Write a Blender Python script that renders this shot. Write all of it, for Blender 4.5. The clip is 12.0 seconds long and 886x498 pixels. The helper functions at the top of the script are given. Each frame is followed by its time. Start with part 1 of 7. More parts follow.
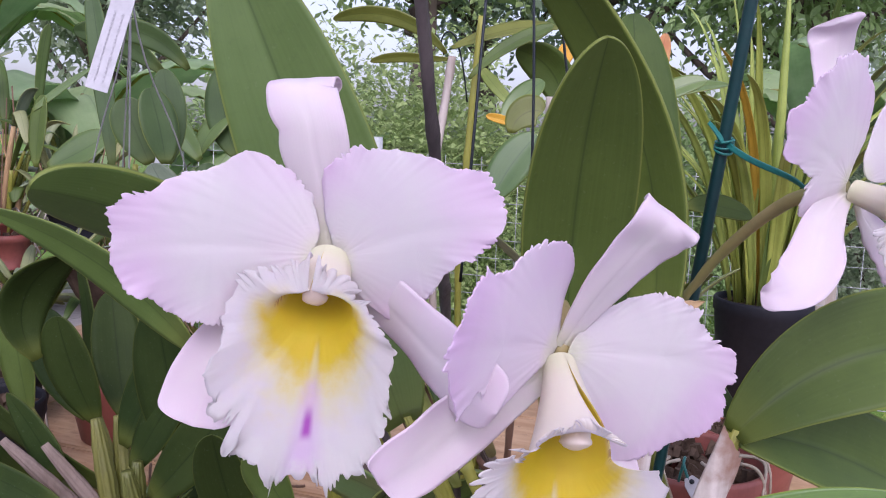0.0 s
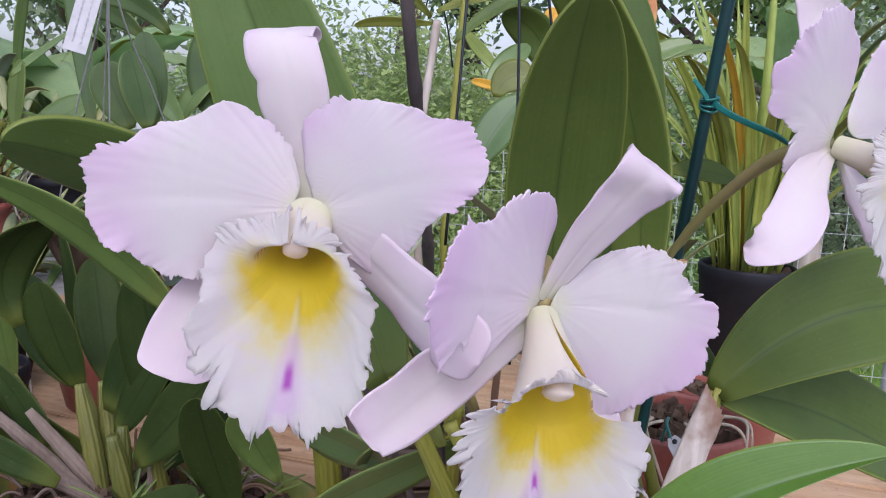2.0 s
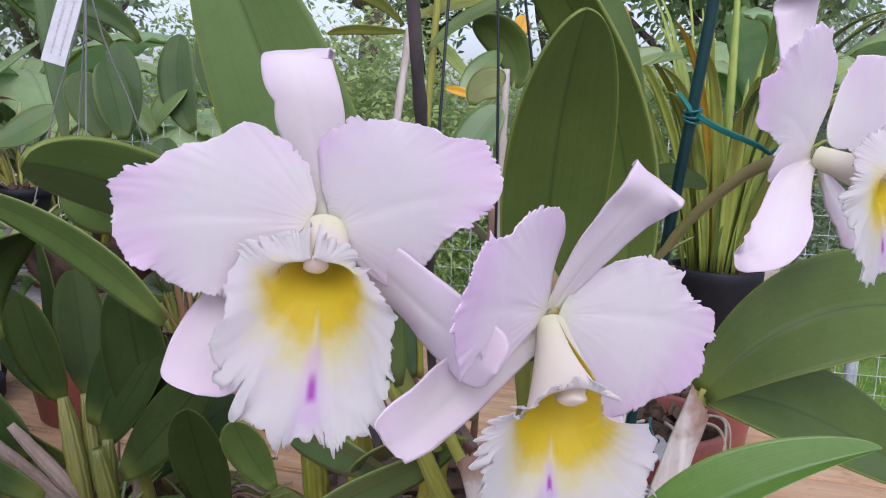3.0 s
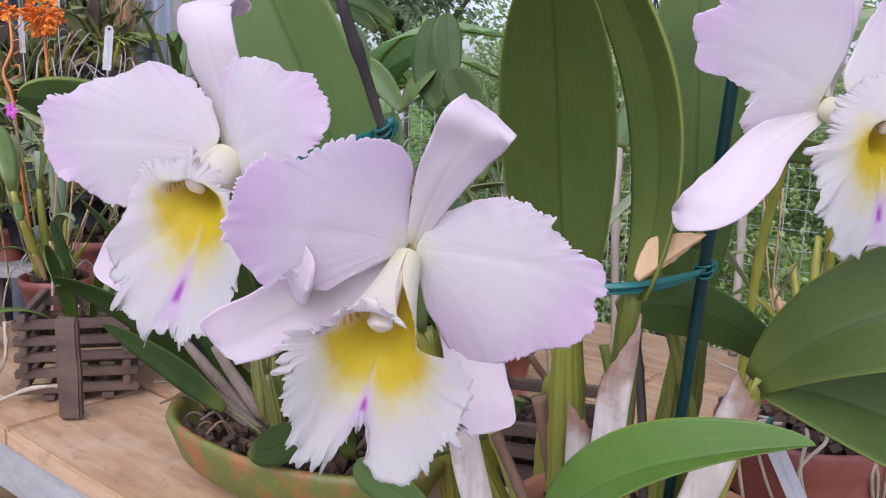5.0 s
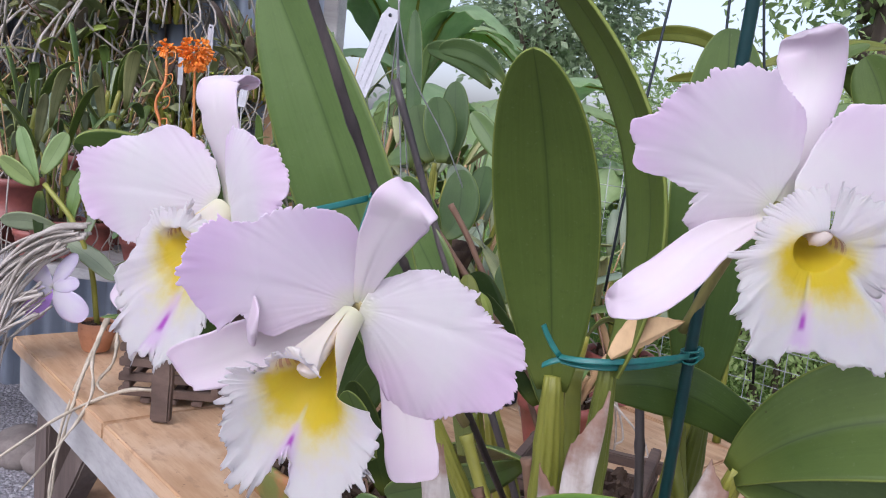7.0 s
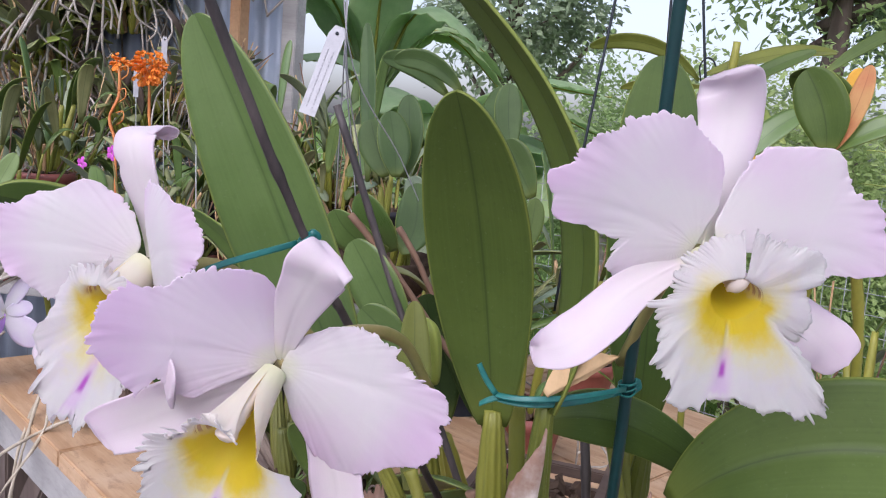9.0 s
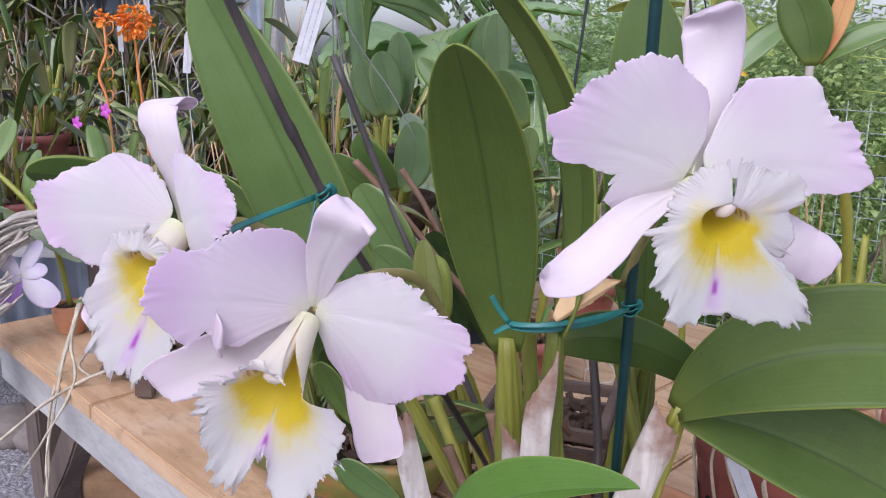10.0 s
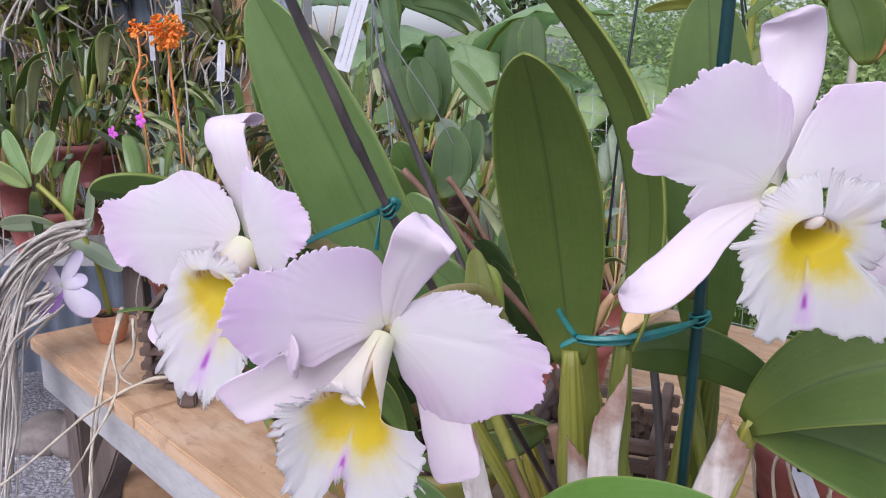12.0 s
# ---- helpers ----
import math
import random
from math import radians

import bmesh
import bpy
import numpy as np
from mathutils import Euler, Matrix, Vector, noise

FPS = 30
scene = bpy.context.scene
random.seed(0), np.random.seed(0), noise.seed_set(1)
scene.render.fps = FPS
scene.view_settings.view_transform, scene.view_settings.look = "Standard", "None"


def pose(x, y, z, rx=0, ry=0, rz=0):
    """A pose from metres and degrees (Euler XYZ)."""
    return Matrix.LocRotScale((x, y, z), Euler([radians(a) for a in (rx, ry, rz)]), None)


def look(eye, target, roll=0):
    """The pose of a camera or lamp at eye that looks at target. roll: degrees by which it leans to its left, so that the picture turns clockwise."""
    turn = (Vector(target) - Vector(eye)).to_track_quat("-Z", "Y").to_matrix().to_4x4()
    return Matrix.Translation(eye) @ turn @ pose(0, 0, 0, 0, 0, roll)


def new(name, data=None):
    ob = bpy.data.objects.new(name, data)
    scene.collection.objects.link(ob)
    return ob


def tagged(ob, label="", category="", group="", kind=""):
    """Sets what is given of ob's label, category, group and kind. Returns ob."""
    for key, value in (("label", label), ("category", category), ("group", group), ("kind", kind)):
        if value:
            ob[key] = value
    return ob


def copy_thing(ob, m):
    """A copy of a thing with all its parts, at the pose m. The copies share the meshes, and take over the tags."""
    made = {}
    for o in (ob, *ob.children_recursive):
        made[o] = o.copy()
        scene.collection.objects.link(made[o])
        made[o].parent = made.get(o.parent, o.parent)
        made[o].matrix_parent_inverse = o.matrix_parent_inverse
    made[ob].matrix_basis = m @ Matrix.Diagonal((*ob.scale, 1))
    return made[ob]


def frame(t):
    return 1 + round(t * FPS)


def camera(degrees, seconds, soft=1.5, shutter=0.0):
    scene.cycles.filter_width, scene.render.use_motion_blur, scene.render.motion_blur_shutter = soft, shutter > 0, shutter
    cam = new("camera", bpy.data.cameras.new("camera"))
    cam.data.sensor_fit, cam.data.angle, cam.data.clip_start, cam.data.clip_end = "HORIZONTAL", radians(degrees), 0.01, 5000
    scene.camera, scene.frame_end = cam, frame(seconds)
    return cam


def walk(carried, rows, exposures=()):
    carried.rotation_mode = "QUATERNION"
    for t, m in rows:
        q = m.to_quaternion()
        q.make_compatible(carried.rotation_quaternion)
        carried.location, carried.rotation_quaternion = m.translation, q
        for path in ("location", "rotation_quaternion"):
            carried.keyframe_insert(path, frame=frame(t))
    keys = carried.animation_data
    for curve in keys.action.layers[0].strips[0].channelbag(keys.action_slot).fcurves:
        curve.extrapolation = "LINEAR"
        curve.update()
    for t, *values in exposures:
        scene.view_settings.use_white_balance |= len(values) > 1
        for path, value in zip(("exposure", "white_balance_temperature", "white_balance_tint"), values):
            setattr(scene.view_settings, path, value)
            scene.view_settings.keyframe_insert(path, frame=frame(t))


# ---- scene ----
cam = camera(56.9, 12.0, soft=1.1)
PATH = [
    (0, (0.03, 0.02, 1.216), (-0.093, 1.997, 0.946), 2.5),
    (0.5, (0.013, 0.043, 1.189), (-0.101, 2.015, 0.875), 2.6),
    (1, (0.013, 0.037, 1.204), (-0.081, 2.011, 0.896), 2.8),
    (1.5, (0.025, 0.033, 1.202), (-0.062, 2.003, 0.865), 2.9),
    (2, (0.032, 0.022, 1.209), (-0.055, 1.991, 0.869), 2.5),
    (2.5, (0.024, 0.01, 1.217), (-0.061, 1.979, 0.879), 2.2),
    (3, (0.013, 0.01, 1.214), (0.013, 1.983, 0.886), 2.1),
    (3.2, (0.008, 0.014, 1.21), (0.084, 1.985, 0.879), 2.3),
    (4.8, (0.164, 0.028, 1.194), (-0.473, 1.887, 0.823), 1.4),
    (5, (0.203, 0.032, 1.200), (-0.570, 1.837, 0.820), 2.1),
    (5.5, (0.264, 0.042, 1.199), (-0.686, 1.757, 0.806), 4.3),
    (6, (0.284, 0.051, 1.197), (-0.757, 1.716, 0.815), 4.9),
    (6.5, (0.291, 0.045, 1.218), (-0.782, 1.696, 0.868), 5.3),
    (7, (0.295, 0.042, 1.223), (-0.786, 1.698, 0.925), 6.2),
    (7.2, (0.296, 0.046, 1.227), (-0.790, 1.704, 0.957), 6.4),
    (8.8, (0.303, 0.061, 1.25), (-0.732, 1.75, 0.972), 5.2),
    (9, (0.309, 0.06, 1.25), (-0.716, 1.752, 0.952), 4.9),
    (9.5, (0.318, 0.042, 1.254), (-0.692, 1.738, 0.931), 3.3),
    (10, (0.318, 0.028, 1.263), (-0.676, 1.701, 0.798), 0.9),
    (10.5, (0.302, 0.024, 1.265), (-0.694, 1.691, 0.789), 0.7),
    (11, (0.311, 0.01, 1.277), (-0.702, 1.668, 0.801), -0.0),
    (11.5, (0.303, 0.024, 1.282), (-0.717, 1.678, 0.811), -0.6),
    (12, (0.29, 0.023, 1.268), (-0.751, 1.667, 0.806), -0.2),
]
walk(cam, [(t, look(eye, target, roll)) for t, eye, target, roll in PATH], [(0.0, 0.18, 5800, 32), (2.0, 0.11, 5800, 21.5), (5.0, 0.14, 5800, 22), (7.0, 0.22, 5800, 20.5), (9.0, 0.22, 5950, 21.5), (10.0, 0.25, 5780, 21.0), (12.0, 0.27, 5780, 21.0)])


# ---- world, sun, exposure ----
world = bpy.data.worlds.new("sky")
scene.world = world
world.use_nodes = True
wn = world.node_tree
sky = wn.nodes.new("ShaderNodeTexSky")
sky.sky_type, sky.sun_disc = "NISHITA", False
sky.sun_elevation, sky.sun_rotation = radians(45), radians(164)
sky.air_density, sky.dust_density, sky.ozone_density = 1.0, 3.2, 1.0
veil = wn.nodes.new("ShaderNodeHueSaturation")
veil.inputs["Saturation"].default_value = 0.5
wn.links.new(sky.outputs[0], veil.inputs["Color"])
wn.links.new(veil.outputs[0], wn.nodes["Background"].inputs[0])
wn.nodes["Background"].inputs[1].default_value = 0.20
sun = new("sun", bpy.data.lights.new("sun", "SUN"))
sun.data.energy, sun.data.angle, sun.data.color = 0.92, radians(40), (1.0, 0.98, 0.95)
sun.matrix_world = look((-1.1, -3.4, 4.9), (0, 0.4, 1.1))
tagged(sun, "soft overcast daylight", "sun", kind="structure")


# ---- materials ----
class Shade:
    """A node material with short calls."""

    def __init__(self, name, rough=0.5, metal=0.0, spec=0.5):
        self.m = bpy.data.materials.new(name)
        self.m.use_nodes = True
        self.t = self.m.node_tree
        self.b = self.t.nodes["Principled BSDF"]
        self.b.inputs["Roughness"].default_value = rough
        self.b.inputs["Metallic"].default_value = metal
        self.b.inputs["Specular IOR Level"].default_value = spec

    def put(self, socket, value):
        if hasattr(value, "is_output"):
            self.t.links.new(value, socket)
        elif isinstance(value, (tuple, list)) and len(value) == 3 and socket.type == "RGBA":
            socket.default_value = (*value, 1)
        else:
            socket.default_value = value

    def node(self, kind, out=0, **ins):
        n = self.t.nodes.new("ShaderNode" + kind)
        for k, v in ins.items():
            self.put(n.inputs[k.replace("_", " ")], v)
        return n.outputs[out]

    def math(self, op, a, b=0.0, c=0.0):
        n = self.t.nodes.new("ShaderNodeMath")
        n.operation = op
        for s, v in zip(n.inputs, (a, b, c)):
            self.put(s, v)
        return n.outputs[0]

    def step(self, x, lo, hi):
        n = self.t.nodes.new("ShaderNodeMapRange")
        n.interpolation_type = "SMOOTHSTEP"
        self.put(n.inputs[0], x)
        n.inputs[1].default_value, n.inputs[2].default_value = lo, hi
        n.inputs[3].default_value, n.inputs[4].default_value = 0.0, 1.0
        return n.outputs[0]

    def band(self, x, a, b, c, d):
        """0 below a, 1 from b to c, 0 above d."""
        return self.math("MULTIPLY", self.step(x, a, b), self.math("SUBTRACT", 1.0, self.step(x, c, d)))

    def mix(self, f, a, b):
        n = self.t.nodes.new("ShaderNodeMix")
        n.data_type = "RGBA"
        self.put(n.inputs[0], f)
        self.put(n.inputs[6], a)
        self.put(n.inputs[7], b)
        return n.outputs[2]

    def uv(self):
        n = self.t.nodes.new("ShaderNodeSeparateXYZ")
        self.t.links.new(self.node("TexCoord", 2), n.inputs[0])
        return n.outputs[0], n.outputs[1]

    def place(self, scale=(1, 1, 1), shift=None):
        n = self.t.nodes.new("ShaderNodeMapping")
        self.t.links.new(self.node("TexCoord", 3), n.inputs[0])
        n.inputs["Scale"].default_value = scale
        if shift is not None:
            self.t.links.new(shift, n.inputs["Location"])
        return n.outputs[0]

    def noise(self, vec=None, scale=5.0, detail=3.0, rough=0.55):
        n = self.t.nodes.new("ShaderNodeTexNoise")
        if vec is not None:
            self.t.links.new(vec, n.inputs["Vector"])
        n.inputs["Scale"].default_value, n.inputs["Detail"].default_value = scale, detail
        n.inputs["Roughness"].default_value = rough
        return n.outputs[0]

    def ran(self):
        return self.node("ObjectInfo", 5)

    def bump(self, height, strength=0.3, dist=0.001):
        self.put(self.b.inputs["Normal"], self.node("Bump", Height=height, Strength=strength, Distance=dist))

    def sheer(self, weight, c):
        """Lets some light through a thin sheet."""
        thin = self.node("BsdfTranslucent", 0, Color=c)
        mix = self.t.nodes.new("ShaderNodeMixShader")
        mix.inputs[0].default_value = weight
        self.t.links.new(self.b.outputs[0], mix.inputs[1])
        self.t.links.new(thin, mix.inputs[2])
        self.t.links.new(mix.outputs[0], self.t.nodes["Material Output"].inputs[0])

    def color(self, c):
        self.put(self.b.inputs["Base Color"], c)
        return self


def speckled(name, c1, c2, scale=20.0, rough=0.5, bump=0.2, dist=0.001, stretch=(1, 1, 1), metal=0.0, lo=0.35, hi=0.65, spec=0.5, vary=0.25):
    s = Shade(name, rough, metal, spec)
    v = s.place(stretch)
    big = s.noise(v, scale * 0.25, 4)
    fine = s.noise(v, scale * 2.5, 5, 0.65)
    c = s.mix(s.step(big, lo, hi), c1, c2)
    c = s.mix(s.math("MULTIPLY", s.step(fine, 0.4, 0.75), 0.35), c, tuple(x * 0.55 for x in c1))
    c = s.mix(s.math("MULTIPLY", s.ran(), vary), c, tuple(x * 1.35 for x in c2))
    s.color(c)
    s.put(s.b.inputs["Roughness"], s.math("ADD", rough - 0.08, s.math("MULTIPLY", fine, 0.16)))
    if bump:
        s.bump(fine, bump, dist)
    return s.m


def leaf_shade(name, dark, light, rough=0.36, rim=(0.22, 0.26, 0.05), spots=0.5, sheer=0.0, spec=0.4):
    s = Shade(name, rough, spec=spec)
    u, v = s.uv()
    off = s.math("ABSOLUTE", s.math("SUBTRACT", v, 0.5))
    p = s.place()
    big = s.noise(p, 14, 3)
    fine = s.noise(p, 220, 4)
    c = s.mix(s.step(big, 0.3, 0.7), dark, light)
    c = s.mix(s.math("MULTIPLY", s.ran(), 0.45), c, tuple(0.5 * (a + b) * k for a, b, k in zip(dark, light, (1.5, 1.15, 0.8))))
    c = s.mix(s.math("MULTIPLY", s.step(fine, 0.5, 0.8), 0.18), c, tuple(x * 0.5 for x in dark))
    mp = s.t.nodes.new("ShaderNodeMapping")
    s.t.links.new(s.node("TexCoord", 2), mp.inputs[0])
    mp.inputs["Scale"].default_value = (1.6, 26, 1)
    streak = s.noise(mp.outputs[0], 1.0, 5, 0.65)
    c = s.mix(s.math("MULTIPLY", s.step(streak, 0.42, 0.78), 0.16), c, tuple(x * 1.45 + 0.012 for x in light))
    c = s.mix(s.math("MULTIPLY", s.step(s.math("SUBTRACT", 1.0, streak), 0.5, 0.8), 0.16), c, tuple(x * 0.65 for x in dark))
    dust = s.step(s.noise(p, 420, 3), 0.64, 0.72)
    c = s.mix(s.math("MULTIPLY", dust, 0.05), c, (0.42, 0.46, 0.36))
    c = s.mix(s.math("MULTIPLY", s.band(off, -1, -0.5, 0.002, 0.045), 0.30), c, tuple(x * 0.7 for x in dark))
    c = s.mix(s.math("MULTIPLY", s.band(off, -1, -0.5, 0.004, 0.014), 0.40), c, tuple(x * 0.45 for x in dark))
    c = s.mix(s.math("MULTIPLY", s.step(off, 0.478, 0.494), 0.6), c, rim)
    c = s.mix(s.math("MULTIPLY", s.math("SUBTRACT", 1.0, s.step(u, 0.0, 0.22)), 0.35), c, (0.17, 0.19, 0.035))
    dots = s.math("SUBTRACT", 1.0, s.step(s.node("TexVoronoi", 0, Vector=p, Scale=60.0), 0.03, 0.06))
    gate = s.step(s.noise(p, 40, 1), 0.58, 0.66)
    c = s.mix(s.math("MULTIPLY", s.math("MULTIPLY", dots, gate), spots), c, (0.035, 0.018, 0.008))
    s.color(c)
    n = s.t.nodes.new("ShaderNodeTexWave")
    n.wave_type, n.bands_direction = "BANDS", "Y"
    s.t.links.new(s.node("TexCoord", 2), n.inputs["Vector"])
    n.inputs["Scale"].default_value, n.inputs["Distortion"].default_value, n.inputs["Detail"].default_value = 7.0, 1.5, 3.0
    s.bump(s.math("ADD", s.math("MULTIPLY", n.outputs[0], 0.5), fine), 0.06, 0.0005)
    s.put(s.b.inputs["Roughness"], s.math("ADD", rough - 0.10, s.math("ADD", s.math("MULTIPLY", big, 0.14), s.math("MULTIPLY", streak, 0.14))))
    if sheer:
        s.sheer(sheer, s.mix(0.5, c, tuple(1.6 * x for x in light)))
    return s.m


def petal_shade(name, pale, lilac, amount):
    s = Shade(name, 0.55, spec=0.3)
    u, v = s.uv()
    off = s.math("MULTIPLY", s.math("ABSOLUTE", s.math("SUBTRACT", v, 0.5)), 2.0)
    p = s.place()
    cloud = s.noise(p, 30, 3)
    mp = s.t.nodes.new("ShaderNodeMapping")
    s.t.links.new(s.node("TexCoord", 2), mp.inputs[0])
    mp.inputs["Scale"].default_value = (2.5, 34, 1)
    vein = s.noise(mp.outputs[0], 1.0, 4, 0.6)
    edge = s.math("MAXIMUM", s.math("MULTIPLY", off, s.step(u, 0.05, 0.5)), s.step(u, 0.35, 1.05))
    f = s.math("MULTIPLY", s.math("ADD", s.step(edge, 0.1, 1.0), s.math("MULTIPLY", s.math("SUBTRACT", cloud, 0.5), 0.9)), amount)
    f = s.math("ADD", f, s.math("MULTIPLY", s.math("SUBTRACT", vein, 0.5), 0.10))
    c = s.mix(s.math("MINIMUM", s.math("MAXIMUM", f, 0.0), 1.0), pale, lilac)
    c = s.mix(s.math("MULTIPLY", s.math("SUBTRACT", 1.0, s.step(u, 0.02, 0.16)), 0.45), c, (0.70, 0.74, 0.40))
    c = s.mix(s.math("MULTIPLY", s.band(off, -1, -0.5, 0.01, 0.07), 0.25), c, pale)
    s.color(c)
    fine = s.noise(p, 900, 2)
    s.bump(s.math("ADD", s.math("MULTIPLY", vein, s.math("ADD", 0.6, edge)), s.math("MULTIPLY", fine, 0.3)), 0.08, 0.0008)
    s.b.inputs["Subsurface Weight"].default_value = 0.35
    s.b.inputs["Subsurface Radius"].default_value = (1.0, 0.8, 1.0)
    s.b.inputs["Subsurface Scale"].default_value = 0.003
    s.b.inputs["Sheen Weight"].default_value = 0.1
    s.sheer(0.30, c)
    return s.m


def lip_shade(name):
    s = Shade(name, 0.55, spec=0.3)
    u, v = s.uv()
    p = s.place()
    off = s.math("ABSOLUTE", s.math("SUBTRACT", v, 0.5))
    wob = s.math("MULTIPLY", s.math("SUBTRACT", s.noise(p, 160, 4), 0.5), 0.16)
    uu = s.math("ADD", u, wob)
    vv = s.math("ADD", off, s.math("MULTIPLY", wob, 0.6))
    c = s.mix(s.math("MULTIPLY", s.step(s.noise(p, 45, 3), 0.42, 0.75), 0.55), (0.75, 0.715, 0.722), (0.72, 0.635, 0.73))
    cream = s.math("MULTIPLY", s.band(uu, -1, -0.5, 0.70, 0.92), s.math("SUBTRACT", 1.0, s.step(vv, 0.24, 0.42)))
    c = s.mix(s.math("MULTIPLY", cream, 0.95), c, (0.76, 0.70, 0.40))
    c = s.mix(s.math("MULTIPLY", s.math("SUBTRACT", 1.0, s.step(u, 0.1, 0.34)), 0.5), c, (0.74, 0.69, 0.58))
    inside = s.math("MULTIPLY", s.math("SUBTRACT", 1.0, s.step(u, 0.30, 0.42)), 0.9)
    gold = s.math("MULTIPLY", s.band(uu, 0.02, 0.12, 0.60, 0.80), s.math("MAXIMUM", inside, s.math("SUBTRACT", 1.0, s.step(vv, 0.19, 0.32))))
    split = s.math("SUBTRACT", 1.0, s.math("MULTIPLY", s.band(off, -1, -0.5, 0.002, 0.014), s.math("MULTIPLY", s.step(u, 0.45, 0.65), 0.6)))
    c = s.mix(s.math("MULTIPLY", gold, split), c, (0.76, 0.55, 0.012))
    ray = s.t.nodes.new("ShaderNodeTexWave")
    ray.wave_type, ray.bands_direction = "BANDS", "X"
    s.t.links.new(s.node("TexCoord", 2), ray.inputs["Vector"])
    ray.inputs["Scale"].default_value, ray.inputs["Distortion"].default_value = 9.0, 1.5
    red = s.math("MULTIPLY", s.band(u, 0.24, 0.30, 0.42, 0.46), s.math("MULTIPLY", s.band(off, 0.22, 0.25, 0.31, 0.34), s.step(ray.outputs[0], 0.45, 0.6)))
    c = s.mix(s.math("MULTIPLY", red, 0.6), c, (0.33, 0.09, 0.035))
    blush = s.math("MULTIPLY", s.band(uu, 0.66, 0.8, 0.93, 1.02), s.math("SUBTRACT", 1.0, s.step(off, 0.002, 0.028)))
    c = s.mix(s.math("MULTIPLY", blush, 0.5), c, (0.68, 0.36, 0.78))
    streak = s.math("MULTIPLY", s.band(u, 0.79, 0.86, 0.885, 0.92), s.math("SUBTRACT", 1.0, s.step(off, 0.001, 0.010)))
    c = s.mix(s.math("MULTIPLY", streak, 0.9), c, (0.42, 0.035, 0.50))
    s.color(c)
    s.bump(s.noise(p, 500, 3), 0.15, 0.0006)
    s.b.inputs["Subsurface Weight"].default_value = 0.6
    s.b.inputs["Subsurface Radius"].default_value = (1.0, 0.8, 0.9)
    s.b.inputs["Subsurface Scale"].default_value = 0.006
    s.sheer(0.45, c)
    return s.m


M_PETAL = petal_shade("petal_tissue", (0.77, 0.715, 0.728), (0.755, 0.56, 0.738), 0.95)
# Pinker, and lifted in brightness for a petal that turns from the light.
M_PETAL_PINK = petal_shade("petal_tissue_lifted", (0.81, 0.705, 0.78), (0.80, 0.58, 0.795), 0.85)
M_SEPAL = petal_shade("sepal_tissue", (0.75, 0.675, 0.69), (0.72, 0.58, 0.69), 0.6)
M_LIP = lip_shade("lip_tissue")
M_LIPBACK = petal_shade("lip_outer_tissue", (0.74, 0.69, 0.58), (0.72, 0.65, 0.62), 0.5)
M_COLUMN = speckled("column_tissue", (0.78, 0.70, 0.60), (0.74, 0.62, 0.54), 60, 0.45, 0.1, vary=0.0)
M_OVARY = speckled("ovary_green", (0.24, 0.24, 0.07), (0.32, 0.24, 0.10), 30, 0.45, 0.15, vary=0.0)
M_LEAF = leaf_shade("leaf_green", (0.041, 0.078, 0.013), (0.069, 0.115, 0.023), 0.42, spots=0.85, spec=0.27)
# Deep green taken near black; shade among low plants sits in the colour.
M_LEAF_SHADED = leaf_shade("leaf_green_in_shadow", (0.014, 0.030, 0.006), (0.027, 0.047, 0.010), 0.55, rim=(0.08, 0.10, 0.02), spec=0.12)
M_LEAF_BLUE = leaf_shade("leaf_blue_green", (0.066, 0.128, 0.032), (0.105, 0.178, 0.052), 0.28, spots=0.2, spec=0.5)
M_LEAF_MID = leaf_shade("leaf_fresh_green", (0.049, 0.089, 0.012), (0.078, 0.126, 0.022), 0.44, spots=0.85, spec=0.28)
M_LEAF_YOUNG = leaf_shade("leaf_young_green", (0.055, 0.130, 0.016), (0.085, 0.175, 0.028), 0.28, spots=0.1)
M_LEAF_DEEP = leaf_shade("leaf_deep", (0.034, 0.070, 0.020), (0.060, 0.108, 0.034), 0.45, spots=0.3, spec=0.3)
M_LEAF_PALE = leaf_shade("leaf_pale_green", (0.13, 0.21, 0.07), (0.19, 0.28, 0.11), 0.42, spots=0.2)
M_LEAF_OLIVE = leaf_shade("leaf_olive", (0.085, 0.110, 0.014), (0.130, 0.155, 0.025), 0.40, spots=0.8)
M_LEAF_LIME = leaf_shade("strap_leaf_lime", (0.19, 0.27, 0.045), (0.31, 0.39, 0.085), 0.42, spots=0.3)
M_LEAF_YELLOW = leaf_shade("old_leaf_yellow", (0.45, 0.26, 0.02), (0.55, 0.34, 0.03), 0.5)
# Garden greens paled and greyed: the haze over the distance is in the colour.
M_BANANA_HAZY = leaf_shade("banana_leaf_hazy", (0.28, 0.42, 0.22), (0.42, 0.55, 0.33), 0.42, rim=(0.2, 0.3, 0.08), spots=0.0, sheer=0.55)
M_BUSH_HAZY = leaf_shade("bush_leaf_hazy", (0.22, 0.33, 0.13), (0.34, 0.46, 0.20), 0.5, spots=0.0, sheer=0.35)
M_TREE_HAZY = leaf_shade("tree_leaf_hazy", (0.19, 0.28, 0.18), (0.34, 0.42, 0.30), 0.5, spots=0.0, sheer=0.35)
M_LEAF_RED = leaf_shade("old_leaf_red", (0.46, 0.16, 0.07), (0.52, 0.33, 0.12), 0.5, spots=0.9)
M_LEAF_FADED = leaf_shade("leaf_faded", (0.15, 0.19, 0.085), (0.25, 0.28, 0.14), 0.45, spots=0.6)
M_LEAF_GREY = leaf_shade("leaf_grey_green", (0.12, 0.17, 0.11), (0.20, 0.26, 0.18), 0.40, spots=0.4)


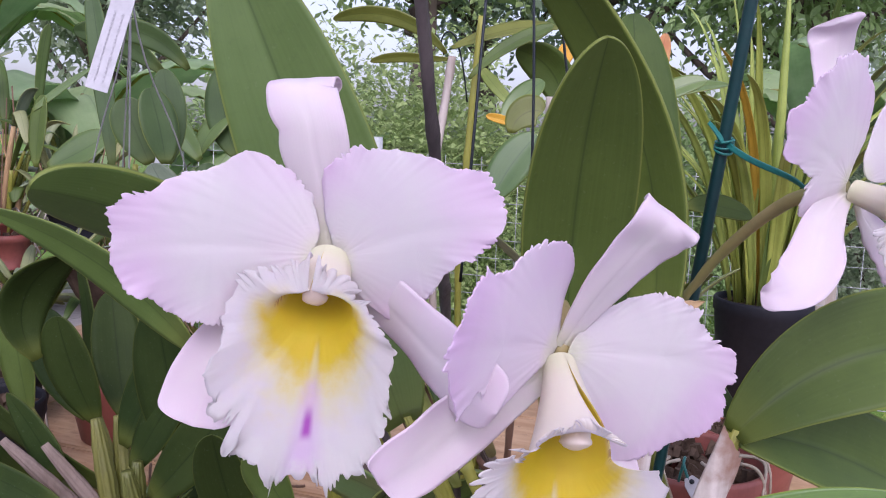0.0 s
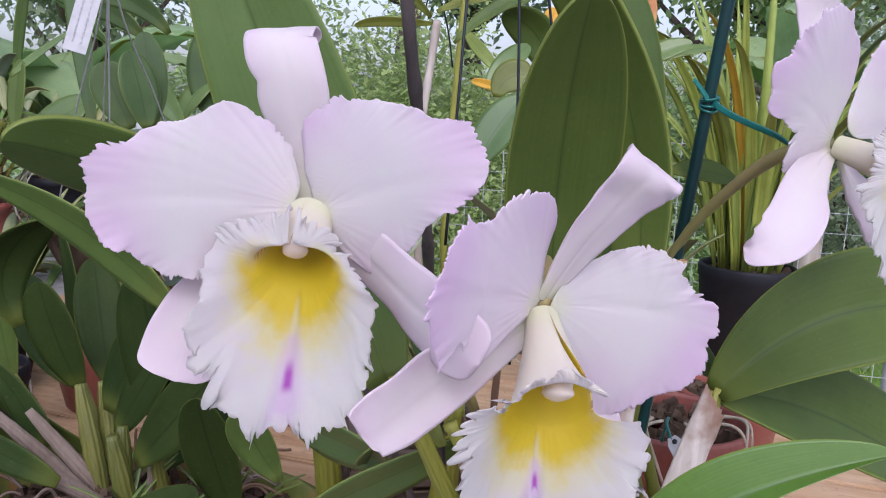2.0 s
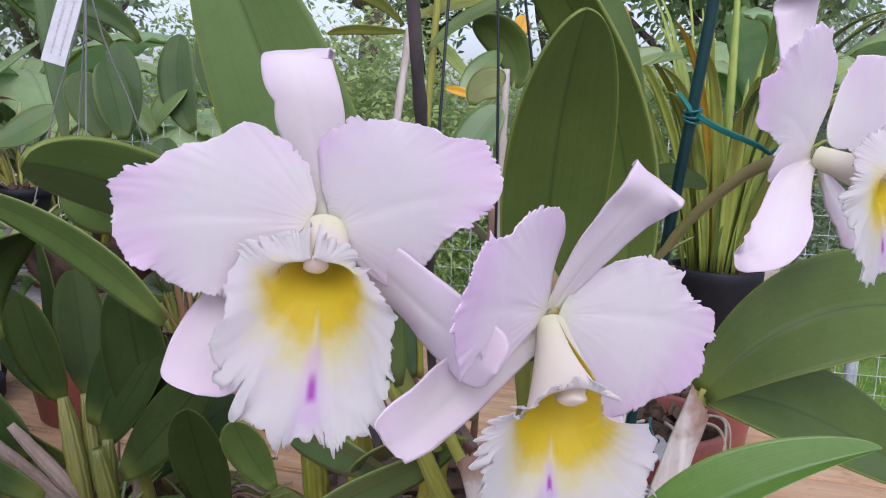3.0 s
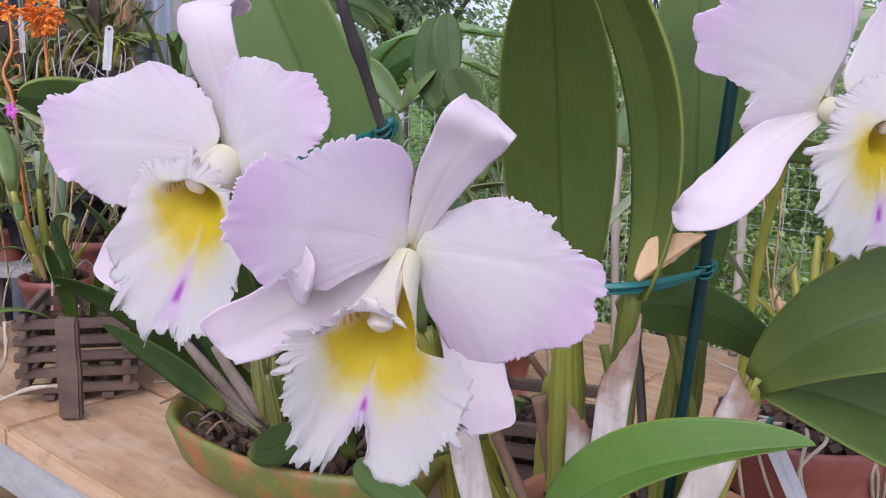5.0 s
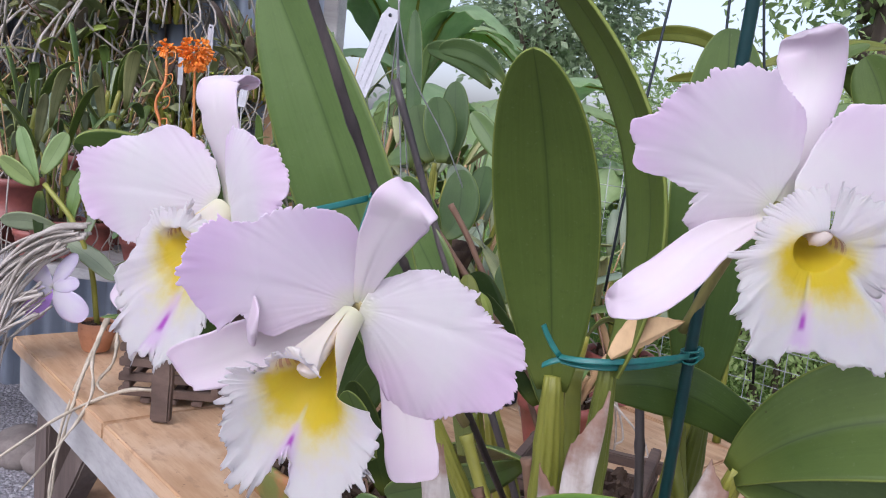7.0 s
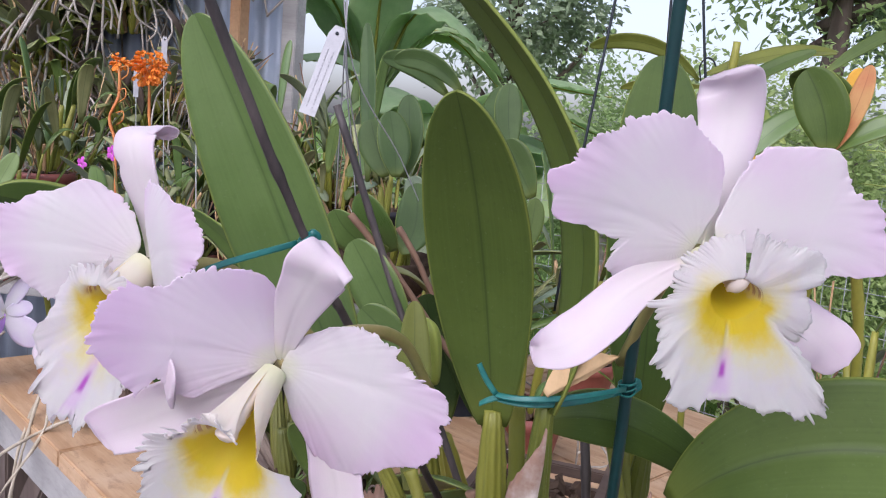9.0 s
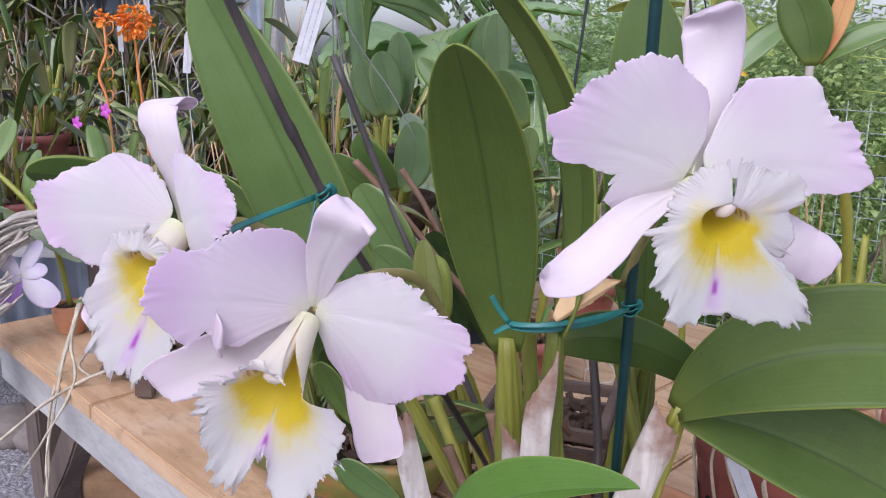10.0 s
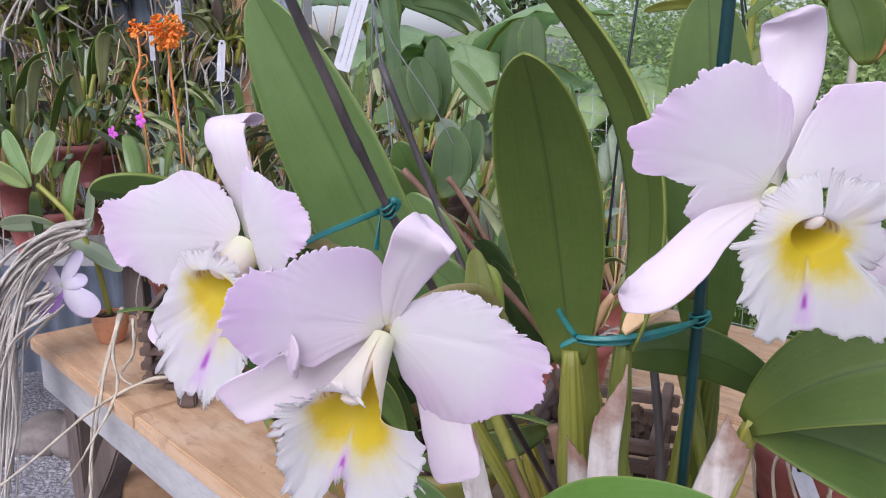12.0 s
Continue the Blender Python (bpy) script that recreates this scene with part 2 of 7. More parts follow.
def bract_shade():
    s = Shade("papery_bract", 0.8, spec=0.2)
    u, v = s.uv()
    p = s.place((1, 1, 0.1))
    grain = s.noise(p, 160, 4)
    blot = s.noise(s.place(), 55, 4)
    c = s.mix(s.step(grain, 0.35, 0.7), (0.48, 0.43, 0.38), (0.64, 0.59, 0.54))
    c = s.mix(s.math("MULTIPLY", s.step(blot, 0.52, 0.72), 0.40), c, (0.34, 0.27, 0.21))
    c = s.mix(s.math("MULTIPLY", s.step(s.math("ADD", u, s.math("MULTIPLY", blot, 0.5)), 0.98, 1.22), 0.85), c, (0.24, 0.12, 0.07))
    s.color(c)
    s.bump(grain, 0.6, 0.001)
    return s.m


M_SHEATH = bract_shade()
M_BULB = speckled("pseudobulb_green", (0.15, 0.17, 0.020), (0.30, 0.29, 0.045), 40, 0.45, 0.25, stretch=(1, 1, 0.2))
M_BRACT = speckled("papery_bract", (0.27, 0.21, 0.17), (0.50, 0.45, 0.40), 70, 0.8, 0.6, stretch=(1, 1, 0.12))
# Darker sheath and pseudobulb colours, used mostly in the dish plant.
M_DARKBRACT = speckled("dark_brown_sheath", (0.12, 0.085, 0.065), (0.22, 0.17, 0.14), 70, 0.85, 0.6, stretch=(1, 1, 0.12))
M_DARKBULB = speckled("dull_olive_pseudobulb", (0.075, 0.090, 0.016), (0.150, 0.150, 0.030), 50, 0.5, 0.3, stretch=(1, 1, 0.2))
M_DRY = speckled("dry_sheath", (0.42, 0.26, 0.13), (0.55, 0.38, 0.20), 60, 0.75, 0.4, stretch=(1, 1, 0.2))
M_GREENSTAKE = speckled("dark_green_plastic", (0.004, 0.030, 0.032), (0.006, 0.045, 0.044), 50, 0.35, 0.05, vary=0.0)
M_BLACKSTAKE = speckled("dark_stained_cane", (0.036, 0.030, 0.029), (0.095, 0.078, 0.073), 120, 0.50, 0.5, stretch=(1, 1, 0.06), vary=0.0)
M_BROWNSTAKE = speckled("brown_twig", (0.14, 0.075, 0.045), (0.24, 0.14, 0.085), 90, 0.7, 0.5, stretch=(1, 1, 0.1))
M_TIE = speckled("teal_plastic_tape", (0.012, 0.13, 0.12), (0.02, 0.19, 0.165), 80, 0.35, 0.1, vary=0.0)
M_WIRE = Shade("dark_wire", 0.4, 0.8).color((0.03, 0.035, 0.04)).m
M_STEEL = Shade("galvanised_wire", 0.45, 0.35).color((0.60, 0.61, 0.62)).m
M_TAG = speckled("white_tag_plastic", (0.46, 0.46, 0.48), (0.40, 0.40, 0.42), 40, 0.45, 0.05, vary=0.0)
M_INK = Shade("grey_pencil", 0.7).color((0.37, 0.37, 0.39)).m
M_FENCE = speckled("dull_galvanised_wire", (0.34, 0.36, 0.36), (0.46, 0.48, 0.48), 60, 0.6, 0.0, metal=0.1)
M_CLAY = speckled("terracotta_plastic", (0.21, 0.060, 0.048), (0.28, 0.085, 0.064), 30, 0.45, 0.1)
M_CLAYPOT = speckled("fired_clay", (0.42, 0.17, 0.08), (0.52, 0.25, 0.13), 40, 0.8, 0.35)
M_BLACKPOT = speckled("black_plastic", (0.007, 0.008, 0.012), (0.014, 0.015, 0.020), 40, 0.6, 0.05, spec=0.25)
M_BARK = speckled("bark_chips", (0.036, 0.024, 0.018), (0.105, 0.072, 0.050), 120, 0.92, 0.6, spec=0.1)
M_ROOT = speckled("aerial_root", (0.32, 0.275, 0.20), (0.50, 0.44, 0.34), 120, 0.8, 0.4)
M_ROOTGREY = speckled("grey_root", (0.27, 0.24, 0.20), (0.44, 0.40, 0.35), 90, 0.85, 0.4)
M_DARKWOOD = speckled("weathered_brown_wood", (0.075, 0.048, 0.036), (0.15, 0.10, 0.075), 50, 0.75, 0.5, stretch=(0.15, 1, 1))
M_GREYWOOD = speckled("grey_weathered_wood", (0.30, 0.29, 0.28), (0.42, 0.41, 0.40), 45, 0.8, 0.5, stretch=(0.12, 1, 1))
M_POSTWOOD = speckled("old_post_wood", (0.060, 0.040, 0.032), (0.16, 0.12, 0.10), 40, 0.85, 0.6, stretch=(1, 1, 0.12))
M_STUMP = speckled("cut_timber", (0.36, 0.20, 0.10), (0.46, 0.29, 0.16), 30, 0.75, 0.4)
M_ROCK = speckled("brown_rock", (0.12, 0.10, 0.09), (0.22, 0.19, 0.17), 30, 0.9, 0.5)
M_STONE = speckled("grey_gravel", (0.26, 0.255, 0.27), (0.42, 0.41, 0.42), 60, 0.85, 0.4)


def board_shade(name):
    s = Shade(name, 0.55, spec=0.35)
    sh = s.t.nodes.new("ShaderNodeCombineXYZ")
    s.put(sh.inputs[0], s.math("MULTIPLY", s.ran(), 17.0))
    s.put(sh.inputs[1], s.math("MULTIPLY", s.ran(), 5.0))
    p = s.place((1.2, 9, 9), sh.outputs[0])
    grain = s.noise(p, 6, 6, 0.6)
    fine = s.noise(s.place((6, 90, 90), sh.outputs[0]), 4, 4)
    blot = s.noise(s.place((1, 1, 1), sh.outputs[0]), 9, 3)
    c = s.mix(s.step(grain, 0.3, 0.7), (0.40, 0.245, 0.13), (0.56, 0.385, 0.235))
    c = s.mix(s.math("MULTIPLY", s.step(fine, 0.5, 0.8), 0.3), c, (0.30, 0.155, 0.07))
    c = s.mix(s.math("MULTIPLY", s.step(blot, 0.5, 0.75), 0.5), c, (0.63, 0.49, 0.35))
    wear = s.noise(s.place((1, 2.2, 1), sh.outputs[0]), 26, 5, 0.65)
    c = s.mix(s.math("MULTIPLY", s.step(wear, 0.52, 0.70), 0.55), c, (0.24, 0.145, 0.085))
    c = s.mix(s.math("MULTIPLY", s.step(s.noise(s.place((1, 1, 1), sh.outputs[0]), 120, 2), 0.68, 0.74), 0.6), c, (0.12, 0.07, 0.045))
    c = s.mix(s.math("MULTIPLY", s.ran(), 0.25), c, (0.46, 0.28, 0.16))
    s.color(c)
    s.bump(s.math("ADD", grain, fine), 0.25, 0.001)
    return s.m


M_BOARD = board_shade("tan_bench_boards")


def dish_shade():
    s = Shade("mossy_glazed_clay", 0.5)
    p = s.place()
    z = s.t.nodes.new("ShaderNodeSeparateXYZ")
    s.t.links.new(p, z.inputs[0])
    n = s.noise(p, 22, 5)
    c = s.mix(s.step(n, 0.46, 0.68), (0.13, 0.15, 0.03), (0.32, 0.125, 0.045))
    c = s.mix(s.math("MULTIPLY", s.step(s.noise(p, 60, 4), 0.5, 0.7), 0.6), c, (0.20, 0.21, 0.04))
    s.color(c)
    s.bump(n, 0.3, 0.002)
    return s.m


M_DISH = dish_shade()


def ground_shade():
    s = Shade("gravel_and_lawn", 0.9, spec=0.2)
    p = s.place()
    z = s.t.nodes.new("ShaderNodeSeparateXYZ")
    s.t.links.new(p, z.inputs[0])
    wob = s.math("MULTIPLY", s.math("SUBTRACT", s.noise(p, 1.2, 4), 0.5), 0.8)
    grassy = s.step(s.math("ADD", z.outputs[1], wob), 3.1, 3.35)
    v = s.node("TexVoronoi", 0, Vector=p, Scale=75.0)
    stone = s.mix(s.noise(p, 60, 3), (0.21, 0.205, 0.22), (0.40, 0.39, 0.41))
    stone = s.mix(s.math("MULTIPLY", s.step(v, 0.3, 0.75), 0.5), stone, (0.10, 0.09, 0.09))
    lawn = s.mix(s.step(s.noise(p, 3, 5), 0.35, 0.65), (0.10, 0.20, 0.03), (0.20, 0.33, 0.07))
    lawn = s.mix(s.math("MULTIPLY", s.step(s.noise(p, 90, 3), 0.45, 0.7), 0.5), lawn, (0.05, 0.10, 0.02))
    s.color(s.mix(grassy, stone, lawn))
    s.bump(s.math("ADD", v, s.noise(p, 120, 4)), 0.7, 0.012)
    return s.m


def wall_shade():
    s = Shade("blue_grey_sheet_metal", 0.45, 0.15)
    p = s.place()
    n = s.noise(p, 4, 5)
    c = s.mix(s.step(n, 0.35, 0.65), (0.36, 0.42, 0.52), (0.46, 0.52, 0.61))
    c = s.mix(s.math("MULTIPLY", s.step(s.noise(s.place((9, 9, 0.7)), 6, 4), 0.55, 0.8), 0.5), c, (0.16, 0.13, 0.11))
    s.color(c)
    s.bump(n, 0.1, 0.002)
    return s.m


M_GROUND, M_WALL = ground_shade(), wall_shade()
M_ORANGE = speckled("orange_floret", (0.80, 0.17, 0.012), (0.86, 0.28, 0.02), 60, 0.5, 0.1)
M_ORANGESTEM = speckled("orange_stem", (0.50, 0.15, 0.03), (0.60, 0.24, 0.06), 60, 0.5, 0.1)
M_VIOLET = petal_shade("small_violet_petal", (0.84, 0.79, 0.88), (0.72, 0.60, 0.84), 0.6)
M_VIOLETLIP = speckled("violet_lip", (0.50, 0.30, 0.72), (0.44, 0.22, 0.68), 60, 0.5, 0.1)
M_MAGENTA = speckled("magenta_petal", (0.45, 0.05, 0.40), (0.55, 0.10, 0.5), 60, 0.5, 0.1)
M_CONCRETE = speckled("pale_concrete", (0.50, 0.49, 0.47), (0.62, 0.61, 0.59), 12, 0.85, 0.3)


# ---- building helpers ----
R = random.Random(7)


def V(*a):
    return Vector(a)


def mesh_of(name, verts, faces, uvs=None, smooth=True):
    me = bpy.data.meshes.new(name)
    me.from_pydata([tuple(v) for v in verts], [], faces)
    if uvs is not None:
        layer = me.uv_layers.new(name="UVMap")
        idx = np.empty(len(me.loops), dtype=np.int32)
        me.loops.foreach_get("vertex_index", idx)
        layer.data.foreach_set("uv", np.asarray(uvs, dtype=np.float32)[idx].ravel())
    if smooth:
        me.polygons.foreach_set("use_smooth", [True] * len(me.polygons))
    me.update()
    return me


def part(name, data, material, parent=None, label="", sharp=False):
    """A mesh (or bmesh) as one object under a thing or a part."""
    if isinstance(data, bmesh.types.BMesh):
        me = bpy.data.meshes.new(name)
        if not sharp:
            for f in data.faces:
                f.smooth = True
        data.to_mesh(me)
        data.free()
        data = me
    if not data.materials:
        data.materials.append(material)
    ob = new(name, data)
    if parent is not None:
        ob.parent = parent
        if parent.type == "EMPTY":
            ob.matrix_parent_inverse = parent.matrix_basis.inverted()
    return tagged(ob, label)


def thing(name, at, label, category, group="", kind=""):
    ob = new(name)
    ob.empty_display_size = 0.02
    ob.location = at
    return tagged(ob, label, category, group, kind)


def bez(pts, u):
    """A point on the Bezier curve through its control points."""
    pts = [Vector(p) for p in pts]
    while len(pts) > 1:
        pts = [a.lerp(b, u) for a, b in zip(pts, pts[1:])]
    return pts[0]


def oval(claw, peak, blunt=2.0, neck=1.0):
    """A width profile: claw at the base, 1 at the peak, a round end."""

    def f(u):
        if u < peak:
            k = u / peak
            return claw + (1 - claw) * math.sin(k ** neck * math.pi / 2)
        k = (u - peak) / (1 - peak)
        return max(0.0, 1 - k ** blunt) ** (1 / blunt)

    return f


def blade(name, pts, side, wp, wm, prof, thick=0.0012, nu=24, nv=10, fold=0.0, cup=0.0, ruffle=0.0, waves=9.0, fringe=0.0, twist=0.0, bulge=None, seed=0, side_end=None, prof_m=None, lobes=0.0):
    """A leaf or petal: a sheet of some thickness along a curve. wp and wm: half widths on the side of +side and -side. fold: a V at the midrib, cup: a
    rounded hollow, both in metres at the margin; ruffle: height of the waves at the margin; fringe: how far the margin is torn."""
    prof_m = prof_m or prof
    S0 = Vector(side).normalized()
    S1 = Vector(side_end).normalized() if side_end else S0
    top, uvs, nrm = [], [], []
    for i in range(nu + 1):
        s = i / nu
        u = 1 - (1 - s) ** 1.7
        P = bez(pts, u)
        T = (bez(pts, min(1, u + 0.01)) - bez(pts, max(0, u - 0.01))).normalized()
        S = S0.lerp(S1, u)
        if twist:
            S = Matrix.Rotation(twist * u, 3, T) @ S
        S = (S - T * S.dot(T)).normalized()
        N = S.cross(T).normalized()
        for j in range(nv + 1):
            v = 2 * j / nv - 1
            edge = abs(v)
            w = wp * prof(u) if v > 0 else wm * prof_m(u)
            a = max(edge ** 3, max(0.0, (u - 0.6) / 0.4) ** 2 * 0.8)
            d = fold * edge * prof(u) + cup * v * v * prof(u)
            r = w * v
            along = 0.0
            if ruffle or fringe:
                ang = math.atan2(v * prof(u) * 0.8, (u - 0.45) * 1.2)
                ang += 0.16 * noise.noise(V(u * 6, v * 4, seed + 20)) + 0.07 * noise.noise(V(u * 17, v * 11, seed + 21))
                ca, sa = math.cos(ang), math.sin(ang)
                m = max(edge, s ** 2.5) * min(1.0, u * 2.5)
                d += ruffle * 0.9 * noise.noise(V(u * 2.2 + seed, v * 1.6, 0.5)) * min(1.0, u * 2.5)
                d += ruffle * m ** 4 * (1.6 * noise.noise(V(ca * 3.5, sa * 3.5, seed)) + 1.1 * noise.noise(V(ca * 9, sa * 9, seed + 5)))
                d += ruffle * m ** 8 * 1.5 * noise.noise(V(ca * 24, sa * 24, seed + 9))
                f1 = noise.noise(V(ca * 16, sa * 16, seed + 2)) + 0.9 * noise.noise(V(ca * 44, sa * 44, seed)) + 1.5 * noise.noise(V(ca * 5, sa * 5, seed + 7))
                f1 *= 0.45 + 1.3 * abs(noise.noise(V(ca * 2.5, sa * 2.5, seed + 30)))
                r += math.copysign(1, v) * edge ** 9 * fringe * f1 * min(1.0, u * 2.5) if v else 0.0
                along = fringe * f1 * s ** 9
            if lobes:
                r *= 1 + lobes * edge ** 4 * noise.noise(V(u * 5 + seed * 3, math.copysign(2, v), 8.0))
            if bulge:
                d += bulge(u, v)
            top.append(P + S * r + N * d + T * along)
            nrm.append(N)
            uvs.append((u, v * 0.5 + 0.5))
    m = nv + 1
    n = len(top)
    verts = top + [p - k * thick for p, k in zip(top, nrm)]
    faces = []
    for i in range(nu):
        for j in range(nv):
            a = i * m + j
            faces.append((a, a + m, a + m + 1, a + 1))
            faces.append((n + a, n + a + 1, n + a + m + 1, n + a + m))
    for i in range(nu):
        for j in (0, nv):
            a, b = i * m + j, (i + 1) * m + j
            faces.append((a, n + a, n + b, b) if j == 0 else (a, b, n + b, n + a))
    for j in range(nv):
        faces.append((j, j + 1, n + j + 1, n + j))
        a = nu * m + j
        faces.append((a, n + a, n + a + 1, a + 1))
    return mesh_of(name, verts, faces, uvs + uvs)


def spline(pts, n):
    """n + 1 points on a smooth curve through the points."""
    P = [Vector(p) for p in pts]
    if len(P) == 2:
        return [P[0].lerp(P[1], i / n) for i in range(n + 1)]
    P = [P[0] * 2 - P[1]] + P + [P[-1] * 2 - P[-2]]
    out, k = [], len(P) - 3
    for i in range(n + 1):
        x = i / n * k
        j = min(int(x), k - 1)
        t = x - j
        a, b, c, d = P[j:j + 4]
        out.append(0.5 * ((2 * b) + (c - a) * t + (2 * a - 5 * b + 4 * c - d) * t * t + (3 * b - a - 3 * c + d) * t ** 3))
    return out


def tube(name, pts, rad, n=12, sides=8, ribs=0, rib=0.0, flat=1.0, rough=0.0, seed=0, cap=True):
    """A tube along a smooth curve. rad: a radius, or a function of 0..1 along it. ribs: lengthwise ridges; flat: squashes it; rough: uneven radius."""
    line = spline(pts, n)
    f = rad if callable(rad) else (lambda u: rad)
    T0 = (line[1] - line[0]).normalized()
    A = T0.orthogonal().normalized()
    verts, uvs, faces = [], [], []
    for i, p in enumerate(line):
        T = (line[min(i + 1, n)] - line[max(i - 1, 0)]).normalized()
        A = (A - T * A.dot(T)).normalized()
        B = T.cross(A)
        u = i / n
        for j in range(sides):
            a = 2 * math.pi * j / sides
            r = f(u) * (1 + rib * math.cos(ribs * a)) if ribs else f(u)
            if rough:
                r *= 1 + rough * noise.noise(V(u * 14 + seed, math.cos(a) * 1.3, math.sin(a) * 1.3))
            verts.append(p + A * (math.cos(a) * r) + B * (math.sin(a) * r * flat))
            uvs.append((u, j / sides))
    for i in range(n):
        for j in range(sides):
            a, b = i * sides + j, i * sides + (j + 1) % sides
            faces.append((a, b, b + sides, a + sides))
    if cap:
        faces.append(tuple(range(sides))[::-1])
        faces.append(tuple(range(n * sides, (n + 1) * sides)))
    return mesh_of(name, verts, faces, uvs)


def box(name, m, size, bevel=0.002, rough=0.0, cuts=0):
    """A bevelled box of that size, at the pose m."""
    bm = bmesh.new()
    bmesh.ops.create_cube(bm, size=1, matrix=Matrix.Diagonal((*size, 1)))
    if bevel:
        bmesh.ops.bevel(bm, geom=bm.edges[:], offset=bevel, segments=2, affect="EDGES")
    if cuts:
        bmesh.ops.subdivide_edges(bm, edges=[e for e in bm.edges if e.calc_length() > max(size) * 0.5], cuts=cuts)
    if rough:
        for v in bm.verts:
            v.co += V(noise.noise(v.co * 25), noise.noise(v.co * 25 + V(9, 0, 0)), noise.noise(v.co * 25 + V(0, 9, 0))) * rough
    bmesh.ops.transform(bm, matrix=m, verts=bm.verts)
    me = bpy.data.meshes.new(name)
    bm.to_mesh(me)
    bm.free()
    return me


def lathe(name, prof, at=(0, 0, 0), n=32, squash=(1, 1), wob=0.0):
    """A turned form: prof is (radius, height) from the inside over the rim to the outside."""
    verts, faces, uvs = [], [], []
    for i, (r, z) in enumerate(prof):
        for j in range(n):
            a = 2 * math.pi * j / n
            k = 1 + wob * noise.noise(V(math.cos(a) * 2, math.sin(a) * 2, z * 30))
            verts.append(V(at[0] + math.cos(a) * r * squash[0] * k, at[1] + math.sin(a) * r * squash[1] * k, at[2] + z))
            uvs.append((j / n, i / len(prof)))
    for i in range(len(prof) - 1):
        for j in range(n):
            a, b = i * n + j, i * n + (j + 1) % n
            faces.append((a, b, b + n, a + n))
    faces.append(tuple(range(n)))
    faces.append(tuple(range((len(prof) - 1) * n, len(prof) * n))[::-1])
    return mesh_of(name, verts, faces, uvs)


def chips(name, at, rx, ry, count, size, seed=1, rise=0.0, tilt=0.0):
    """Loose bits that fill a pot: one mesh of many small uneven blocks."""
    r = random.Random(seed)
    verts, faces = [], []
    for _ in range(count):
        a, q = r.uniform(0, 6.283), math.sqrt(r.random())
        c = V(at[0] + math.cos(a) * rx * q, at[1] + math.sin(a) * ry * q, at[2] + r.uniform(-0.3, 0.5) * size + rise * (1 - q))
        m = Euler((r.uniform(0, 6), r.uniform(0, 6), r.uniform(0, 6))).to_matrix()
        s = V(r.uniform(0.5, 1.2), r.uniform(0.4, 0.9), r.uniform(0.3, 0.6)) * size
        k = len(verts)
        for x, y, z in ((-1, -1, -1), (1, -1, -1), (1, 1, -1), (-1, 1, -1), (-1, -1, 1), (1, -1, 1), (1, 1, 1), (-1, 1, 1)):
            verts.append(c + m @ V(x * s.x * r.uniform(0.6, 1) * 0.5, y * s.y * r.uniform(0.6, 1) * 0.5, z * s.z * 0.5))
        faces += [tuple(k + i for i in f) for f in ((3, 2, 1, 0), (4, 5, 6, 7), (0, 1, 5, 4), (1, 2, 6, 5), (2, 3, 7, 6), (3, 0, 4, 7))]
    return mesh_of(name, verts, faces, smooth=False)


# ---- flowers ----
def around(values, k):
    """A smooth value between those of a closed ring."""
    n = len(values)
    i = int(math.floor(k))
    f = k - i
    a, b, c, d = (values[(i + o) % n] for o in (-1, 0, 1, 2))
    return b + 0.5 * f * (c - a + f * (2 * a - 5 * b + 4 * c - d + f * (3 * (b - c) + d - a)))


def scallops(s, seed, pitch):
    """Small rounded scallops with narrow notches between them, of uneven width and height, from about -0.6 to 0.6."""
    x = s / pitch + 1.3 * noise.noise(V(s / pitch * 0.37, seed, 0.3))
    k = math.floor(x)
    f = 2 * (x - k) - 1
    size = max(0.1, 0.72 + 1.5 * noise.noise(V(k * 5.3, seed, 7.7)))
    return size * (max(0.0, 1 - abs(f) ** 2.6) ** 0.7) - 0.55


def margin(s, seed):
    """Four movements of a frilled margin at the length s along it: slow lobes, small scallops, the wave out of its plane and the shift along it."""
    gate = min(1.0, max(0.0, 0.45 + 2.0 * noise.noise(V(s * 34, seed, 4.4))))
    lobe = noise.noise(V(s * 70, seed, 2.2)) + 0.5 * noise.noise(V(s * 170, seed, 6.2))
    tooth = 0.80 * gate * gate * scallops(s, seed, 0.0056) + (0.12 + 0.52 * gate) * scallops(s, seed + 3, 0.0021)
    wave = 0.85 * noise.noise(V(s * 58, seed, 9.1)) + (0.25 + 0.6 * gate) * noise.noise(V(s * 135, seed, 5.1))
    shift = noise.noise(V(s * 210, seed, 8.3)) + 0.6 * noise.noise(V(s * 95, seed, 1.3))
    return lobe, tooth, wave, shift


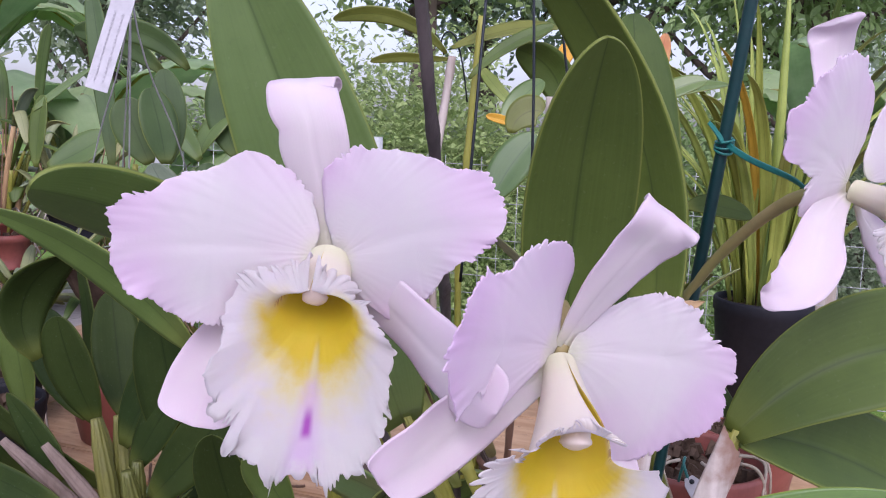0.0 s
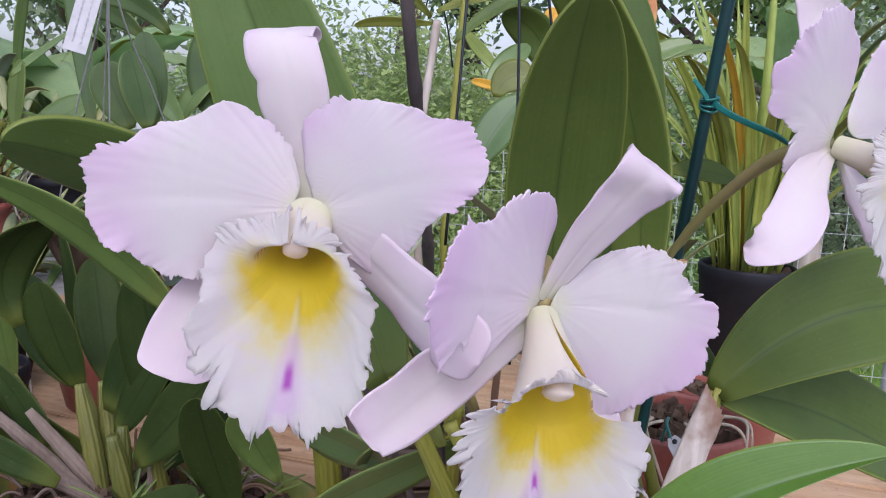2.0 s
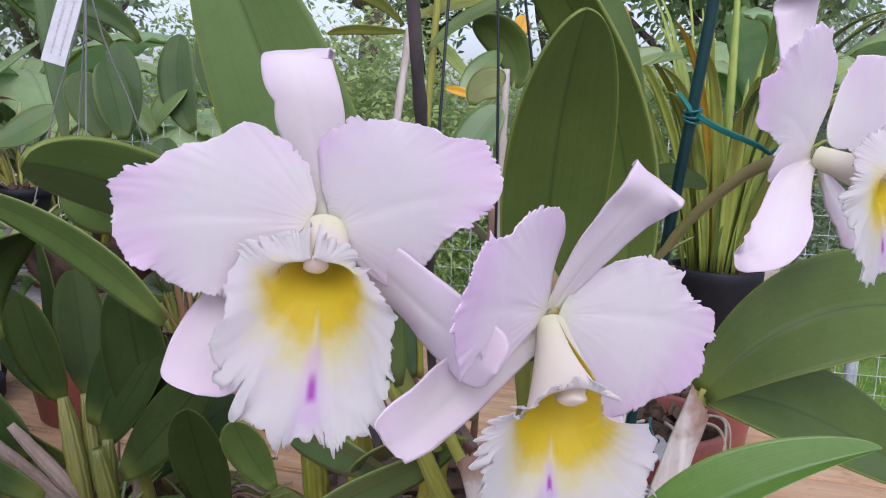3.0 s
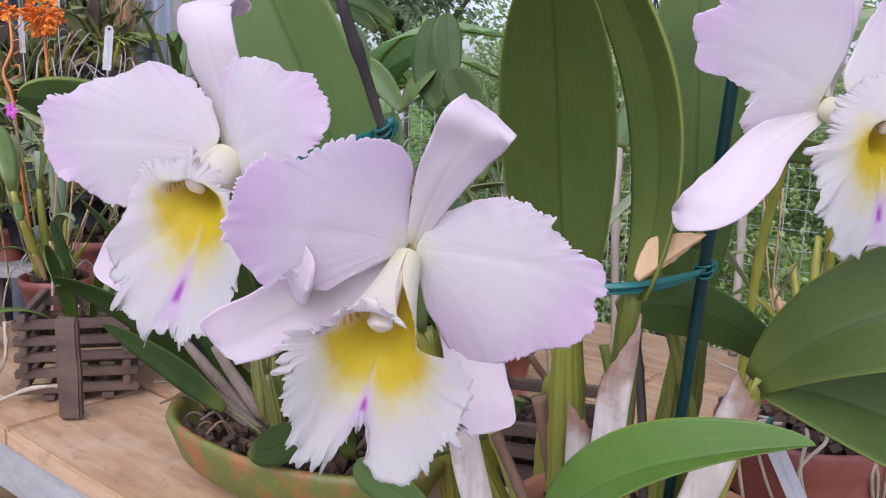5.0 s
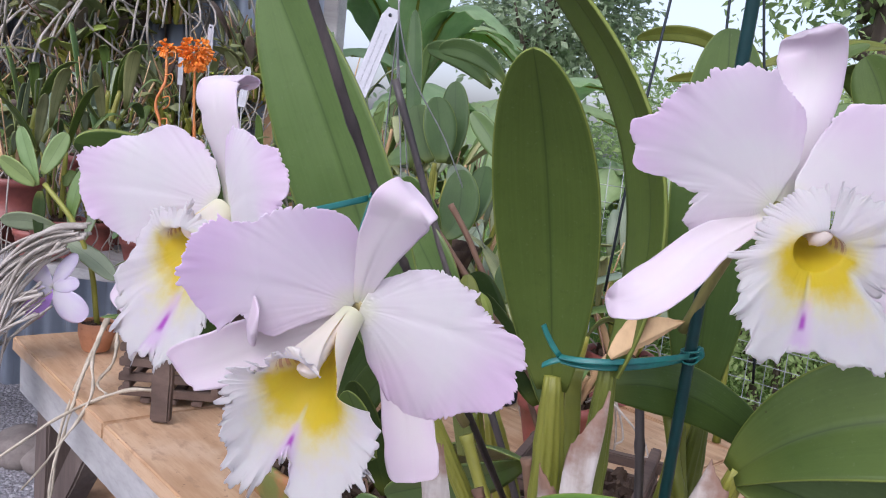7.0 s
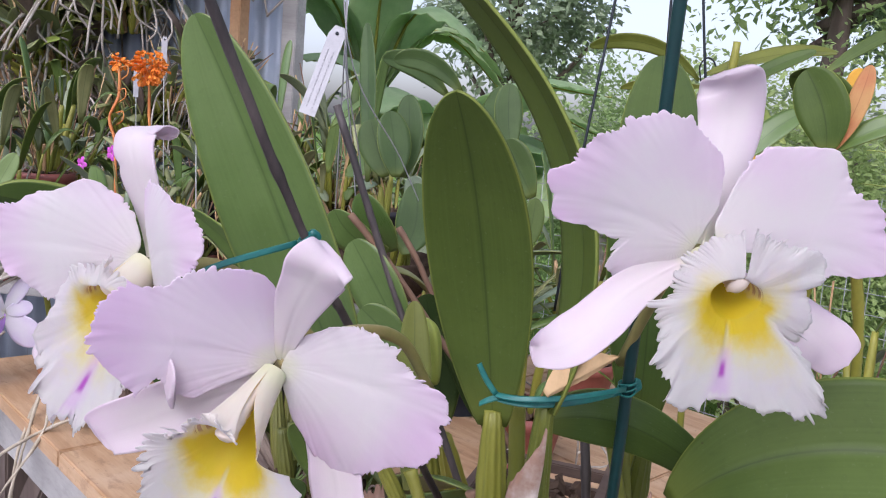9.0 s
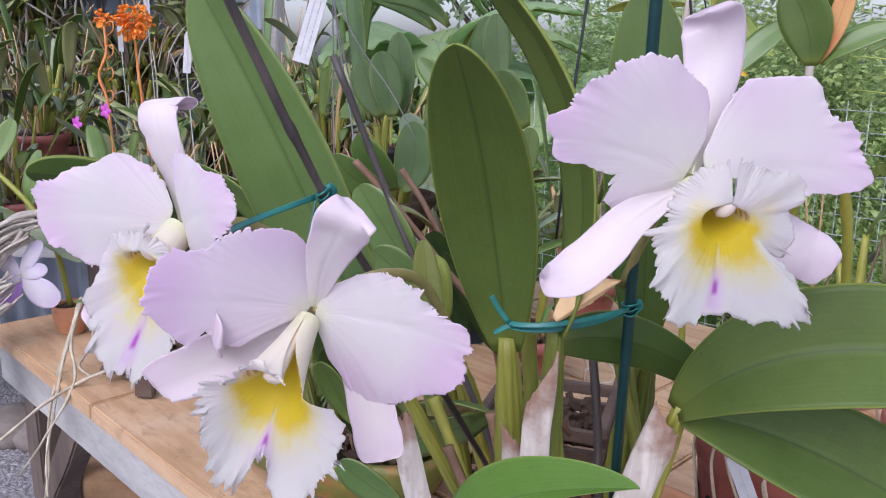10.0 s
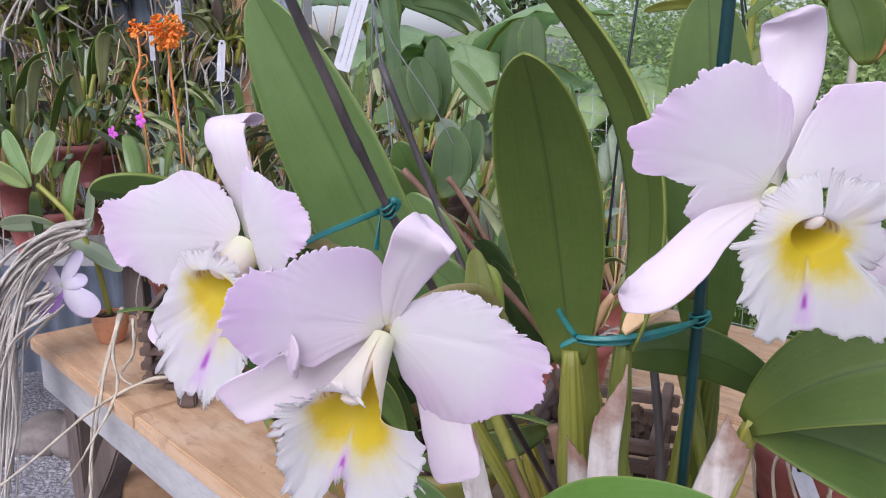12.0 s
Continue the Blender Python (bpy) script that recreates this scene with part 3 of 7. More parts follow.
def lip_mesh(name, heart, throat, down, side, rim, seed=0, r0=0.0055, r1=0.014, spread=2.9, hood=(1.0, 1.0), ext=0.010, nose=0.012, back=0.006, ruffle=0.0036, lift=0.002, turn=0.0, lacy=1.0, press=0.0):
    """The lip: a cone rolled round the column, which bends over at its mouth into a ruffled, fringed shield. rim: how far the shield reaches from the
    throat, in mm, in even steps round it, from the lowest point on. turn: how far the open seam lies beside the top; hood: how
    far the lobe on the side of -side, and that on the side of +side, stays rolled forward instead of spreading; press: how far the roof of the mouth comes down on the column."""
    O, C = Vector(heart), Vector(throat)
    d = Vector(down).normalized()
    s = Vector(side)
    s = (s - d * s.dot(d)).normalized()
    face = s.cross(d)
    axis = (C - O).normalized()
    if face.dot(axis) < 0:
        face = -face
    dp = (d - axis * d.dot(axis)).normalized()
    sq = (s - axis * s.dot(axis) - dp * s.dot(dp)).normalized()
    length = (C - O).length
    nu, nv = 60, 720
    n_tube = 20
    cols = []
    run, last = 0.0, None

    def roof(a):
        k = min(1.0, max(0.0, (abs(a) - 1.4) / 1.2))
        return 1 - press * k * k * (3 - 2 * k)

    for j in range(nv + 1):
        v = 2 * j / nv - 1
        ph = v * spread + turn
        R = around(rim, ph / (2 * math.pi) * len(rim)) * 0.001
        e = V(R * math.cos(ph), R * math.sin(ph), 0)
        run += (e - last).length if last is not None else 0.0
        last = e
        cols.append((v, ph, R, run) + margin(run, seed))
    top, uvs, nrm = [], [], []
    for i in range(nu + 1):
        tube_k = min(1.0, i / n_tube)
        q = max(0.0, (i - n_tube) / (nu - n_tube))
        for j, (v, ph, R, run, lobe, tooth, wave, shift) in enumerate(cols):
            if i <= n_tube:
                pe = v * (3.14 + (spread - 3.14) * tube_k ** 2) + turn * tube_k ** 2
                way = dp * math.cos(pe) + sq * math.sin(pe)
                r = (r0 + (r1 - r0) * (0.65 * tube_k + 0.35 * tube_k ** 2.2)) * (1 - tube_k * (1 - roof(pe)))
                p = O + axis * (length * tube_k) + way * r
                n = -way
            else:
                wt = dp * math.cos(ph) + sq * math.sin(ph)
                way = d * math.cos(ph) + s * math.sin(ph)
                k = min(1.0, max(0.0, (abs(ph) - 1.25) / 1.0))
                w = hood[1 if ph > 0 else 0] * k * k * (3 - 2 * k)
                a0 = C + wt * (r1 * roof(ph))
                t0 = (axis * length + wt * (r1 - r0) * 1.3).normalized()
                rim_w = math.exp(-(1 - q) * R / 0.0055)
                stray = 26 * min(1.0, (1 - q) * R / 0.012) * noise.noise(V(ph * 2.1, (1 - q) * R * 90, seed + 3))
                wave = cols[min(nv, max(0, int(j + stray)))][6]
                fine_w = math.exp(-(1 - q) * R / 0.0020)
                R2 = R
                far = C + way * R2 - face * back * (0.5 + 0.5 * abs(math.sin(ph)))
                roll = a0 + t0 * (ext * (1 + 0.35 * lobe)) + wt * lift
                a2 = far.lerp(roll, w)
                a1 = a0 + t0 * nose * (1 - 0.4 * w)
                p = a0 * (1 - q) ** 2 + a1 * (2 * q * (1 - q)) + a2 * q * q
                h = ruffle * (rim_w * wave * (1 - 0.35 * w)) + 0.0030 * q * q * noise.noise(V(ph * 1.3, q * 1.6, seed + 8))
                h -= 0.0012 * math.exp(-(ph / 0.07) ** 2) * math.sin(q * math.pi)
                h += 0.00012 * math.sin(q * math.pi) * noise.noise(V(ph * 14, q * 1.5, seed))
                nn = face.lerp(-wt, w).normalized()
                p = p + nn * h + way.lerp(t0, w) * (lacy * (0.0050 * tooth * fine_w + 0.0030 * lobe * rim_w))
                p = p + (s * math.cos(ph) - d * math.sin(ph)) * (0.0030 * lacy * shift * fine_w)
                n = (-wt).lerp(face, min(1.0, q * 2.5)).lerp(-wt, w).normalized()
            top.append(p)
            u = 0.38 * tube_k if i <= n_tube else 0.38 + 0.62 * q
            uvs.append((u, ph / (2 * math.pi) + 0.5))
            nrm.append(n)
    m, n = nv + 1, len(top)
    verts = top + [p - k * 0.0005 for p, k in zip(top, nrm)]
    faces = []
    for i in range(nu):
        for j in range(nv):
            a = i * m + j
            faces.append((a, a + 1, a + m + 1, a + m))
            faces.append((n + a, n + a + m, n + a + m + 1, n + a + 1))
        for j in (0, nv):
            a, b = i * m + j, (i + 1) * m + j
            faces.append((a, b, n + b, n + a))
    for j in range(nv):
        a = nu * m + j
        faces.append((a, a + 1, n + a + 1, n + a))
    me = mesh_of(name, verts, faces, uvs + uvs)
    me.materials.append(M_LIP)
    me.materials.append(M_LIPBACK)
    me.polygons.foreach_set("material_index", [1 if min(f) >= n else 0 for f in faces])
    return me


def petal_mesh(name, pts, side, radii, centre=0.5, cup=-0.003, seed=0, frill=0.0022, ruffle=0.0020):
    """A broad petal spread over a bent sheet. radii: how far it reaches from its middle, in mm, in even steps round it, from its far end on."""
    long = sum((bez(pts, (i + 1) / 40) - bez(pts, i / 40)).length for i in range(40))
    S0 = Vector(side).normalized()
    rows = []
    for i in range(101):
        k = i / 100
        T = (bez(pts, min(1, k + 0.01)) - bez(pts, max(0, k - 0.01))).normalized()
        S = (S0 - T * S0.dot(T)).normalized()
        rows.append((bez(pts, k), T, S, S.cross(T)))
    nr, na = 40, 480
    x0 = centre * long
    rim = []
    run, last = 0.0, None
    for j in range(na):
        th = 2 * math.pi * j / na
        R = around(radii, j / na * len(radii)) * 0.001
        e = V(x0 + R * math.cos(th), R * math.sin(th), 0)
        run += (e - last).length if last is not None else 0.0
        last = e
        clear = min(1.0, max(0.0, (e.x / long - 0.06) / 0.22))
        lobe, tooth, wave, shift = margin(run, seed)
        close = min(1.0, (na - j) / 14)
        rim.append((th, R + clear * close * frill * 0.6 * lobe, clear * close * wave, clear * close * tooth, clear * close * shift))
    top, uvs, nrm = [], [], []
    for i in range(nr + 1):
        rho = (i / nr) ** 0.8 if i else 0.0
        for th, R, wave, tooth, shift in rim:
            near = rho * rho * math.exp(-(1 - rho) * R / 0.0065)
            crimp = rho * rho * math.exp(-(1 - rho) * R / 0.0100)
            finer = math.exp(-(1 - rho) * R / 0.0020)
            reach = R * rho + frill * 1.05 * tooth * finer
            at = th + frill * 0.55 * shift * finer / R
            x, y = x0 + reach * math.cos(at), reach * math.sin(at)
            k = min(1.0, max(0.0, x / long))
            P, T, S, N = rows[int(k * 100)]
            f = k * 100 - int(k * 100)
            if f and int(k * 100) < 100:
                P = P.lerp(rows[int(k * 100) + 1][0], f)
            P = P + T * (x - k * long) + S * y
            ang = math.atan2(y, max(x, 0.002))
            d = cup * (y / 0.035) ** 2
            d += 0.0026 * noise.noise(V(x * 32, y * 32, seed + 1)) * rho
            d += ruffle * near * wave
            d += 0.00045 * crimp * noise.noise(V(ang * 26, x * 25, seed)) + 0.00020 * rho * noise.noise(V(ang * 11, x * 9, seed + 4))
            d -= 0.0006 * math.exp(-(y / 0.0030) ** 2) * min(1.0, x / long * 3) * max(0.0, 1 - x / long)
            top.append(P + N * d)
            nrm.append(N)
            uvs.append((math.hypot(x, y) / long, 0.5 + ang / math.pi))
    n = len(top)
    verts = top + [p - k * 0.0005 for p, k in zip(top, nrm)]
    faces = []
    for i in range(nr):
        for j in range(na):
            a, b = i * na + j, i * na + (j + 1) % na
            if i == 0:
                faces += [(a, a + na, b + na), (n + a, n + b + na, n + a + na)]
            else:
                faces += [(a, a + na, b + na, b), (n + a, n + b, n + b + na, n + a + na)]
    for j in range(na):
        a, b = nr * na + j, nr * na + (j + 1) % na
        faces.append((a, n + a, n + b, b))
    return mesh_of(name, verts, faces, uvs + uvs)


def along(values, u):
    """A smooth value at 0..1 along an open row of numbers or vectors."""
    n = len(values) - 1
    x = min(max(u, 0.0), 1.0) * n
    i = min(int(x), n - 1)
    f = x - i
    a, b, c, d = (values[min(max(i + o, 0), n)] for o in (-1, 0, 1, 2))
    return b + (c - a) * (0.5 * f) + (a * 2 - b * 5 + c * 4 - d) * (0.5 * f * f) + (b * 3 - c * 3 + d - a) * (0.5 * f ** 3)


def sepal_mesh(name, pts, sides, widths, blunt=3.0, cup=-0.002, seed=0, thick=0.0008):
    """A sepal: a narrow, thick sheet through the points. sides: the way across it, widths: its half width, both in even steps along it."""
    nu, nv = 64, 22
    line = spline(pts, nu)
    across = [Vector(v).normalized() for v in sides]
    top, nrm, uvs, faces = [], [], [], []
    for i, P in enumerate(line):
        u = i / nu
        T = (line[min(i + 1, nu)] - line[max(i - 1, 0)]).normalized()
        S = along(across, u)
        S = (S - T * S.dot(T)).normalized()
        N = S.cross(T)
        k = max(0.0, (u - 0.86) / 0.14)
        w = along(widths, u) * max(0.0, 1 - k ** blunt) ** (1 / blunt)
        for j in range(nv + 1):
            v = 2 * j / nv - 1
            rim = abs(v) ** 5
            d = cup * v * v + 0.0009 * noise.noise(V(u * 4, v * 1.3, seed)) + 0.0007 * rim * noise.noise(V(u * 9, math.copysign(3, v), seed + 2))
            d -= 0.0005 * math.exp(-(v / 0.09) ** 2) * (1 - u)
            out = w * v * (1 + 0.05 * rim * noise.noise(V(u * 7, math.copysign(5, v), seed + 4)))
            top.append(P + S * out + N * d)
            nrm.append(N)
            uvs.append((u, v * 0.5 + 0.5))
    m, n = nv + 1, len(top)
    verts = top + [p - k * thick for p, k in zip(top, nrm)]
    for i in range(nu):
        for j in range(nv):
            a = i * m + j
            faces += [(a, a + m, a + m + 1, a + 1), (n + a, n + a + 1, n + a + m + 1, n + a + m)]
        for j in (0, nv):
            a, b = i * m + j, (i + 1) * m + j
            faces.append((a, n + a, n + b, b) if j == 0 else (a, b, n + b, n + a))
    return mesh_of(name, verts, faces, uvs + uvs)


LEAF = oval(0.22, 0.58, 2.1, 0.9)
STRAP = oval(0.35, 0.35, 1.6, 0.8)


def flower(parent, pedicel, heart, throat, petals, sepals, lip, label, seed, reach=0.95, tip=1.0, up_by=0.0045):
    """A flower: its stalk, with petals, sepals, lip and column under it."""
    stalk = part("flower", tube("flower", pedicel, lambda u: 0.0032 + 0.0022 * u ** 2, 16, 10, rough=0.15), M_OVARY, parent, label)
    for k, (pts, side, radii, kw) in enumerate(petals):
        opt = dict(seed=seed + k * 3.1)
        opt.update(kw)
        shade = opt.pop("shade", M_PETAL)
        part("petal", petal_mesh("petal", pts, side, radii, **opt), shade, stalk)
    for k, (pts, sides, widths, kw) in enumerate(sepals):
        opt = dict(seed=seed + k)
        opt.update(kw)
        part("sepal", sepal_mesh("sepal", pts, sides, [w * 0.001 for w in widths], **opt), M_SEPAL, stalk)
    part("lip", lip_mesh("lip", heart, throat, seed=seed, **lip), M_LIP, stalk)
    O, C = Vector(heart), Vector(throat)
    a = C - O
    up = -Vector(lip["down"]).normalized()
    up = (up - a * (up.dot(a) / a.length_squared)).normalized()
    cpts = [O + up * 0.001, O + a * 0.5 + up * up_by * 0.8, O + a * reach * 0.85 + up * up_by, O + a * reach + up * up_by * 0.55]
    part("column", tube("column", cpts, lambda u: (0.0022 + 0.0026 * u ** 1.3) * tip * (1.0 if u < 0.8 else 1 - 0.7 * ((u - 0.8) / 0.2) ** 2.2), 22, 14, flat=0.85, rough=0.2, seed=seed), M_COLUMN, stalk)
    return stalk


# ---- the orchid in flower ----
plant = thing("orchid_plant", (0.12, 0.60, 0.86), "flowering orchid with white and lilac frilled flowers and broad leaves", "orchid")

# outlines of petals and lips: reach from the middle in mm, in even steps round
PETAL_A = [37.4, 36.5, 37.4, 32.2, 27.6, 27.0, 27.7, 28.8, 31.2, 36.1, 38.1, 38.8, 38.7, 38.6, 38.9, 36.3, 31.8, 28.6, 27.5, 27.7, 29.1, 30.4, 32.5, 31.8, 30.3, 29.8, 30.2, 32.6, 38.1, 39.3]
PETAL_B2 = [37.0, 32.2, 27.1, 23.1, 20.9, 19.9, 20.1, 22.3, 25.7, 32.6, 35.8, 38.4, 38.0, 37.6, 36.9, 37.0, 37.5, 39.1, 40.7, 44.5, 41.0, 37.2, 33.4, 29.5, 28.6, 28.7, 30.0, 33.3, 34.8, 36.5]
PETAL_C = [39.9, 40.6, 38.7, 38.6, 36.9, 31.3, 29.5, 31.8, 35.9, 41.3, 45.8, 45.8, 41.6, 39.8, 40.1, 40.9, 35.5, 31.1, 28.7, 27.9, 28.4, 24.7, 22.0, 19.8, 18.9, 29.0, 30.1, 30.7, 32.8, 36.7]
PETAL_D = [39.5, 41.1, 46.6, 49.3, 45.7, 44.7, 45.6, 48.5, 52.4, 53.5, 53.0, 49.1, 47.7, 44.3, 42.8, 41.5, 38.4, 34.9, 31.8, 29.8, 28.0, 26.7, 24.9, 23.8, 22.6, 21.7, 21.6, 21.5, 23.1, 34.3]
PETAL_E = [51.4, 56.8, 48.2, 48.9, 48.3, 46.6, 47.8, 49.7, 50.2, 47.6, 45.3, 42.6, 37.4, 34.2, 32.3, 29.2, 27.5, 26.7, 26.7, 27.2, 28.6, 29.4, 30.2, 32.2, 32.7, 31.6, 31.5, 32.0, 30.6, 30.3, 20.8, 17.5, 21.3, 27.2, 34.6, 50.0]
PETAL_F = [47.4, 39.8, 30.6, 22.6, 20.0, 20.0, 20.0, 20.0, 20.0, 20.0, 20.0, 20.0, 20.0, 20.0, 25.9, 44.2, 47.8, 45.9, 46.1, 47.7, 50.4, 48.0, 45.4, 44.5, 34.8, 31.0, 33.7, 36.6, 36.4, 41.1]
LIP_A = [61.9, 63.7, 61.6, 56.5, 47.4, 38.7, 36.9, 28.6, 25.6, 21.8, 17.6, 17, 17, 17, 17, 17, 18.4, 18.4, 20.0, 19.6, 18.9, 18.7, 19.1, 20.2, 22.1, 25.3, 28.5, 30.3, 33.5, 37.2, 38.7, 45.4, 53.8, 50.9, 61.6, 64.6]
LIP_B = [39.5, 54.0, 60.3, 54.3, 53.0, 50.1, 45.0, 41.5, 38.2, 35.0, 25.1, 22.8, 21.1, 19, 19, 19, 19, 19, 19, 19, 19, 19, 19, 19, 19, 19, 19, 19, 31.9, 33.5, 36.5, 41.7, 47.8, 53.2, 59.0, 52.1]
LIP_C = [46.4, 46.4, 51.2, 56.9, 65.9, 63.0, 35.0, 35.4, 36.9, 36.1, 35.5, 45.9, 49.1, 44.7, 41.6, 37.8, 35.0, 32.8, 30.1, 29.6, 28.0, 26.8, 26.4, 26.6, 27.6, 29.5, 28.8, 28.9, 30.4, 34.6, 36.3, 38.9, 47.0, 50.9, 58.5, 53.5]

# flower that faces the camera at the start
flower(
    plant, [(0.035, 0.49, 1.03), (0.012, 0.44, 1.10), (-0.020, 0.385, 1.158), (-0.034, 0.337, 1.165)], (-0.034, 0.334, 1.165), (-0.0348, 0.311, 1.1535),
    [
        ([(-0.036, 0.334, 1.168), (-0.060, 0.318, 1.174), (-0.086, 0.298, 1.176), (-0.107, 0.294, 1.171)], (0.02, -0.05, 1), PETAL_A, dict(frill=0.0034, ruffle=0.0020)),
        ([(-0.031, 0.334, 1.167), (-0.012, 0.320, 1.178), (0.012, 0.307, 1.186), (0.034, 0.309, 1.186)], (0.10, 0.1, -1), PETAL_B2, dict(frill=0.0034, ruffle=0.0020)),
    ],
    [
        ([(-0.034, 0.338, 1.170), (-0.037, 0.337, 1.190), (-0.0405, 0.3326, 1.208), (-0.0420, 0.3306, 1.219), (-0.0455, 0.332, 1.2285), (-0.0470, 0.3365, 1.2350), (-0.0450, 0.345, 1.2372), (-0.042, 0.3525, 1.2345), (-0.041, 0.353, 1.2300)],
         [(1, 0.0, 0.05), (1, 0.03, 0.05), (0.99, 0.09, 0.06), (0.97, 0.22, 0.09), (0.96, 0.25, 0.05)], (7.0, 10.5, 13.6, 13.0, 14.0, 12.8, 10.5, 8.0, 6.0), dict(cup=-0.0018, blunt=3.0)),
        ([(-0.038, 0.338, 1.158), (-0.050, 0.335, 1.147), (-0.066, 0.327, 1.133), (-0.077, 0.318, 1.116), (-0.080, 0.312, 1.103)], [(0.55, 0.0, -0.8), (0.75, 0.0, -0.66), (0.95, 0.1, -0.3)], (6, 13, 16, 16, 14.5), dict(blunt=2.3)),
        ([(-0.028, 0.338, 1.160), (-0.012, 0.328, 1.152), (0.008, 0.310, 1.139), (0.022, 0.300, 1.130), (0.034, 0.294, 1.122)], [(0.3, -0.1, -1), (0.35, -0.1, -1)], (7, 12.5, 15.2, 15.0, 12.5), {}),
    ],
    dict(down=(0.02, -0.32, -0.95), side=(1, 0.05, 0.0), rim=LIP_A, r0=0.0085, r1=0.0145, spread=3.05, lacy=1.4, press=0.58, hood=(0.05, 0.22), ext=0.012, lift=0.004, nose=0.005, back=-0.002, ruffle=0.0050),
    "large white orchid flower with lilac petals and a yellow and purple throat", 1.0, 0.97, 1.30, 0.0015)

# flower that hangs lower
flower(
    plant, [(0.06, 0.47, 1.09), (0.062, 0.43, 1.13), (0.062, 0.38, 1.142), (0.058, 0.338, 1.133)], (0.058, 0.334, 1.131), (0.0615, 0.302, 1.107),
    [
        ([(0.056, 0.335, 1.136), (0.042, 0.305, 1.145), (0.028, 0.282, 1.149), (0.017, 0.268, 1.145)], (0.35, 0.1, 1), PETAL_C, dict(shade=M_PETAL_PINK, frill=0.0024, ruffle=0.0013, cup=-0.002)),
        ([(0.061, 0.335, 1.134), (0.088, 0.342, 1.136), (0.115, 0.352, 1.131), (0.137, 0.364, 1.121)], (0.15, 0.2, -1), PETAL_D, dict(frill=0.0026, ruffle=0.0015, cup=-0.002)),
    ],
    [
        ([(0.059, 0.337, 1.136), (0.0659, 0.332, 1.150), (0.0752, 0.3265, 1.1654), (0.0836, 0.3235, 1.1768), (0.0905, 0.3205, 1.1850), (0.0945, 0.3225, 1.1900), (0.0965, 0.3285, 1.1915)],
         [(0.63, 0.45, -0.55), (0.62, 0.55, -0.58), (0.68, 0.55, -0.48), (0.78, 0.42, -0.46), (0.86, 0.22, -0.46)], (3.8, 6.4, 10.4, 12.8, 14.0, 13.0, 12), dict(cup=-0.0004, blunt=6.0)),
        ([(0.054, 0.337, 1.128), (0.043, 0.330, 1.122), (0.0301, 0.3205, 1.1165), (0.0171, 0.3087, 1.1090), (0.0068, 0.2985, 1.1030), (-0.0030, 0.2905, 1.0985), (-0.0060, 0.288, 1.096)],
         [(0.46, 0.3, -0.8), (0.42, 0.2, -0.88), (0.34, 0.2, -0.92), (0.28, 0.23, -0.93)], (6, 9, 12.5, 14.0, 13.6, 12.0, 11.0), dict(blunt=2.6)),
        ([(0.064, 0.349, 1.126), (0.074, 0.354, 1.104), (0.082, 0.354, 1.082), (0.088, 0.352, 1.066), (0.092, 0.351, 1.054)], [(0.88, 0.40, 0.25), (0.90, 0.40, 0.15)], (5, 10, 12.5, 13.0, 12.0), dict(blunt=3.6)),
    ],
    dict(down=(-0.16, -0.10, -1.0), side=(0.93, 0.36, 0.10), rim=LIP_B, r0=0.0055, r1=0.0150, turn=-1.05, lacy=1.35, spread=2.60, hood=(0.70, 0.85), ext=0.007, ruffle=0.0050, nose=0.006, back=-0.006, lift=0.002),
    "lilac-tinted orchid flower hanging low with a yellow throat", 5.0, 1.02, 1.45, 0.0050)

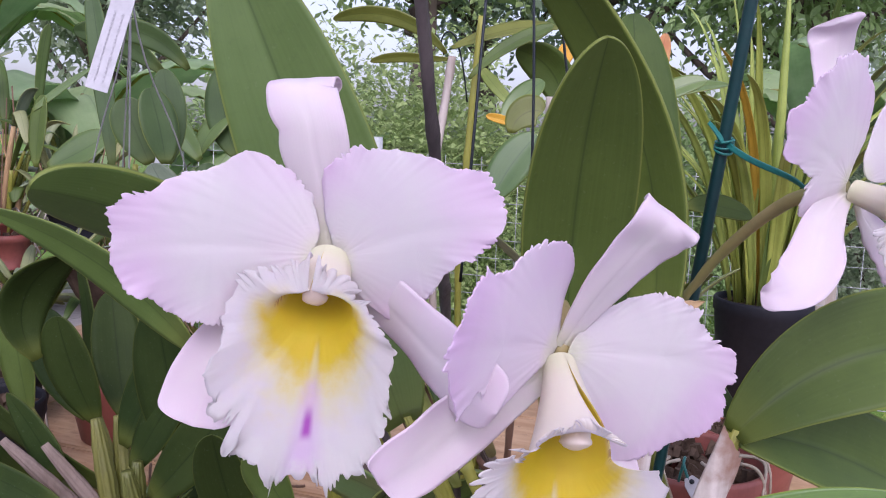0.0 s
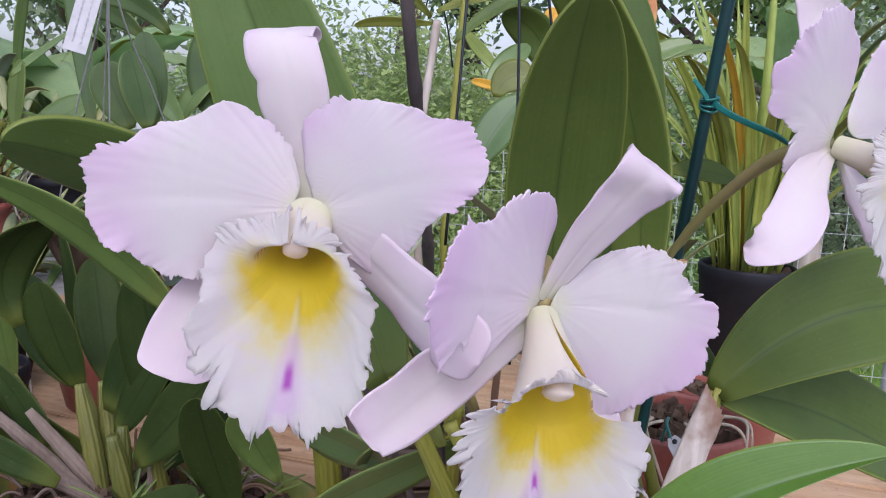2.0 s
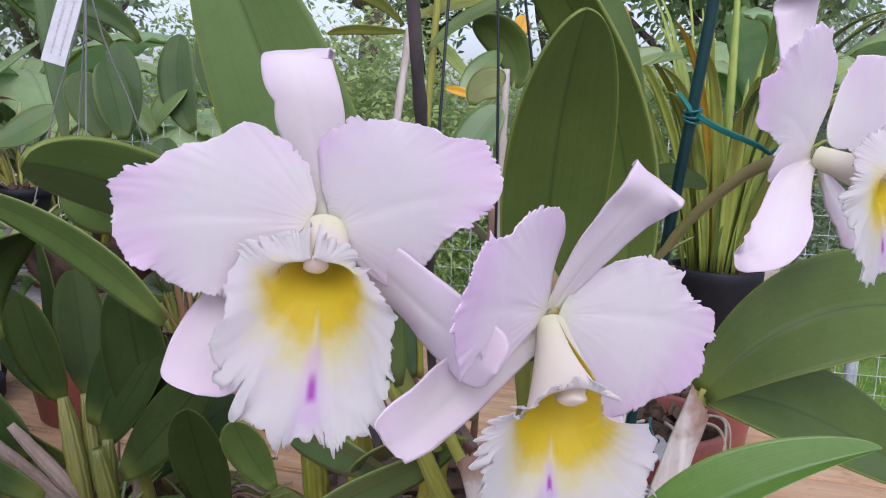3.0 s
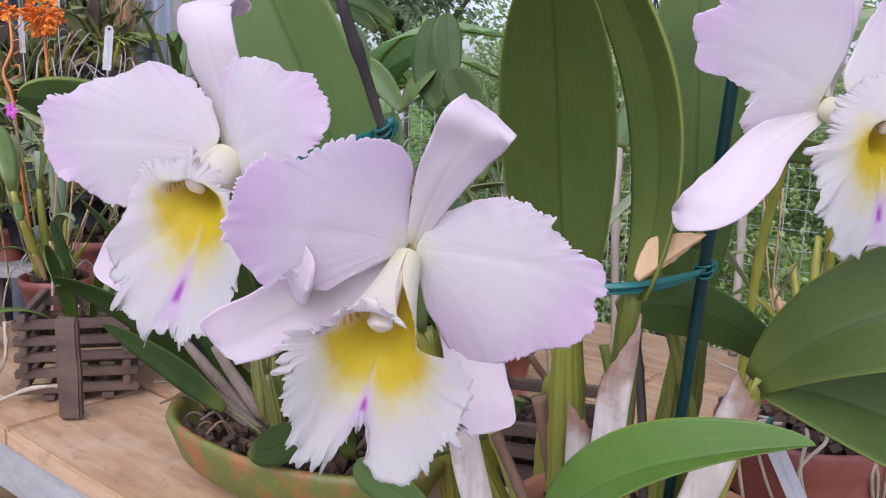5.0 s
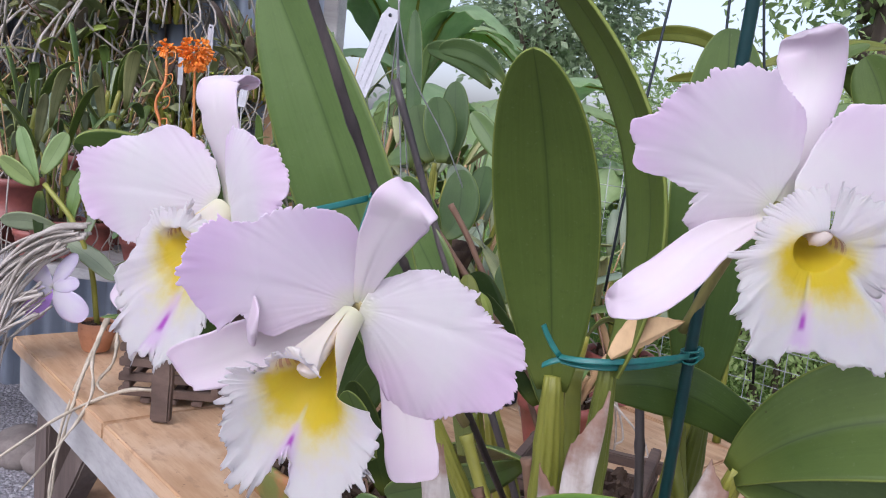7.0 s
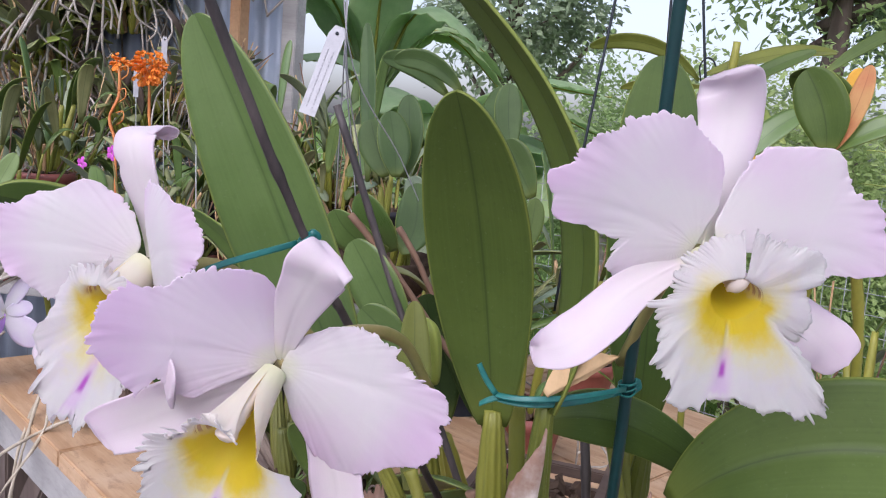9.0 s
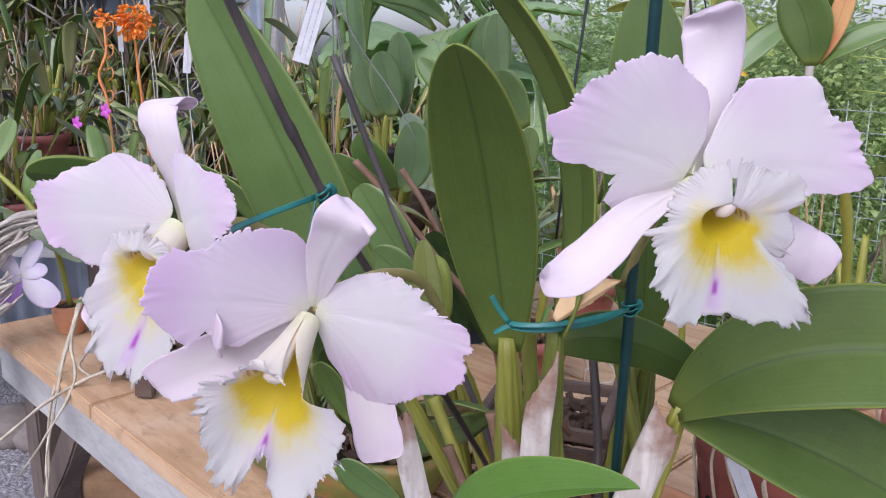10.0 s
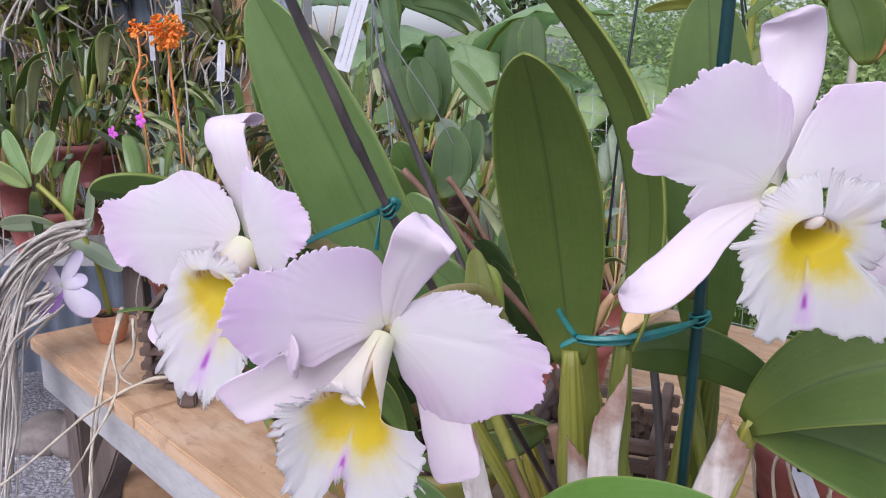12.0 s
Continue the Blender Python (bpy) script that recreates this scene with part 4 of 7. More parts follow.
# flower on the far side, tied to the green stake
flower(
    plant, [(0.150, 0.548, 1.112), (0.168, 0.530, 1.150), (0.190, 0.495, 1.185), (0.203, 0.470, 1.196), (0.211, 0.459, 1.199)], (0.213, 0.454, 1.198), (0.238, 0.427, 1.189),
    [
        ([(0.211, 0.456, 1.202), (0.195, 0.438, 1.216), (0.175, 0.410, 1.224), (0.155, 0.396, 1.222)], (0.50, 0.2, 1), PETAL_E, dict(centre=0.33, frill=0.0030, ruffle=0.0018, cup=-0.002)),
        ([(0.216, 0.456, 1.202), (0.243, 0.475, 1.212), (0.270, 0.497, 1.212), (0.297, 0.517, 1.198)], (0.1, 0.2, -1), PETAL_F, dict(frill=0.0022, ruffle=0.0016, cup=-0.002)),
    ],
    [
        ([(0.212, 0.460, 1.204), (0.212, 0.472, 1.225), (0.212, 0.483, 1.247), (0.212, 0.489, 1.265), (0.2105, 0.488, 1.279), (0.208, 0.480, 1.286)], [(0.86, 0.5, 0.0), (0.86, 0.5, 0.0), (0.86, 0.5, -0.10)], (4, 9, 14.0, 16.5, 17.0, 13.5), dict(cup=-0.0030, blunt=3.6)),
        ([(0.210, 0.456, 1.196), (0.2017, 0.4471, 1.1915), (0.1885, 0.4285, 1.179), (0.1815, 0.4135, 1.1662), (0.1714, 0.4045, 1.1562), (0.1608, 0.4025, 1.1516), (0.1545, 0.4035, 1.1515)],
         [(0.5, -0.05, -0.82), (0.68, -0.26, -0.66), (0.86, -0.30, -0.40), (0.89, -0.16, -0.44), (0.80, -0.06, -0.58)], (4.5, 7.0, 11.0, 13.4, 12.6, 9.0, 6.0), dict(blunt=2.0)),
        ([(0.217, 0.458, 1.195), (0.234, 0.482, 1.180), (0.252, 0.502, 1.168), (0.266, 0.514, 1.157), (0.279, 0.520, 1.146)], [(0.4, 0.2, -1), (0.4, 0.2, -1)], (5, 11, 14.5, 15, 13), {}),
    ],
    dict(down=(0.02, -0.20, -0.97), side=(0.82, 0.57, 0.0), rim=LIP_C, r0=0.0055, r1=0.0125, press=0.45, spread=3.10, lacy=1.4, hood=(0.10, 0.25), ext=0.012, nose=0.004, back=0.004, ruffle=0.0050),
    "white orchid flower with a deep yellow throat, on an arching stem", 9.0, 1.0, 1.25, 0.0035)


def main_leaf(pts, side, w, shade, label="", **kw):
    opt = dict(thick=0.0022, nu=44, nv=16, fold=0.004, prof=LEAF)
    opt.update(kw)
    part("leaf", blade("leaf", pts, side, w, w, **opt), shade, plant, label)


main_leaf([(0.080, 0.520, 1.060), (0.074, 0.510, 1.13), (0.074, 0.490, 1.21), (0.081, 0.436, 1.268)], (0.98, 0.20, 0.12), 0.0330, M_LEAF, "broad upright green leaf with a notched tip", fold=0.008, prof=oval(0.30, 0.55, 2.0, 0.9))
main_leaf([(0.125, 0.502, 1.085), (0.140, 0.535, 1.17), (0.129, 0.545, 1.27), (0.045, 0.510, 1.325), (-0.03, 0.48, 1.40)], (0.74, -0.67, 0.05), 0.0245, M_LEAF_MID, "long arching green leaf", prof=STRAP)
main_leaf([(-0.020, 0.505, 1.04), (-0.050, 0.480, 1.13), (-0.080, 0.455, 1.23), (-0.108, 0.424, 1.306)], (0.9, 0.30, 0.25), 0.0365, M_LEAF_BLUE, "broad upright bright green leaf", fold=0.012, prof=oval(0.3, 0.5, 1.9, 0.8))
main_leaf([(0.140, 0.640, 1.03), (0.140, 0.635, 1.12), (0.135, 0.640, 1.22), (0.123, 0.644, 1.312)], (0.95, 0.3, 0), 0.034, M_LEAF)
main_leaf([(0.195, 0.550, 1.030), (0.235, 0.545, 1.085), (0.30, 0.565, 1.110), (0.40, 0.600, 1.075)], (-0.35, 0.45, 0.80), 0.038, M_LEAF, fold=-0.015)
main_leaf([(0.195, 0.552, 1.028), (0.240, 0.575, 1.025), (0.30, 0.600, 1.002), (0.40, 0.620, 0.940)], (-0.2, 0.5, 0.85), 0.036, M_LEAF, "green leaf with a brown spot", fold=-0.013)
part("leaf", blade("leaf", [(0.112, 0.390, 0.990), (0.128, 0.378, 1.030), (0.172, 0.378, 1.050), (0.222, 0.374, 1.066)], (-0.35, 0.55, 0.75), 0.0195, 0.0135, oval(0.30, 0.50, 1.6, 0.8), 0.0020, 48, 18, fold=-0.005, prof_m=oval(0.75, 0.12, 1.05, 0.8)), M_LEAF_YOUNG, plant, "young bright green leaf")
for a, b, r, m in (((0.099, 0.549, 1.040), (0.130, 0.530, 0.900), 0.0030, M_BULB), ((0.134, 0.597, 1.045), (0.180, 0.572, 0.890), 0.0042, M_BULB), ((0.140, 0.616, 1.030), (0.165, 0.588, 0.890), 0.0030, M_BULB), ((0.101, 0.624, 1.060), (0.128, 0.599, 0.890), 0.0036, M_BLACKSTAKE), ((0.019, 0.520, 1.010), (0.070, 0.520, 0.890), 0.0042, M_BULB), ((0.044, 0.500, 0.985), (0.085, 0.500, 0.890), 0.0036, M_BROWNSTAKE), ((0.060, 0.540, 1.000), (0.080, 0.540, 0.880), 0.0050, M_BROWNSTAKE), ((0.070, 0.575, 1.060), (0.085, 0.565, 0.880), 0.0060, M_BULB)):
    part("stem", tube("stem", [b, Vector(a).lerp(Vector(b), 0.5) + V(0.003, 0, 0.002), a], lambda u, r=r: r * (1 + 0.22 * max(0, math.cos(u * 19)) ** 8), 24, 12, 6, 0.06), m, plant)
main_leaf([(0.110, 0.530, 1.068), (0.140, 0.560, 1.080), (0.180, 0.590, 1.060), (0.215, 0.610, 1.020)], (-0.2, -0.1, 0.95), 0.019, M_LEAF, prof=STRAP)
main_leaf([(-0.075, 0.420, 1.135), (-0.100, 0.385, 1.163), (-0.125, 0.350, 1.184), (-0.146, 0.318, 1.190)], (0.45, -0.3, 0.80), 0.0175, M_LEAF, fold=-0.004)


def bulb(base, top, r, shade=M_BULB, bend=(0, 0, 0), parent=None, ribs=8):
    b, t = Vector(base), Vector(top)
    mid = b.lerp(t, 0.5) + Vector(bend)
    prof = lambda u: r * (0.55 + 0.55 * math.sin(math.pi * min(1.0, 0.12 + u * 0.86)) ** 0.8)
    part("pseudobulb", tube("pseudobulb", [b, mid, t], prof, 18, 44, 11, 0.09, rough=0.12), shade, parent or plant)


def bract(base, top, r, shade=M_SHEATH, parent=None, slant=1.0, open_to=(0, -1, 0)):
    """A dry papery sheath round a pseudobulb, open on one side and torn to a point."""
    b, t = Vector(base), Vector(top)
    ax = (t - b).normalized()
    f = Vector(open_to)
    f = (f - ax * f.dot(ax)).normalized()
    g = ax.cross(f)
    nu, nv = 18, 16
    top_v, uvs, faces = [], [], []
    for i in range(nu + 1):
        u = i / nu
        for j in range(nv + 1):
            v = 2 * j / nv - 1
            a = v * 1.7 * (1 - 0.25 * u ** 2)
            reach = 1 - 0.11 * u * (1 - slant * v) - 0.03 * u ** 3 * noise.noise(V(v * 5, b.x * 70, 1.0))
            rr = r * (1 + 0.12 * noise.noise(V(u * 5, v * 3, b.x * 90)))
            top_v.append(b + (t - b) * (u * reach) + f * (math.cos(a) * rr * 0.45) + g * (math.sin(a) * rr))
            uvs.append((u, v))
    m, n = nv + 1, len(top_v)
    verts = top_v + [p + (b + ax * (p - b).dot(ax) - p).normalized() * 0.0007 for p in top_v]
    for i in range(nu):
        for j in range(nv):
            a = i * m + j
            faces += [(a, a + 1, a + m + 1, a + m), (n + a, n + a + m, n + a + m + 1, n + a + 1)]
        for j in (0, nv):
            a, c = i * m + j, (i + 1) * m + j
            faces.append((a, c, n + c, n + a))
    for j in range(nv):
        a = nu * m + j
        faces.append((a, a + 1, n + a + 1, n + a))
    part("bract", mesh_of("bract", verts, faces, uvs + uvs), shade, parent or plant, "dry papery sheath")


bulb((0.088, 0.530, 0.86), (0.080, 0.519, 1.070), 0.0100)
bulb((0.112, 0.520, 0.86), (0.122, 0.503, 1.092), 0.0082, M_LEAF_OLIVE)
bulb((0.130, 0.600, 0.86), (0.140, 0.636, 1.035), 0.0088)
bulb((0.140, 0.622, 0.86), (0.152, 0.622, 1.035), 0.0085, M_LEAF_OLIVE)
bulb((0.150, 0.560, 0.86), (0.196, 0.552, 1.034), 0.0080)
bulb((0.060, 0.560, 0.86), (-0.018, 0.506, 1.045), 0.0055)
bulb((0.100, 0.440, 0.90), (0.106, 0.402, 0.990), 0.0070)
bract((0.112, 0.490, 0.88), (0.122, 0.487, 1.080), 0.0098, open_to=(0.3, -1, 0))
bract((0.100, 0.505, 0.90), (0.099, 0.491, 1.026), 0.0078, slant=-0.8, open_to=(0.3, -1, 0))
bract((0.146, 0.535, 0.88), (0.195, 0.541, 1.046), 0.0125, slant=-0.6, open_to=(0.4, -1, 0))
bract((0.075, 0.450, 0.88), (0.028, 0.455, 1.040), 0.0095, slant=0.2, open_to=(0.2, -1, 0))
part("sheath", blade("sheath", [(0.127, 0.492, 1.098), (0.142, 0.505, 1.112), (0.159, 0.519, 1.124)], (-0.45, 0.1, 0.88), 0.0150, 0.0030, oval(0.25, 0.50, 1.15), 0.0008, 30, 14, fold=0.004, ruffle=0.0012, fringe=0.0008, seed=4), M_DRY, plant, "dry brown flower sheath")


def pot(name, at, r, h, shade, label, category="pot", lip=0.006, taper=0.78, fill=M_BARK, slots=0, seed=1, sides=40, squash=(1, 1), group=""):
    t = thing(name, at, label, category, group)
    x, y, z = at
    prof = [(r * taper * 0.9, 0.006), (r * 0.90, h - 0.02), (r * 0.94, h - 0.004), (r * 0.95, h), (r * 1.0, h), (r * 1.02, h - 0.004), (r * 1.02, h - 0.022), (r * 0.985, h - 0.026), (r * taper, 0.004), (r * taper - 0.004, 0.0)]
    if slots:
        prof = prof[:8] + [(r * 0.97, h - 0.035)] + prof[8:]
    part("body", lathe("body", prof, at, sides, squash), shade, t)
    part("growing_medium", chips("growing_medium", (x, y, z + h - 0.016), r * 0.84 * squash[0], r * 0.84 * squash[1], 160, 0.016, seed), fill, t, "loose bark chips")
    for k in range(slots):
        a = 2 * math.pi * k / slots
        rr = r * (taper + (0.985 - taper) * 0.55)
        m = Matrix.Translation(at) @ Matrix.Rotation(a, 4, "Z") @ pose(rr + 0.001, 0, h * 0.5, 0, math.degrees(math.atan2(r * (0.985 - taper), h)), 0)
        part("slot", box("slot", m, (0.003, r * 0.10, h * 0.38), 0.001), M_BLACKPOT, t, "dark drainage slot")
    return t


pot("clay_pot", (0.13, 0.60, 0.740), 0.115, 0.145, M_CLAYPOT, "round fired clay pot full of bark and roots", seed=3)

# stakes and ties
stake = thing("green_stake", (0.141, 0.588, 0.80), "straight dark green plastic plant stake", "stake")
part("rod", tube("rod", [(0.1375, 0.597, 0.80), (0.154, 0.555, 1.05), (0.1795, 0.490, 1.45)], 0.0038, 30, 10), M_GREENSTAKE, stake)
stake = thing("cane_stake", (0.02, 0.67, 0.82), "dark stained bamboo cane leaning beside the orchid", "stake")
part("rod", tube("rod", [(0.020, 0.685, 0.82), (0.0075, 0.485, 1.085), (0.0030, 0.414, 1.179), (-0.012, 0.318, 1.350)], lambda u: 0.0028 * (1 + 0.25 * max(0, math.cos(u * 25)) ** 30), 120, 10, rough=0.3), M_BLACKSTAKE, stake)


def tie(name, ring_at, axis, r, band, tails, label):
    """Plastic tape knotted round a stake: a wrap, a knot, and flat lengths of tape."""
    t = thing(name, ring_at, label, "plant tie")
    c, ax = Vector(ring_at), Vector(axis).normalized()
    a = ax.orthogonal().normalized()
    b = ax.cross(a)
    for k in range(3):
        pts = [c + ax * (0.003 * (k - 1) + 0.0012 * math.sin(i * 0.9 + k)) + a * math.cos(i * 0.7854) * r + b * math.sin(i * 0.7854) * r for i in range(9)]
        part("wrap", tube("wrap", pts, 0.0012, 24, 6, flat=0.6), M_TIE, t)
    part("knot", tube("knot", [c + a * r - ax * 0.003, c + a * (r + 0.003), c + a * (r + 0.001) + ax * 0.004, c + a * (r - 0.001)], 0.0022, 12, 8, rough=0.3), M_TIE, t)
    for pts in band:
        part("band", blade("band", pts, (0.1, 0.1, 1), 0.0018, 0.0018, lambda u: 1.0, 0.0008, 24, 4, twist=0.8), M_TIE, t)
    for pts in tails:
        part("tail", blade("tail", pts, (0.2, 0.3, 1), 0.0018, 0.0018, lambda u: 1.0, 0.0007, 12, 4, twist=0.5), M_TIE, t)
    return t


tie("plant_tie", (0.1655, 0.528, 1.218), (0.06, -0.16, 1), 0.0050,
    [[(0.167, 0.524, 1.219), (0.180, 0.508, 1.206), (0.192, 0.490, 1.206), (0.198, 0.478, 1.197)], [(0.198, 0.478, 1.197), (0.202, 0.474, 1.203), (0.204, 0.468, 1.203), (0.202, 0.466, 1.196)]],
    [[(0.164, 0.523, 1.220), (0.159, 0.522, 1.227), (0.154, 0.522, 1.232)]], "teal plastic tape tied from stake to flower stem")
tie("plant_tie", (0.157, 0.547, 1.098), (0.06, -0.16, 1), 0.0050,
    [[(0.159, 0.540, 1.099), (0.140, 0.492, 1.098), (0.115, 0.482, 1.094), (0.098, 0.484, 1.094)], [(0.155, 0.545, 1.095), (0.138, 0.496, 1.092), (0.115, 0.485, 1.090), (0.099, 0.486, 1.091)]],
    [[(0.098, 0.484, 1.094), (0.092, 0.480, 1.102), (0.088, 0.478, 1.112)], [(0.099, 0.485, 1.092), (0.093, 0.482, 1.090), (0.088, 0.482, 1.086)]], "teal plastic tape holding two leaf stems to a stake")
tie("plant_tie", (0.0030, 0.4145, 1.178), (-0.04, -0.7, 1), 0.0040,
    [[(0.0, 0.410, 1.177), (-0.008, 0.395, 1.172), (-0.016, 0.372, 1.168), (-0.022, 0.360, 1.162)], [(0.001, 0.410, 1.175), (0.003, 0.405, 1.165), (0.003, 0.402, 1.155)]],
    [], "teal plastic tape tied from cane to flower stem")


# ---- ground, fence, wall ----
bm = bmesh.new()
bmesh.ops.create_grid(bm, x_segments=40, y_segments=40, size=60)
ground = part("ground", bm, M_GROUND)
tagged(ground, "grey gravel floor that turns into lawn", "ground", kind="structure")

slab = part("pavement", box("pavement", pose(1.75, 2.45, 0.02, 0, 0, -8), (2.1, 0.9, 0.05), 0.01), M_CONCRETE)
tagged(slab, "pale concrete path beside the lawn", "pavement", kind="structure")


def wires_fence(x0, y0, x1, y1, z0, z1, pitch):
    f = thing("wire_fence", ((x0 + x1) / 2, (y0 + y1) / 2, 0), "galvanised welded wire mesh fence in front of the garden", "fence")
    a, b = V(x0, y0, 0), V(x1, y1, 0)
    length = (b - a).length
    n = int(length / pitch)
    for i in range(n + 1):
        p = a.lerp(b, i / n)
        if i % 14 == 0:
            part("post", tube("post", [(p.x, p.y + 0.02, 0), (p.x, p.y + 0.02, z1 + 0.04)], 0.016, 4, 10), M_FENCE, f)
        part("wire", tube("wire", [(p.x, p.y, z0), (p.x + 0.003, p.y, (z0 + z1) / 2), (p.x, p.y, z1)], 0.0011, 4, 5), M_FENCE, f)
    m = int((z1 - z0) / pitch)
    for k in range(m + 1):
        z = z0 + k * pitch
        part("wire", tube("wire", [(a.x, a.y - 0.002, z), ((a.x + b.x) / 2, (a.y + b.y) / 2 - 0.002, z - 0.004), (b.x, b.y - 0.002, z)], 0.0011, 4, 5), M_FENCE, f)


wires_fence(-1.0, 2.42, 2.6, 1.72, 0.05, 1.17, 0.05)


def sheet_wall(name, a, b, z1, label):
    """A wall of corrugated sheet with thickness."""
    a, b = Vector(a), Vector(b)
    n = int((b - a).length / 0.012)
    side = (b - a).normalized().cross(V(0, 0, 1))
    verts, faces = [], []
    for i in range(n + 1):
        p = a.lerp(b, i / n)
        d = side * (0.012 * math.sin(2 * math.pi * i * 0.012 / 0.085))
        for q in (p + d, p + d - side * 0.004):
            verts += [q, q + V(0, 0, z1)]
    for i in range(n):
        k = i * 4
        faces += [(k, k + 4, k + 5, k + 1), (k + 2, k + 3, k + 7, k + 6), (k + 1, k + 5, k + 7, k + 3), (k, k + 2, k + 6, k + 4)]
    faces += [(0, 1, 3, 2), (n * 4, n * 4 + 2, n * 4 + 3, n * 4 + 1)]
    w = part(name, mesh_of(name, verts, faces), M_WALL)
    return tagged(w, label, "wall", kind="structure")


sheet_wall("wall_west", (-3.6, 1.3, 0), (-1.85, 2.42, 0), 2.6, "blue-grey corrugated metal wall behind the plant shelves")


def timber(name, a, b, w, d, shade, label, category):
    a, b = Vector(a), Vector(b)
    m = Matrix.Translation((a + b) / 2) @ (b - a).to_track_quat("Z", "Y").to_matrix().to_4x4()
    ob = part(name, box(name, m, (w, d, (b - a).length), 0.003, 0.002, 4), shade)
    return tagged(ob, label, category, kind="structure")


timber("post_1", (-1.80, 2.36, 0), (-1.80, 2.36, 2.6), 0.07, 0.05, M_GREYWOOD, "grey steel-blue corner post of the wall", "post")
timber("post_2", (-1.93, 2.22, 0), (-1.93, 2.22, 2.6), 0.05, 0.05, M_STUMP, "reddish brown timber post", "post")
timber("trim_1", (-3.1, 1.56, 1.62), (-2.45, 1.90, 1.80), 0.06, 0.04, M_STUMP, "pale timber rail on the metal wall", "rail")
timber("trim_2", (-2.62, 1.78, 1.1), (-2.62, 1.78, 1.75), 0.05, 0.04, M_STUMP, "pale timber upright on the metal wall", "rail")
timber("trim_3", (-2.95, 1.45, 1.66), (-2.1, 1.55, 1.92), 0.035, 0.035, M_DARKWOOD, "dark pole across the corner", "rail")

# ---- the bench ----
BA = math.radians(-14.7)
BENCH = Matrix.Translation((-1.2, 0.88, 0)) @ Matrix.Rotation(BA, 4, "Z")
TOP = 0.74
bench = thing("bench", (-0.35, 1.18, 0), "long plant bench with tan boards and grey front rail", "bench")


def on_bench(x, y, z=TOP):
    return BENCH @ V(x, y, z)


part("front_rail", box("front_rail", BENCH @ pose(0.875, 0.018, 0.668), (1.75, 0.03, 0.086), 0.003, 0.003, 6), M_GREYWOOD, bench, "grey weathered front rail")
part("back_rail", box("back_rail", BENCH @ pose(0.875, 1.02, 0.655), (1.75, 0.03, 0.11), 0.003), M_GREYWOOD, bench)
for x in (0.03, 0.85, 1.70):
    part("cross_rail", box("cross_rail", BENCH @ pose(x, 0.52, 0.66), (0.045, 0.96, 0.09), 0.003), M_GREYWOOD, bench)
for x, y in ((-0.02, 0.09), (1.62, 0.09), (-0.02, 0.97), (1.62, 0.97)):
    part("leg", box("leg", BENCH @ pose(x, y, 0.352), (0.075, 0.075, 0.70), 0.004, 0.006, 8), M_POSTWOOD, bench, "dark weathered post")
for x0, x1 in ((0.0, 0.30), (1.6, 1.3)):
    a, b = on_bench(x0, 0.055, 0.28), on_bench(x1, 0.055, 0.64)
    m = Matrix.Translation((a + b) / 2) @ (b - a).to_track_quat("Z", "Y").to_matrix().to_4x4()
    part("brace", box("brace", m, (0.045, 0.055, (b - a).length), 0.004, 0.004, 6), M_POSTWOOD, bench, "dark diagonal brace")
RB = random.Random(4)
for row, cuts in enumerate(([0, 0.494, 1.77], [0, 0.9, 1.77], [0, 0.36, 1.2, 1.77], [0, 1.05, 1.77], [0, 0.6, 1.77])):
    for a, b in zip(cuts, cuts[1:]):
        y0, wdt = -0.012 + row * 0.212, 0.206
        me = box("board", Matrix(), (b - a - 0.004, wdt, 0.028), 0.003, 0.0012, 8)
        ob = part("board", me, M_BOARD, bench)
        ob.matrix_basis = BENCH @ pose((a + b) / 2 + 0.002, y0 + wdt / 2, TOP - 0.014 + RB.uniform(-0.003, 0.0), RB.uniform(-0.4, 0.4), RB.uniform(-0.15, 0.15), 0)

# ---- plants on and behind the bench ----


def leaf_on(owner, pts, side, w, shade, prof):
    part("leaf", blade("leaf", pts, side, w, w, prof, 0.0014, 22, 8, fold=w * R.uniform(0.08, 0.2)), shade, owner)


# the glazed dish with its plant
boat = thing("planter_dish", (-0.285, 0.77, TOP), "long mossy green and rust glazed clay dish planter", "planter")
dish_prof = [(0.075, 0.012), (0.15, 0.040), (0.166, 0.072), (0.172, 0.080), (0.182, 0.080), (0.186, 0.072), (0.165, 0.030), (0.110, 0.004), (0.100, 0.0)]
me = lathe("body", dish_prof, (0, 0, 0), 40, (1.0, 0.52), 0.03)
part("body", me, M_DISH, boat).matrix_basis = pose(-0.285, 0.77, TOP + 0.002, 0, 0, -8)
part("growing_medium", chips("growing_medium", (-0.285, 0.77, TOP + 0.062), 0.145, 0.075, 260, 0.018, 5), M_BARK, boat, "dark bark and leaf litter")

dish = thing("orchid_plant", (-0.285, 0.77, TOP + 0.06), "leafy green orchid without flowers in a glazed dish", "orchid")
# Most of these leaves carry their shadow in the leaf colour.
leaf_on(dish, [(-0.382, 0.832, 0.899), (-0.402, 0.819, 0.952), (-0.411, 0.810, 1.018)], (0.96, -0.17, 0.20), 0.0290, M_LEAF_SHADED, LEAF)
leaf_on(dish, [(-0.410, 0.869, 0.890), (-0.451, 0.877, 0.945), (-0.473, 0.887, 1.007)], (0.81, 0.45, 0.37), 0.0265, M_LEAF_SHADED, LEAF)
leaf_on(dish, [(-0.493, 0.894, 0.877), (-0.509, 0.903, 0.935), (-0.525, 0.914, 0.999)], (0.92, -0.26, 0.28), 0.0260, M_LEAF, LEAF)
